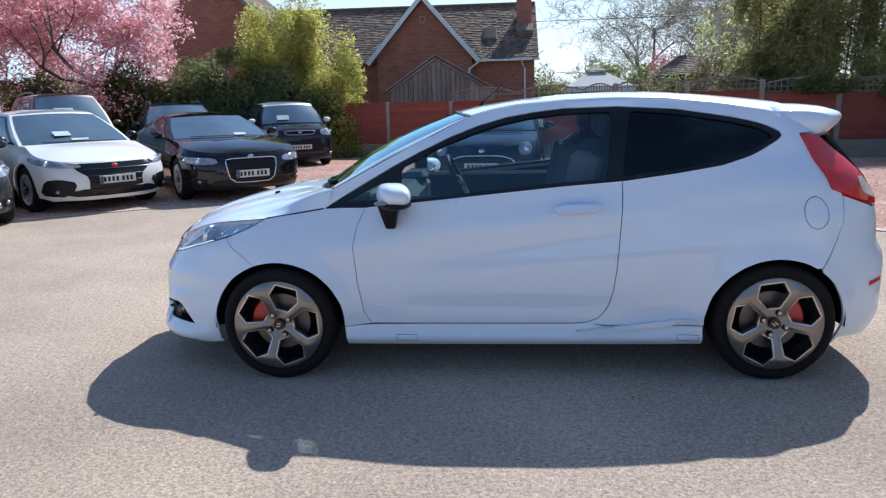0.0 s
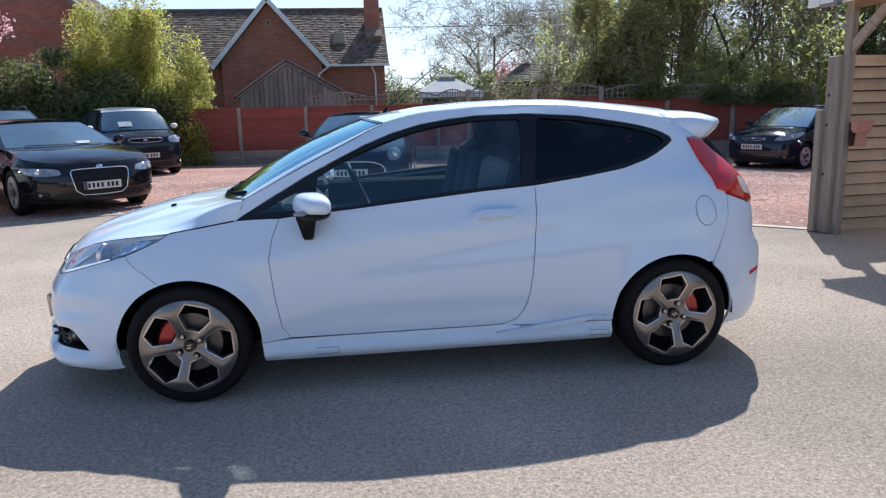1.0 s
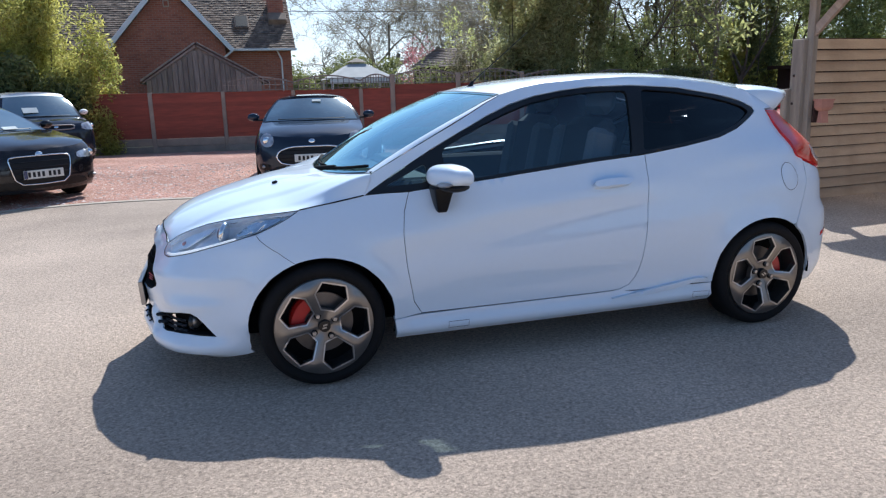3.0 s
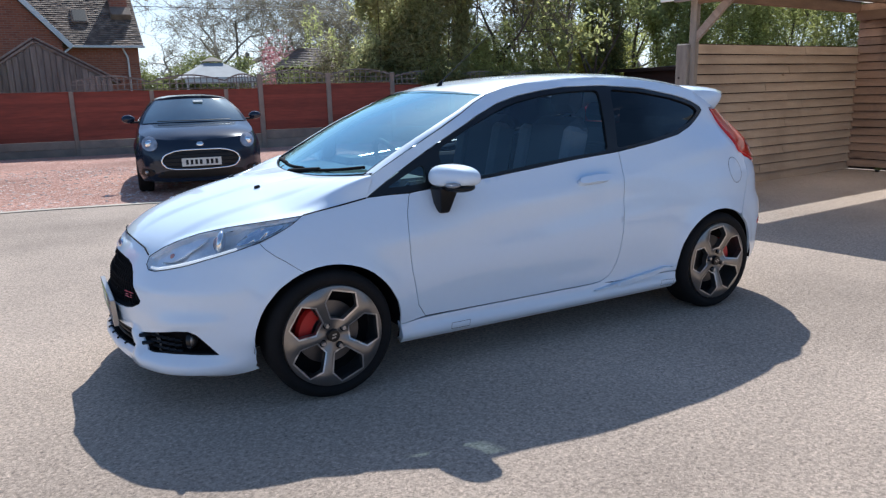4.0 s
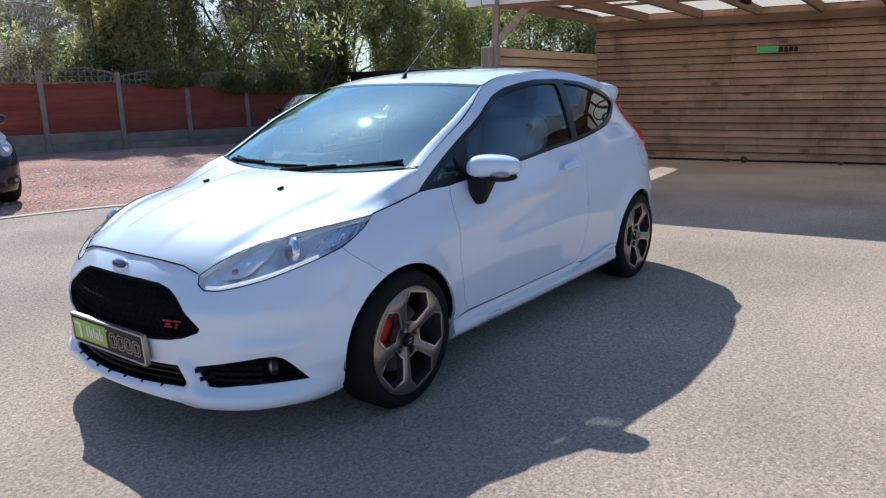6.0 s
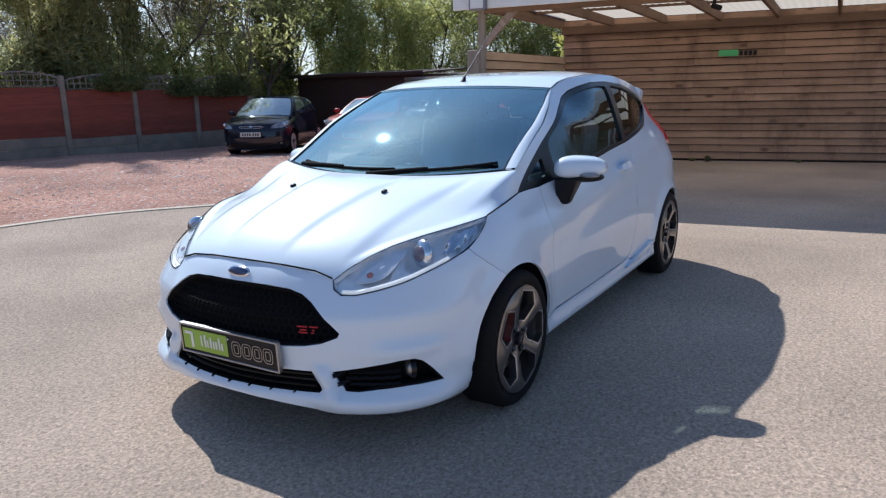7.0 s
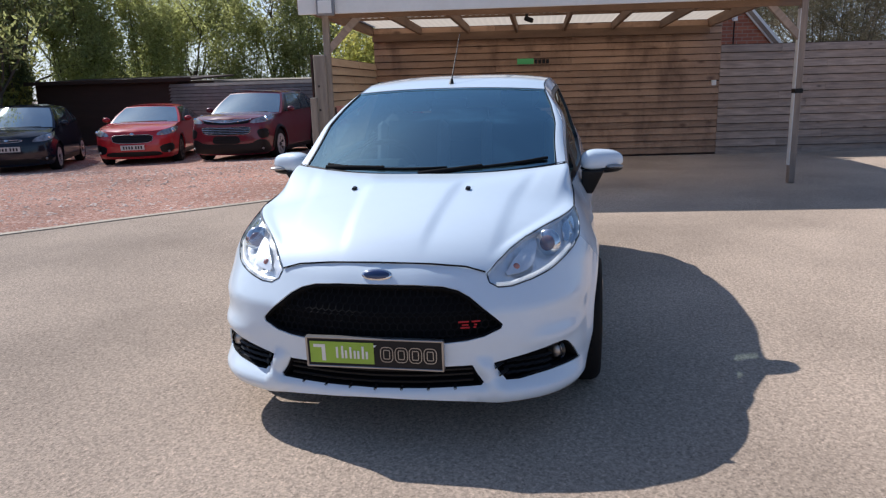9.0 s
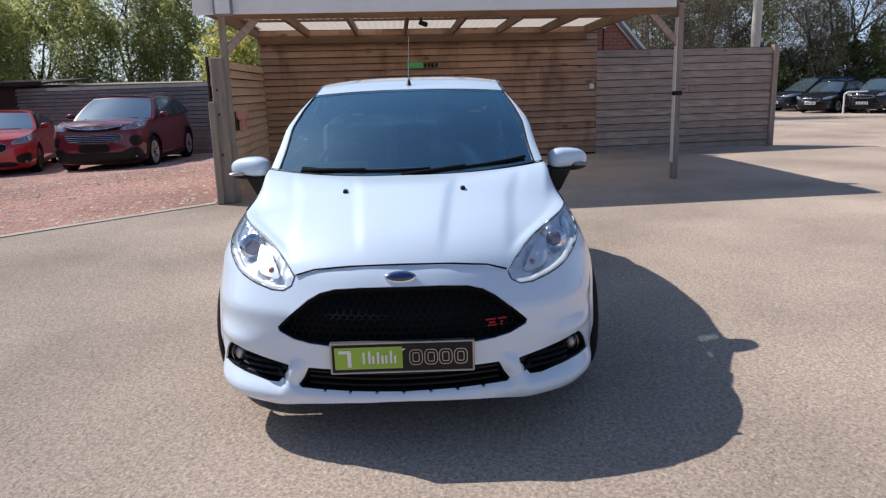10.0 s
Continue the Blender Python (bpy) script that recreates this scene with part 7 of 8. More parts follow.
vv = [(-1.25, -1.25, 2.05), (1.25, -1.25, 2.05), (1.25, 1.25, 2.05), (-1.25, 1.25, 2.05), (-0.3, -0.3, 2.62), (0.3, -0.3, 2.62), (0.3, 0.3, 2.62), (-0.3, 0.3, 2.62)]
child("canopy", mesh_of("canopy", vv, [(0, 1, 5, 4), (1, 2, 6, 5), (2, 3, 7, 6), (3, 0, 4, 7), (4, 5, 6, 7)], shader("canvas", (0.42, 0.42, 0.41), 0.8, scale=3, fine=40)), gaz, None, "pale grey canopy")
vv = [(-0.36, -0.36, 2.68), (0.36, -0.36, 2.68), (0.36, 0.36, 2.68), (-0.36, 0.36, 2.68), (0, 0, 2.85)]
child("cap", mesh_of("cap", vv, [(0, 1, 4), (1, 2, 4), (2, 3, 4), (3, 0, 4)], CONCRETE), gaz)
for x, y in ((-1.15, -1.15), (1.15, -1.15), (1.15, 1.15), (-1.15, 1.15)):
    child("post", box_mesh("post", 0.08, 0.08, 2.08, WHITE_PAINT, 0.005, True), gaz, pose(x, y, 0))
child("valance", box_mesh("valance", 2.5, 0.02, 0.22, WHITE_PAINT), gaz, pose(0, -1.25, 1.98))

# small garden house with a boarded hipped roof, seen corner on over the fence
garden_house = thing("garden_house", "small weathered garden house with a hipped roof of grey-brown boards", "garden house", at=(6.55, 26.2, -0.15))
EAVE = [Vector(p) for p in ((-0.14, -1.15, 2.33), (1.30, 0.10, 2.35), (0.02, 1.15, 2.35), (-1.25, -0.02, 2.33))]
PEAK = [Vector((0.50, 0.02, 3.02)), Vector((-0.20, 0.02, 3.02))]
TAN_BOARD = shader("tan_board", (0.23, 0.17, 0.135), 0.85, second=(0.14, 0.105, 0.085), scale=3, fine=40, stretch=(2, 2, 6), bump=0.002, grain=0.3, vary=0.2)
for p, q, tp_, tq_ in ((0, 1, 0, 0), (1, 2, 0, 1), (2, 3, 1, 1), (3, 0, 1, 0)):
    p, q, tp_, tq_ = EAVE[p], EAVE[q], PEAK[tp_], PEAK[tq_]
    foot = [Vector((c.x * 0.88, c.y * 0.88, 0)) for c in (p, q)]
    slab("wall", [foot[0], foot[1], foot[1] + Vector((0, 0, 2.36)), foot[0] + Vector((0, 0, 2.36))], 0.03, SHED_BROWN, garden_house)
    for k in range(11):
        u, v = k / 11, min(1.0, (k + 1.15) / 11)
        lift, low_ = Vector((0, 0, 0.03)), Vector((0, 0, 0.006))
        slab("roof_board", [p.lerp(tp_, u) + lift, q.lerp(tq_, u) + lift, q.lerp(tq_, v) + low_, p.lerp(tp_, v) + low_], 0.02, TAN_BOARD, garden_house)
shrub("blossom_bush", "thin bush of rose-pink blossom behind the garden house", at_ground(7.3, 30.6), (2.3, 1.4, 3.25), 75, LEAF_ROSE, 6500, 0.07, 30, "bush", "blossom bushes", False)
shrub("shrub", "upright yellow-green shrub behind the garden house", at_ground(8.3, 29.2), (1.3, 1.2, 3.7), 76, LEAF_SPRING, 4500, 0.08, 34, "shrub", "shrubs", True)
shrub("shrub", "brown half-bare shrub with pale leaf tips over the fence", at_ground(7.0, 24.6), (1.5, 1.0, 2.9), 77, LEAF_BUD, 7000, 0.06, 40, "shrub", "shrubs", True)
shrub("shrub", "low dull-green shrub in front of the garden house", at_ground(5.7, 24.4), (1.9, 0.9, 2.05), 78, LEAF_FAR, 6000, 0.07, 36, "shrub", "shrubs", True)

# dark brown shed and grey board fence behind the parked cars
bshed = thing("brown_shed", "long dark brown timber shed behind the parked cars", "shed", at=(17.5, 18.72, -0.26), turn=-90)
child("wall_core", box_mesh("wall_core", 5.68, 2.6, 2.05, SHED_BROWN, 0, True), bshed, pose(0, 1.35, 0))
bme = lap_board(5.68, 0.165, 0.03, SHED_BROWN)
for k in range(14):
    child("board", bme, bshed, pose(0, 0.04, 0.02 + 0.15 * k))
child("roof", box_mesh("roof", 6.05, 3.1, 0.06, SHED_BROWN, 0.01), bshed, pose(0, 1.3, 2.18, 3), "dark felted shed roof")
child("roof_edge", box_mesh("roof_edge", 6.07, 0.03, 0.12, SHED_BROWN), bshed, pose(0, -0.26, 2.10))
GF = board_wall("wall_yard", (17.65, 16.9), (14.45, 8.0), -0.30, 1.71, 19, (0.3, 0.64), GREY_BOARD, "grey weathered horizontal board fence behind the cars")
for k in range(5):
    t = k / 4
    ob = new("yard_fence_post", box_mesh("yard_fence_post", 0.09, 0.09, 2.0, PINE_GREY, 0.006, True))
    ob.matrix_world = pose(17.65 + (14.45 - 17.65) * t + 0.09, 16.9 + (8.0 - 16.9) * t, -0.28, 0, 0, -70)
    tagged(ob, "square weathered timber post of the board fence", "fence post", "yard fence posts")
outb = thing("outbuilding", "low outbuilding with a pale flat roof behind the board fence", "outbuilding", at=(21.0, 14.6, -0.25), turn=-72)
child("body", box_mesh("body", 5.5, 2.5, 1.98, SHED_BROWN, 0, True), outb)
child("roof", box_mesh("roof", 5.8, 2.8, 0.08, CONCRETE, 0.01), outb, pose(0, 0, 2.06, 2), "pale grey flat roof")

# unseen board fence on the yard's open side, added for brown reflections in the flank
board_wall("reflection_fence", (12.0, -14.0), (-30.0, -14.0), 0.0, 1.9, 9, (0.2, 0.4, 0.6, 0.8), SHED_BROWN, "unseen brown board fence added to reflect in the car's flank")

# brick building behind the low wall
bb = thing("brick_building", "red brick building with a white bargeboard behind the timber wall", "building", at=(12.47, 0.08, 0), turn=-80)
slab("gable_wall", [(-3.6, 0, 0), (1.0, 0, 0), (1.0, 0, 1.75), (-1.3, 0, 4.2), (-3.6, 0, 1.75)], 0.25, BRICKWORK, bb, "red brick gable")
beam("bargeboard", (1.15, -0.06, 1.66), (-1.3, -0.06, 4.28), 0.05, 0.17, WHITE_PAINT, bb, "white painted bargeboard")
slab("roof", [(1.2, -0.1, 1.62), (1.2, 6, 1.62), (-1.3, 6, 4.35), (-1.3, -0.1, 4.35)], 0.08, TILE, bb, "brown tiled roof slope")
slab("roof", [(-1.3, -0.1, 4.35), (-1.3, 6, 4.35), (-3.8, 6, 1.62), (-3.8, -0.1, 1.62)], 0.08, TILE, bb, "brown tiled roof slope")
beam("cable_pipe", (-0.2, -0.04, 1.6), (-0.2, -0.04, 2.75), 0.025, 0.025, BLACK_TRIM, bb)
child("wall_light", box_mesh("wall_light", 0.09, 0.10, 0.14, WHITE_PAINT, 0.01), bb, pose(-0.2, -0.06, 2.65))

# small fittings
sign = thing("wall_sign", "small green and black lettered sign on the timber wall", "sign")
sign.matrix_world = Matrix.Translation((9.215, 4.35, 1.79)) @ pose(0, 0, 0, 0, 0, -80.2)
child("green_block", box_mesh("green_block", 0.30, 0.014, 0.10, shader("sign_green", (0.10, 0.50, 0.16), 0.5, fine=40, grain=0.08)), sign, pose(-0.16, -0.035, 0))
for k in range(4):
    child("letter_bar", box_mesh("letter_bar", 0.055, 0.012, 0.075, PLATE_BLACK, 0.006), sign, pose(0.035 + 0.07 * k, -0.035, -0.008))
ob = new("switch_box", box_mesh("switch_box", 0.09, 0.05, 0.10, WHITE_PAINT, 0.012))
ob.matrix_world = Matrix.Translation((9.825, 1.08, 1.32)) @ pose(0, 0, 0, 0, 0, -80.2)
tagged(ob, "small cream plastic switch box on the timber wall", "switch box")
cb = thing("wall_planter", "small terracotta-coloured wall planter on the side screen", "wall planter", at=(4.80, 6.66, 1.03), turn=-6)
CLAY = shader("clay_pink", (0.46, 0.22, 0.165), 0.7, second=(0.36, 0.17, 0.125), fine=60, scale=8, grain=0.15)
vv = [(sx * w, sy * d - 0.05, z) for z, w, d in ((-0.12, 0.045, 0.035), (0.005, 0.034, 0.03), (0.02, 0.058, 0.045), (0.045, 0.072, 0.055), (0.115, 0.075, 0.058), (0.118, 0.085, 0.065), (0.135, 0.085, 0.065)) for sx, sy in ((-1, -1), (1, -1), (1, 1), (-1, 1))]
ff = [(4 * i + k, 4 * i + (k + 1) % 4, 4 * i + 4 + (k + 1) % 4, 4 * i + 4 + k) for i in range(6) for k in range(4)] + [(3, 2, 1, 0), (24, 25, 26, 27)]
child("pot", mesh_of("pot", vv, ff, CLAY), cb)
child("backing_plate", box_mesh("backing_plate", 0.10, 0.02, 0.24, SHED_BROWN, 0.004), cb, pose(-0.03, 0.02, 0))
fl = thing("flood_light", "square white floodlight fixed to the carport fascia", "flood light", at=(4.36, 6.62, 2.36), turn=-84)
child("case", box_mesh("case", 0.22, 0.08, 0.20, GREY_METAL, 0.012), fl)
child("lens", box_mesh("lens", 0.17, 0.01, 0.15, WHITE_PAINT, 0.004), fl, pose(0, -0.045, 0))
child("bracket", box_mesh("bracket", 0.05, 0.12, 0.05, GREY_METAL), fl, pose(0, 0.08, 0.06))
cam_box = thing("camera_housing", "small dark camera housing under the carport rafters", "security camera", at=(6.9, 4.3, 2.33))
child("case", box_mesh("case", 0.08, 0.14, 0.07, BLACK_TRIM, 0.015), cam_box, pose(0, 0, 0, 20))
child("bracket", box_mesh("bracket", 0.04, 0.04, 0.10, BLACK_TRIM), cam_box, pose(0, 0.03, 0.06))
child("post_band", box_mesh("post_band", 0.112, 0.092, 0.06, BLACK_TRIM, 0.004), carport, pose(post_b.x, post_b.y, 1.20, 0, 0, -80.3), "dark band on the post")
tp = thing("telegraph_pole", "pale round telegraph pole among the trees", "telegraph pole", at=(25.2, -8.85, 0))
vv, ff = branch_tubes([((0, 0, 0), (0, 0, 9), 0.20, 0.16)], 14)
POLE_PALE = shader("weathered_pole", (0.52, 0.49, 0.43), 0.85, second=(0.36, 0.33, 0.28), scale=2, fine=30, stretch=(6, 6, 0.6), grain=0.25)
child("pole", mesh_of("pole", vv, ff, POLE_PALE, True), tp)
vv, ff = branch_tubes([((-40, 41, 6.2), (2.3, 40, 5.62), 0.016, 0.016), ((2.3, 40, 5.62), (12, 38.2, 5.47), 0.016, 0.016), ((12, 38.2, 5.47), (40, 33, 5.6), 0.016, 0.016)], 5)
tagged(new("overhead_cable", mesh_of("overhead_cable", vv, ff, BLACK_TRIM)), "thin black overhead cable across the sky", "cable", kind="structure")
bol = thing("hoop_barrier", "pale bent metal hoop barrier on the far tarmac", "barrier", at=(28.38, -14.46, ground_z(28.38, -14.46)), turn=-118)
vv, ff = branch_tubes([((0, 0, 0), (0, 0, 0.85), 0.04, 0.04), ((0, 0, 0.85), (0.12, 0, 0.95), 0.04, 0.04), ((0.12, 0, 0.95), (0.9, 0, 0.95), 0.04, 0.04), ((0.9, 0, 0.95), (1.0, 0, 0.85), 0.04, 0.04), ((1.0, 0, 0.85), (1.0, 0, 0), 0.04, 0.04)], 8)
child("tube", mesh_of("tube", vv, ff, WHITE_PAINT, True), bol)

for k, t in enumerate((0.08, 0.13, 0.36, 0.40, 0.62)):
    p = CORNER.lerp(MID, t)
    shrub("weed", "small dark weed at the foot of the timber wall", (p.x - 0.12, p.y - 0.02, 0), (0.16, 0.07, 0.05 + 0.04 * (k % 2)), 300 + k, LEAF_DARK, 200, 0.03, 10, "weed", "weeds")

# ---- the other parked cars ----
CAR_GLASS = shader("parked_glass", (0.03, 0.045, 0.05), 0.03, second=(0.07, 0.09, 0.10), scale=2.5, fine=12, grain=0.2)
CAR_GLASS.node_tree.nodes["Principled BSDF"].inputs["IOR"].default_value = 3.1
CAR_GLASS.node_tree.nodes["Principled BSDF"].inputs["Specular Tint"].default_value = (0.78, 0.94, 1.0, 1)
# same glass, paler and with raised IOR: sky glare put into three windscreens
SCREEN_GLARE = shader("glare_screen", (0.05, 0.065, 0.07), 0.04, second=(0.10, 0.12, 0.13), scale=2.5, fine=12, grain=0.2)
SCREEN_GLARE.node_tree.nodes["Principled BSDF"].inputs["IOR"].default_value = 5.0
SCREEN_GLARE.node_tree.nodes["Principled BSDF"].inputs["Specular Tint"].default_value = (0.80, 0.95, 1.0, 1)
LAMP_PARKED = shader("parked_lamp", (0.50, 0.51, 0.53), 0.15, 0.5, second=(0.15, 0.15, 0.16), scale=14, fine=60, grain=0.2, coat=0.8)
PLATE_YELLOWISH = shader("number_plate", (0.62, 0.62, 0.58), 0.4, fine=60, grain=0.08)
SILVER_RIM = shader("silver_rim", (0.66, 0.66, 0.67), 0.35, 0.6, scale=8, fine=80)
PAPER = shader("price_card", (0.42, 0.46, 0.47), 0.7, fine=30, grain=0.05)
WHEEL_HOLES = [(0.80, -20), (0.36, -13), (0.36, 13), (0.80, 20)]


def body_paint(name, base, second=None, metal=0.0):
    if max(base) < 0.1:
        return shader(name, base, 0.08, metal, second=second or [c * 0.92 for c in base], scale=1.5, fine=40, grain=0.05, spec=0.42)
    return shader(name, base, 0.4, metal, second=second or [c * 0.92 for c in base], scale=1.5, fine=40, grain=0.05, coat=1.0, spec=0.2)


def parked_car(name, label, front, heading, paint, L=4.3, W=1.8, H=1.48, base=2.6, over=0.85, wheel=0.32, nose_z=0.72, cowl=(0.95, 0.97), roof_x=(1.75, 3.3),
               belt=(0.93, 1.02), tail_z=1.0, grille=None, lamp=None, roof_paint=None, rails=False, square=0.0, plate_z=0.45, rim=None, rim_face=None, trim=None, extra=None,
               black_low=False, vents=None, badge_m=None, band=False, cards=(), plate=True, arch_trim=None, screen_top=0.93, roof_w=0.69, screen_m=None):
    """A parked car, nose towards local -x. front: plan place of the bumper's middle; heading: degrees from -y towards +x."""
    psi = radians(heading)
    h = Vector((math.sin(psi), -math.cos(psi)))
    mid = over + base / 2
    pos = Vector(front) - h * mid
    car = thing(name, label, "car", "parked cars")
    turn = math.degrees(math.atan2(-h.y, -h.x))
    car.matrix_world = pose(pos.x, pos.y, ground_z(pos.x, pos.y) + 0.012, 0, 0, turn)
    x0, x1, w = -mid, L - mid, W / 2
    wx = (-base / 2, base / 2)
    sq = square
    chart = BodyChart(
        plan=[(x0, 0), (x0 + 0.01, 0.2 * w), (x0 + 0.04 - 0.02 * sq, 0.48 * w), (x0 + 0.11 - 0.05 * sq, 0.72 * w), (x0 + 0.21 - 0.08 * sq, 0.87 * w), (x0 + 0.40, 0.955 * w), (x0 + 0.75, 0.985 * w), (x0 + L * 0.35, w * 0.99), (x0 + L * 0.55, w),
              (x1 - 0.9, 0.99 * w), (x1 - 0.45, 0.94 * w), (x1 - 0.2, 0.83 * w), (x1 - 0.06, 0.55 * w), (x1, 0)],
        section=[(0.1, 0.92 * w), (0.25, 0.97 * w), (0.45, 0.995 * w), (0.6, w), (0.75, 0.99 * w), (0.9, 0.95 * w), (1.0, 0.92 * w), (1.15, 0.87 * w)],
        nose=[(0.1, 0.1), (0.2, 0.03), (0.3, 0.0), (0.5, 0.0), (nose_z - 0.12, 0.02), (nose_z, 0.07), (nose_z + 0.1, 0.20), (nose_z + 0.2, 0.36), (nose_z + 0.35, 0.6)],
        tail=[(0.1, -0.1), (0.25, 0.0), (0.6, 0.0), (0.8, -0.04), (1.1, -0.12)],
        arches=[(x, wheel, wheel + 0.055, wheel + 0.05, 0.02) for x in wx], pinch=((x0 + 1.6, x0 + 1.0, nose_z - 0.05, nose_z + 0.25, 0.05),))
    C = chart
    S = C.s[-1]

    def top_z(x):
        return float(np.interp(x, [x0, x0 + 0.25, x0 + cowl[0], x0 + cowl[0] + 0.3, x1 - 0.3, x1], [nose_z, nose_z + 0.07, belt[0] - 0.01, belt[0], belt[1], tail_z]))

    def place(side):
        return lambda v2, lf: C.shell(v2[:, 0] * side, v2[:, 1], lf)

    low = 0.2
    half = [(0.0, nose_z)] + [(s, top_z(float(C.at(np.array([s]), np.array([0.6]))[0, 0]))) for s in np.linspace(0.12, S - 0.1, 40)] + [(S, tail_z), (S, low + 0.05)]
    for x in wx[::-1]:
        half += [C.sx(px, pz) for px, pz in arc(x, wheel, wheel + 0.055, wheel + 0.05, -15, 195)]
    half += [(0.9, low - 0.01), (0.45, low - 0.02), (0.0, low - 0.02)]
    poly = np.array(half)
    for side in (1, -1):
        me = skin_mesh("body_side", place(side), poly, [], paint, 0.03, 0.0, 0.07)
        child("body_side", me, car)

    def chart_patch(nm, pts, material, lift=0.006, depth=0.02, sides=(1, -1), parent=None, lb="", rounds=1, gap=0.0):
        made = []
        for side in sides:
            poly_ = outline(pts, 0.04, rounds)
            made.append(child(nm, skin_mesh(nm, place(side), inset(poly_, gap) if gap else poly_, [], material, depth, lift, 0.05), parent or car, None, lb))
        return made

    def both(pts):
        return pts + [(-s, z) for s, z in pts[::-1] if s > 1e-3]

    Y = lambda y, z: C.sy(y * w, z)
    # hood
    nu = 18
    ss = np.linspace(0.16, C.sx(x0 + cowl[0], belt[0])[0], nu)
    e3 = np.array([C.at(np.array([s]), np.array([top_z(float(C.at(np.array([s]), np.array([0.6]))[0, 0]))]))[0] for s in ss])
    e3[:, 1] = np.abs(e3[:, 1])
    start = C.at(np.array([0.0]), np.array([nose_z]))[0]
    cen = dense([(start[0], nose_z), (start[0] + 0.12, nose_z + 0.07), (x0 + cowl[0] * 0.6, nose_z + 0.07 + (cowl[1] - nose_z - 0.07) * 0.7), (x0 + cowl[0], cowl[1])], 8)
    cen = resample(cen, nu)
    g = np.zeros((nu, 15, 3))
    for j, v_ in enumerate(np.linspace(-1, 1, 15)):
        a = abs(v_)
        g[:, j, 0] = cen[:, 0] + (e3[:, 0] - cen[:, 0]) * a ** 2
        g[:, j, 1] = e3[:, 1] * v_
        g[:, j, 2] = cen[:, 1] + (e3[:, 2] - cen[:, 1]) * a ** 2.6
    child("hood", grid_mesh("hood", g, paint, 0.03, flip=True), car)

    # cabin: levels from the waist to the roof
    ca, ra, rb = x0 + cowl[0], x0 + roof_x[0], x0 + roof_x[1]

    def cabin(u, t):
        """u: 0..1 windscreen from one side to the other, 1..2 flank, 2..3 back, 3..4 other flank."""
        wt = w * 0.925 * (1 - t) + w * roof_w * t + 0.035 * math.sin(math.pi * t)
        zt = (belt[0] - 0.02) * (1 - t) + (H - 0.06) * t
        xf = ca + (ra - ca) * t
        xr = (x1 - 0.10) * (1 - t) + (rb + 0.1) * t
        zr = (belt[1] - 0.02) * (1 - t) + (H - 0.09) * t
        k = int(u) % 4
        f = u - int(u)
        if k == 0:
            q = 2 * f - 1
            return (xf + 0.15 * q * q - 0.02 * math.sin(math.pi * t), -wt * -q * 0.97, zt + 0.03 * (1 - q * q) * (0.4 + t * 0.6))
        if k == 2:
            q = 1 - 2 * f
            return (xr - 0.12 * q * q, wt * q * 0.92, zr)
        e = f if k == 1 else 1 - f
        x = (xf + 0.15) * (1 - e) + (xr - 0.12) * e
        y = wt * (0.97 + 0.03 * math.sin(math.pi * e) - 0.05 * e * e)
        z = zt * (1 - e) + zr * e + 0.035 * math.sin(math.pi * e) * t
        return (x, y if k == 1 else -y, z)

    def cab_grid(u0, u1, t0, t1, n, m, off=0.0):
        return np.array([[cabin(u0 + (u1 - u0) * i / (n - 1) * 0.9999, t0 + (t1 - t0) * j / (m - 1)) for i in range(n)] for j in range(m)])

    def push(gr, d):
        c = np.array(((ca + x1) / 2, 0, 0.7))
        v_ = gr - c
        v_[..., 0] *= 0.35
        v_ /= np.linalg.norm(v_, axis=-1)[..., None]
        return gr + v_ * d
    rp = roof_paint or paint
    for u in range(4):
        child("cabin_side", grid_mesh("cabin_side", cab_grid(u, u + 1, 0, 1, 14, 8), BLACK_GLOSS if u == 2 else paint, 0), car)
    nr = 12
    rl, rr_ = cab_grid(1, 2, 1, 1.0001, nr, 2)[0], cab_grid(4, 3, 1, 1.0001, nr, 2)[0]
    rr_ = rl * np.array((1, -1, 1))
    rg = np.zeros((nr, 13, 3))
    for j, v_ in enumerate(np.linspace(-1, 1, 13)):
        a = abs(v_)
        rg[:, j, 0] = rl[:, 0] - 0.15 * (1 - a * a) * np.linspace(1, -0.6, nr)
        rg[:, j, 1] = rl[:, 1] * v_ * 1.0
        rg[:, j, 2] = rl[:, 2] + (0.045 + 0.01) * (1 - a ** 3)
    child("roof", grid_mesh("roof", rg, rp, 0.03, flip=True), car, None, "" if rp is paint else "white painted roof")
    ws = child("windscreen", grid_mesh("windscreen", push(cab_grid(0.035, 0.965, 0.05, screen_top, 15, 8), 0.008), screen_m or CAR_GLASS, 0), car, None, "reflecting windscreen")
    if rp is not paint:
        child("roof_header", grid_mesh("roof_header", push(cab_grid(0.0, 1.0, screen_top, 1.0, 14, 3), 0.005), rp, 0), car, None, "white painted roof edge")
    for u in (1, 3):
        uu = (u + 0.05, u + 0.93) if u == 1 else (u + 0.07, u + 0.95)
        child("window_surround", grid_mesh("window_surround", push(cab_grid(uu[0], uu[1], 0.05, 0.92, 14, 5), 0.004), BLACK_GLOSS, 0), car)
    for a, b in ((0.10, 0.47), (0.50, 0.74), (0.77, 0.90)):
        for u in (1, 3):
            uu = (u + a, u + b) if u == 1 else (u + 1 - b, u + 1 - a)
            child("side_window", grid_mesh("side_window", push(cab_grid(uu[0], uu[1], 0.10, 0.86, 8, 5), 0.008), CAR_GLASS, 0), car)
    for cy_, ct_, cw_, ch_ in cards:
        q = np.array(cabin(0.5 + cy_ / 2, ct_))
        q2 = np.array(cabin(0.5 + cy_ / 2, ct_ + 0.1)) - q
        ang = math.degrees(math.atan2(q2[0], q2[2]))
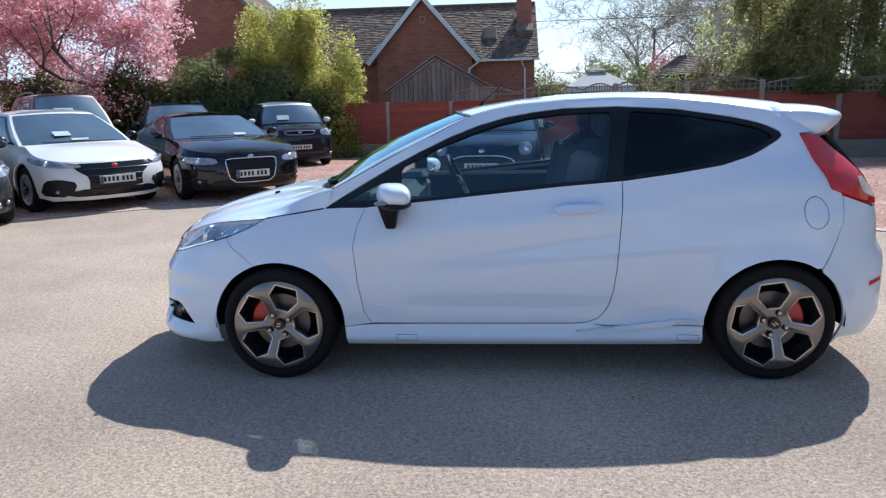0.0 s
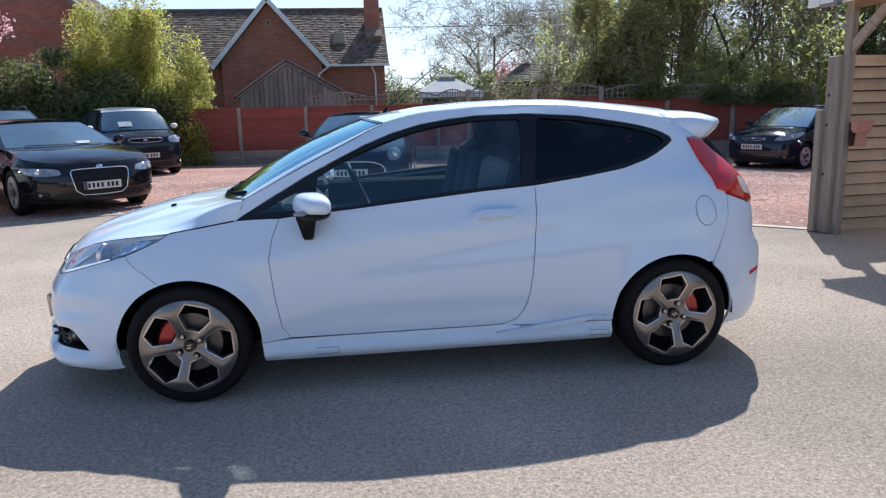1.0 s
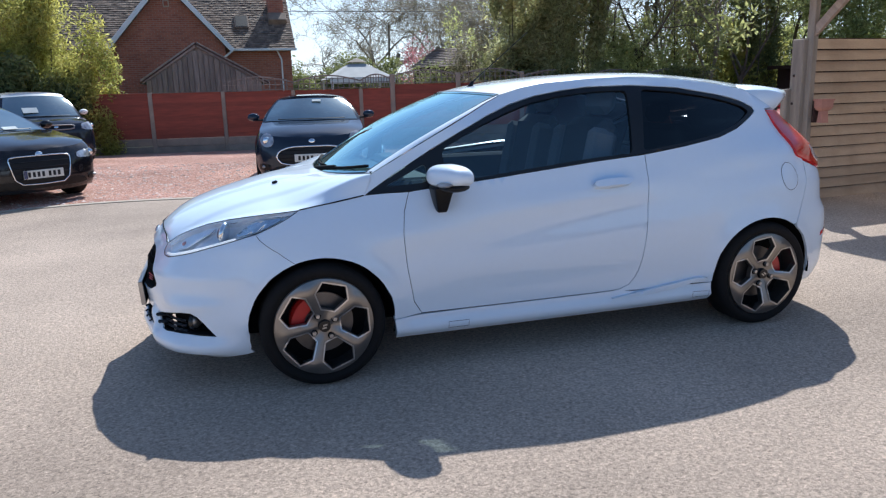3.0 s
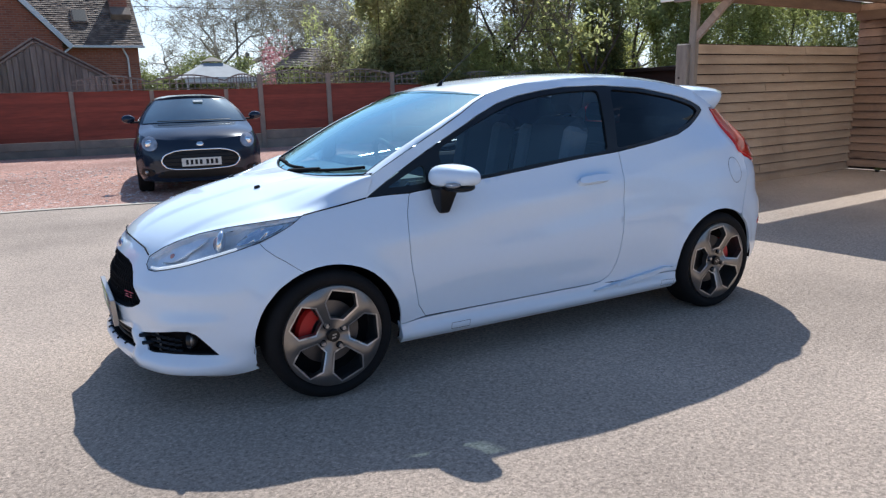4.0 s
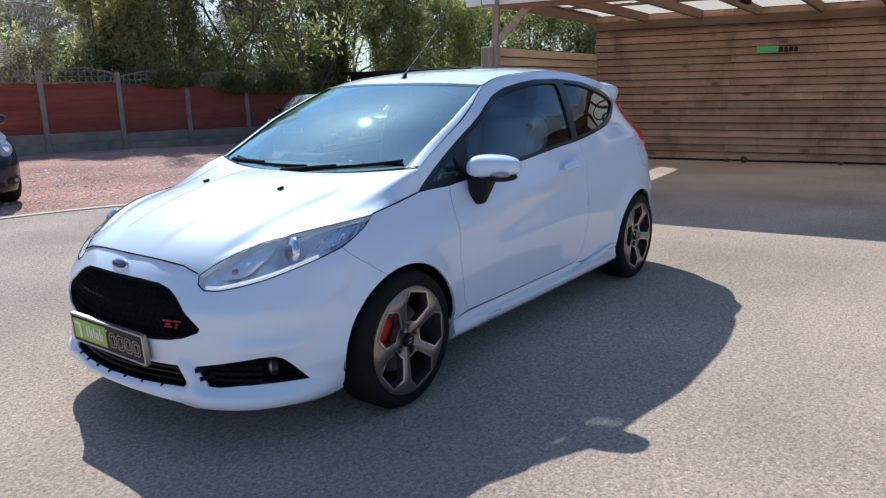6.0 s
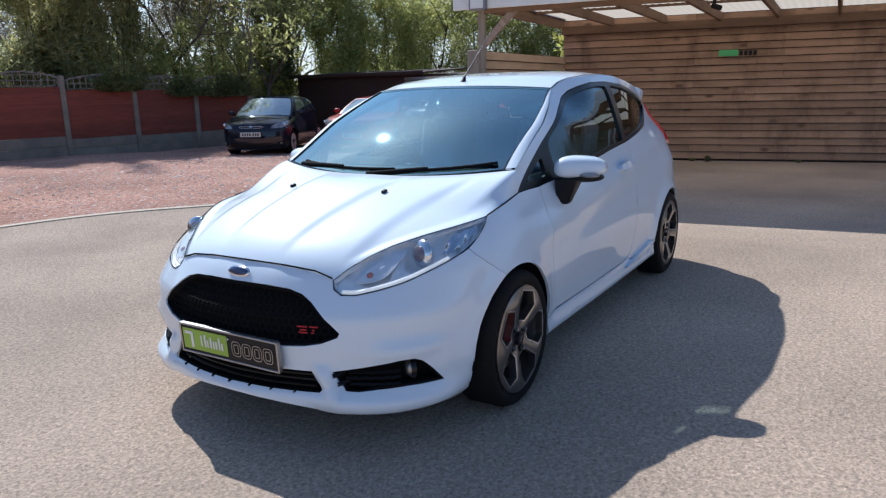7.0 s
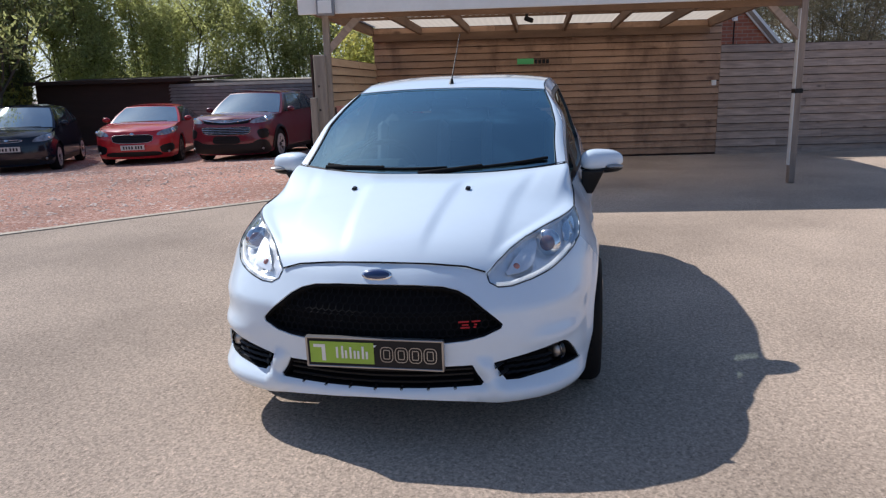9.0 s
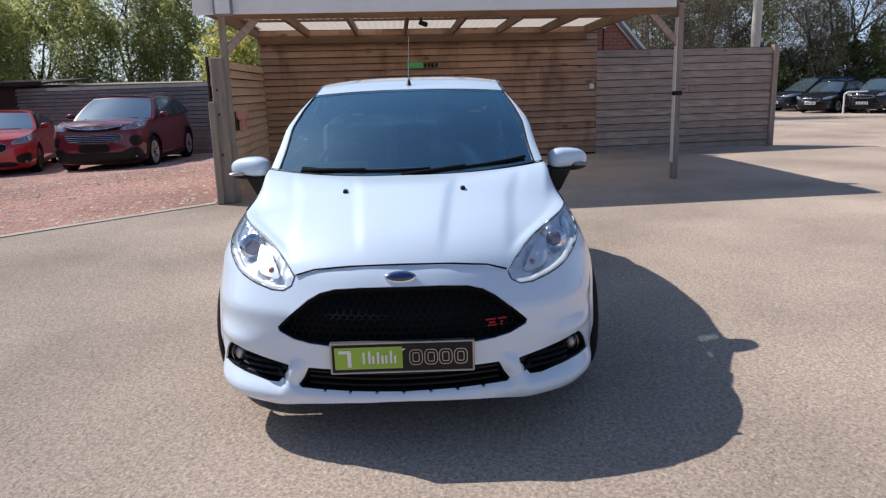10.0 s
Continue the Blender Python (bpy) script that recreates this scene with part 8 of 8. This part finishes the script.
        child("price_card", box_mesh("price_card", 0.006, cw_, ch_, PAPER), ws, pose(q[0] - 0.03, q[1], q[2] + 0.012, 0, ang, 0), "pale price card behind the windscreen")
    # wipers and sills
    yv = np.linspace(-0.6 * w, 0.6 * w, 7)
    vv, ff = bent_tube([(ca - 0.02 + 0.2 * (p / w) ** 2, p, belt[0] + 0.03) for p in yv], [0.007] * 7, 5)
    child("wiper", mesh_of("wiper", vv, ff, BLACK_TRIM), car)
    tm = trim or BLACK_TRIM
    chart_patch("sill", [C.sx(-base / 2 + wheel + 0.08, 0.30), C.sx(base / 2 - wheel - 0.08, 0.30), C.sx(base / 2 - wheel - 0.08, 0.19), C.sx(-base / 2 + wheel + 0.08, 0.19)], tm, 0.008, 0.03, rounds=0)
    if arch_trim:
        for x in wx:
            o = arc(x, wheel, wheel + 0.11, wheel + 0.105, -5, 185) + arc(x, wheel, wheel + 0.055, wheel + 0.05, 185, -5)
            chart_patch("arch_trim", [C.sx(px, pz) for px, pz in o], BLACK_TRIM, 0.010, 0.02, rounds=0)
    # lamps
    lamp = lamp or [(0.56, nose_z - 0.10), (0.60, nose_z - 0.02), (0.80, nose_z + 0.05), (0.93, nose_z + 0.10), (0.95, nose_z + 0.03), (0.86, nose_z - 0.08)]
    lp = [Y(y, z) for y, z in lamp]
    for hl in chart_patch("headlight", lp, LAMP_PARKED, 0.010, 0.04, lb="clear headlight"):
        side = 1 if hl.data.vertices[0].co.y < 0 else -1
        c = np.mean(np.array(lp), 0)
        pc = C.shell(np.array([c[0] * side]), np.array([c[1]]), np.array([0.006]))[0]
        bm = bmesh.new()
        bmesh.ops.create_uvsphere(bm, u_segments=16, v_segments=8, radius=0.045 if extra != "mini" else 0.055)
        bmesh.ops.scale(bm, vec=(0.45, 1, 1), verts=bm.verts)
        part("lens", bm, CHROME, hl, "", True, pose(pc[0], pc[1], pc[2], 0, 0, -20 * side))
    if black_low:
        chart_patch("lower_cladding", both([Y(0.0, 0.43), Y(0.55, 0.43), Y(0.74, 0.53), Y(0.90, 0.51), Y(0.93, 0.24), Y(0.5, 0.21), Y(0.0, 0.21)]), BLACK_TRIM, 0.007, 0.02, sides=(1,), lb="black plastic lower cladding")
    # grille and intake
    for gi in (grille or [([(0.0, nose_z - 0.06), (0.50, nose_z - 0.07), (0.46, nose_z - 0.17), (0.0, nose_z - 0.19)], BLACK_TRIM, 0.006, CHROME, 0.014)]):
        pts, mt, lift, rim_m, rim_w = gi
        loop = both([Y(y, z) for y, z in pts])
        gr = chart_patch("grille", loop, mt, lift, 0.02, sides=(1,), lb="dark grille")[0]
        lo = outline(loop, 0.04, 1)
        zs = [p[1] for p in loop]
        for k in range(1, 5):
            z = min(zs) + (max(zs) - min(zs)) * k / 5
            xs_ = np.array([s for s in np.linspace(-0.9, 0.9, 61) if inside(lo, np.array([(s, z)]))[0]])
            if len(xs_) > 3:
                a3 = C.shell(xs_, 0 * xs_ + z, 0 * xs_ + lift + 0.004)
                vv, ff = branch_tubes([(p, q, 0.006, 0.006) for p, q in zip(a3[:-1], a3[1:])], 4)
                child("grille_bar", mesh_of("grille_bar", vv, ff, mt if rim_m is None else (rim_m if extra == "chrome_bars" else BLACK_GLOSS)), gr)
        if rim_m:
            a3 = C.shell(lo[:, 0], lo[:, 1], np.full(len(lo), lift + 0.006))
            vv, ff = branch_tubes([(p, q, rim_w, rim_w) for p, q in zip(a3, np.roll(a3, -1, 0))], 6)
            child("grille_surround", mesh_of("grille_surround", vv, ff, rim_m, True), gr, None, "bright grille surround")
    low_pts = both([Y(0.0, 0.34), Y(0.62, 0.34), Y(0.70, 0.24), Y(0.0, 0.23)])
    chart_patch("lower_intake", low_pts, BLACK_TRIM, 0.004, 0.01, sides=(1,))
    for fl_ in chart_patch("fog_recess", [Y(a, b) for a, b in (vents or ((0.70, 0.36), (0.90, 0.38), (0.92, 0.28), (0.72, 0.27)))], BLACK_TRIM, 0.004, 0.02):
        side = 1 if fl_.data.vertices[0].co.y < 0 else -1
        c = Y(0.82, 0.325)
        pc = C.shell(np.array([c[0] * side]), np.array([c[1]]), np.array([0.012]))[0]
        bm = bmesh.new()
        bmesh.ops.create_uvsphere(bm, u_segments=12, v_segments=6, radius=0.028)
        part("fog_lamp", bm, STEEL, fl_, "", True, pose(*pc))
    bm = bmesh.new()
    bmesh.ops.create_uvsphere(bm, u_segments=16, v_segments=6, radius=1)
    bmesh.ops.scale(bm, vec=(0.010, 0.05, 0.032), verts=bm.verts)
    pb = C.at(np.array([0.0]), np.array([nose_z - 0.05]))[0]
    part("badge", bm, badge_m or CHROME, car, "small red badge" if badge_m else "chrome badge", True, pose(pb[0] - 0.006, 0, pb[2], 0, 15, 0))
    if plate:
        px = C.at(np.array([0.0]), np.array([plate_z]))[0][0]
        pl = child("number_plate", box_mesh("number_plate", 0.012, 0.52, 0.111, PLATE_YELLOWISH, 0.003), car, pose(px - 0.022, 0, plate_z), "white number plate")
        if band:
            child("blue_band", box_mesh("blue_band", 0.004, 0.045, 0.105, BLUE), pl, pose(-0.006, 0.236, 0), "blue band")
        for k in range(7):
            yy = 0.19 - 0.06 * k - (0.025 if k > 3 else 0)
            child("letter_bar", box_mesh("letter_bar", 0.004, 0.035, 0.066, PLATE_BLACK), pl, pose(-0.006, yy, 0))
    # mirrors
    for sd in (-1, 1):
        q = np.array(cabin(1.06 if sd > 0 else 3.94, 0.12))
        bm = bmesh.new()
        bmesh.ops.create_uvsphere(bm, u_segments=16, v_segments=10, radius=1)
        bmesh.ops.scale(bm, vec=(0.06, 0.095, 0.062), verts=bm.verts)
        mr_ = part("door_mirror", bm, (WHITE_PAINT if extra == "white_mirrors" else tm if extra == "dark_mirrors" else paint), car, "", True, pose(q[0] + 0.02, q[1] + sd * 0.16, q[2] + 0.04))
        child("mirror_arm", box_mesh("mirror_arm", 0.05, 0.14, 0.03, BLACK_TRIM, 0.01), mr_, pose(0.02, -sd * 0.09, -0.05))
    if rails:
        for sd in (-1, 1):
            pr = [(p[0], sd * abs(p[1]) * 0.93, p[2] + 0.075) for p in rl[1:-1]]
            pr = [(pr[0][0], pr[0][1], pr[0][2] - 0.06)] + pr + [(pr[-1][0], pr[-1][1], pr[-1][2] - 0.06)]
            vv, ff = branch_tubes([(p, q, 0.016, 0.016) for p, q in zip(pr, pr[1:])], 6)
            child("roof_rail", mesh_of("roof_rail", vv, ff, GREY_METAL, True), car, None, "grey roof rail")
    # wheels, liners, floor
    rr2 = wheel * 0.70
    for x in wx:
        for sd in (-1, 1):
            m = pose(x, sd * (w - 0.115), wheel, 0, 0, 0 if sd < 0 else 180) @ pose(0, 0, 0, 0, random.uniform(0, 70), 0)
            wheel_parts(car, m, wheel, rr2, 0.2, rim_face or SILVER_RIM, 5, [(r * rr2, d) for r, d in WHEEL_HOLES], None, rim or ALLOY_DARK, 5)
    child("floor_pan", box_mesh("floor_pan", L - 0.5, W - 0.5, 0.35, BLACK_GAP, 0.05), car, pose((x0 + x1) / 2, 0, 0.42))
    child("floor_pan", box_mesh("floor_pan", base - 2 * wheel - 0.15, W - 0.12, 0.25, BLACK_GAP, 0.02), car, pose(0, 0, 0.33))
    return car


P_WHITE = body_paint("paint_white", (0.68, 0.68, 0.66))
P_BLACK = body_paint("paint_black", (0.010, 0.010, 0.012))
P_NAVY = body_paint("paint_navy", (0.010, 0.014, 0.024))
P_MINI = body_paint("paint_slate", (0.012, 0.020, 0.036))
P_BRONZE = body_paint("paint_bronze", (0.11, 0.06, 0.045), metal=0.2)
P_RED = body_paint("paint_red", (0.43, 0.016, 0.021))
P_MAROON = body_paint("paint_maroon", (0.125, 0.008, 0.019))
P_GREY = body_paint("paint_grey", (0.05, 0.052, 0.056), metal=0.3)

parked_car("parked_hatchback", "white hatchback with black nose trim and a price card", (-5.50, 9.98), 53, P_WHITE, 4.39, 1.87, 1.46, 2.6, 0.92, 0.33, 0.70, (1.05, 0.95), (1.95, 3.3), (0.95, 1.08), 1.05,
           grille=[([(0.0, 0.69), (0.62, 0.70), (0.55, 0.60), (0.40, 0.50), (0.42, 0.26), (0.0, 0.25)], BLACK_GLOSS, 0.005, None, 0)], plate_z=0.46, cards=((0.0, 0.12, 0.25, 0.05), (0.25, 0.3, 0.24, 0.13)), trim=BLACK_GLOSS, extra="dark_mirrors", badge_m=RED_PAINT, band=True, vents=((0.56, 0.44), (0.80, 0.50), (0.93, 0.48), (0.95, 0.28), (0.66, 0.24)),
           lamp=[(0.48, 0.64), (0.50, 0.685), (0.80, 0.745), (0.96, 0.80), (0.97, 0.74), (0.85, 0.655)])
parked_car("parked_coupe", "glossy black coupe with a large chrome-edged grille", (-3.80, 10.88), 38, P_BLACK, 4.63, 1.88, 1.35, 2.75, 0.88, 0.335, 0.73, (1.28, 0.955), (2.25, 3.4), (0.94, 1.0), 0.98,
           grille=[([(0.0, 0.655), (0.40, 0.65), (0.43, 0.60), (0.36, 0.30), (0.0, 0.29)], BLACK_TRIM, 0.006, CHROME, 0.010)], plate_z=0.42, band=True, cards=((-0.35, 0.12, 0.2, 0.09),),
           lamp=[(0.54, 0.585), (0.56, 0.665), (0.80, 0.69), (0.96, 0.70), (0.95, 0.62), (0.80, 0.58)])
parked_car("parked_crossover", "black boxy crossover with a white roof", (-4.78, 17.3), 28, P_NAVY, 4.14, 1.80, 1.60, 2.57, 0.82, 0.33, 0.90, (0.72, 1.06), (1.25, 3.6), (1.05, 1.12), 1.1,
           grille=[([(0.0, 0.89), (0.42, 0.88), (0.38, 0.80), (0.0, 0.79)], BLACK_TRIM, 0.006, STEEL, 0.012), ([(0.0, 0.66), (0.6, 0.62), (0.66, 0.38), (0.0, 0.36)], BLACK_TRIM, 0.004, None, 0)],
           plate_z=0.50, roof_paint=P_WHITE, extra="white_mirrors", square=0.7, screen_top=0.89, cards=((0.3, 0.3, 0.3, 0.15),), lamp=[(0.58, 0.78), (0.56, 0.90), (0.80, 0.93), (0.95, 0.94), (0.96, 0.84), (0.85, 0.76)])
parked_car("parked_people_carrier", "bronze brown people carrier with roof rails", (-8.75, 14.9), 45, P_BRONZE, 4.3, 1.85, 1.86, 2.7, 0.8, 0.32, 0.86, (0.80, 1.08), (1.5, 3.8), (1.06, 1.12), 1.1, rails=True, cards=((0.2, 0.5, 0.4, 0.2),), square=0.5)
parked_car("parked_estate", "black estate car with silver roof rails beside the hedge", (-6.85, 15.6), 30, P_BLACK, 4.6, 1.85, 1.60, 2.7, 0.9, 0.34, 0.85, (1.0, 1.04), (1.9, 4.0), (1.02, 1.1), 1.08, rails=True)
parked_car("parked_hatchback", "dark grey hatchback with a chrome-lined front bumper", (-6.50, 7.85), 46, P_GREY, 3.97, 1.70, 1.45, 2.47, 0.82, 0.31, 0.72, (0.95, 0.94), (1.7, 3.3), (0.93, 1.0), 0.98,
           grille=[([(0.0, 0.70), (0.56, 0.70), (0.54, 0.62), (0.0, 0.61)], BLACK_GLOSS, 0.006, CHROME, 0.008), ([(0.0, 0.34), (0.7, 0.34), (0.72, 0.26), (0.0, 0.25)], BLACK_TRIM, 0.008, CHROME, 0.010)], plate_z=0.46)
parked_car("parked_small_hatchback", "dark slate hatchback with round headlights and an oval chrome grille", (-0.25, 10.85), -8, P_MINI, 3.82, 1.73, 1.34, 2.495, 0.75, 0.31, 0.74, (0.95, 0.95), (1.50, 3.2), (0.95, 1.02), 1.0,
           grille=[([(0.0, 0.615), (0.36, 0.61), (0.55, 0.55), (0.60, 0.46), (0.50, 0.36), (0.0, 0.345)], BLACK_TRIM, 0.006, CHROME, 0.014)], plate_z=0.45, roof_w=0.63, extra="mini", cards=((-0.15, 0.82, 0.14, 0.05),),
           lamp=[(0.745 + 0.115 * math.cos(a), 0.705 + 0.095 * math.sin(a)) for a in np.linspace(0, 2 * math.pi, 14, endpoint=False)])
parked_car("parked_hatchback", "black hatchback with bright headlights on the gravel", (9.0, 15.5), -64, P_NAVY, 3.94, 1.71, 1.46, 2.53, 0.80, 0.31, 0.78, (0.85, 0.98), (1.6, 3.3), (0.96, 1.05), 1.03,
           grille=[([(0.0, 0.74), (0.36, 0.74), (0.32, 0.70), (0.0, 0.69)], BLACK_TRIM, 0.006, CHROME, 0.006)], plate_z=0.55, screen_m=SCREEN_GLARE)
parked_car("parked_saloon", "bright red saloon coupe with a wide grille", (10.60, 13.60), -71, P_RED, 4.64, 1.84, 1.38, 2.7, 0.92, 0.325, 0.79, (1.22, 0.985), (2.05, 3.4), (0.96, 1.0), 0.98,
           grille=[([(0.0, 0.725), (0.50, 0.715), (0.46, 0.55), (0.0, 0.53)], BLACK_TRIM, 0.006, STEEL, 0.006)], plate_z=0.44, rim_face=ALLOY_DARK, vents=((0.62, 0.46), (0.90, 0.53), (0.94, 0.40), (0.86, 0.30), (0.66, 0.30)), screen_m=SCREEN_GLARE)
parked_car("parked_suv", "maroon sport utility car with chrome grille bars and roof rails", (10.75, 11.35), -87, P_MAROON, 4.5, 1.98, 1.60, 2.68, 0.88, 0.36, 0.98, (1.10, 1.12), (1.85, 3.9), (1.08, 1.14), 1.1,
           grille=[([(0.0, 0.955), (0.56, 0.965), (0.52, 0.88), (0.0, 0.86)], BLACK_TRIM, 0.004, None, 0), ([(0.0, 0.925), (0.12, 0.925), (0.36, 0.945), (0.58, 0.985), (0.60, 0.97), (0.37, 0.922), (0.12, 0.900), (0.0, 0.898)], CHROME, 0.016, None, 0), ([(0.0, 0.80), (0.60, 0.82), (0.54, 0.64), (0.0, 0.63)], BLACK_TRIM, 0.006, CHROME, 0.002), ([(0.0, 0.61), (0.30, 0.61), (0.34, 0.44), (0.0, 0.43)], BLACK_TRIM, 0.010, None, 0)],
           rails=True, plate=False, extra="chrome_bars", square=0.6, black_low=True, screen_m=SCREEN_GLARE, vents=((0.70, 0.74), (0.90, 0.78), (0.93, 0.58), (0.76, 0.54)), arch_trim=True)
# far side of the car park
parked_car("parked_hatchback", "red hatchback parked far across the yard", (36.0, -13.4), -113, P_RED, 4.1, 1.75, 1.48)
parked_car("parked_people_carrier", "dark blue people carrier parked far across the yard", (32.4, -13.2), -166, P_NAVY, 4.7, 1.83, 1.66, 2.8, 0.9, 0.34, 0.8, (0.9, 1.0), (2.0, 4.2), rim_face=ALLOY_DARK)
parked_car("parked_hatchback", "black hatchback with a red lower lip far across the yard", (29.3, -13.4), -146, P_BLACK, 4.3, 1.79, 1.46, trim=P_RED)
parked_car("parked_suv", "black sport utility car far across the yard", (27.8, -14.95), -146, P_BLACK, 4.3, 1.85, 1.55, 2.6, 0.9, 0.35, 0.85, (1.0, 1.03), (1.75, 3.8))
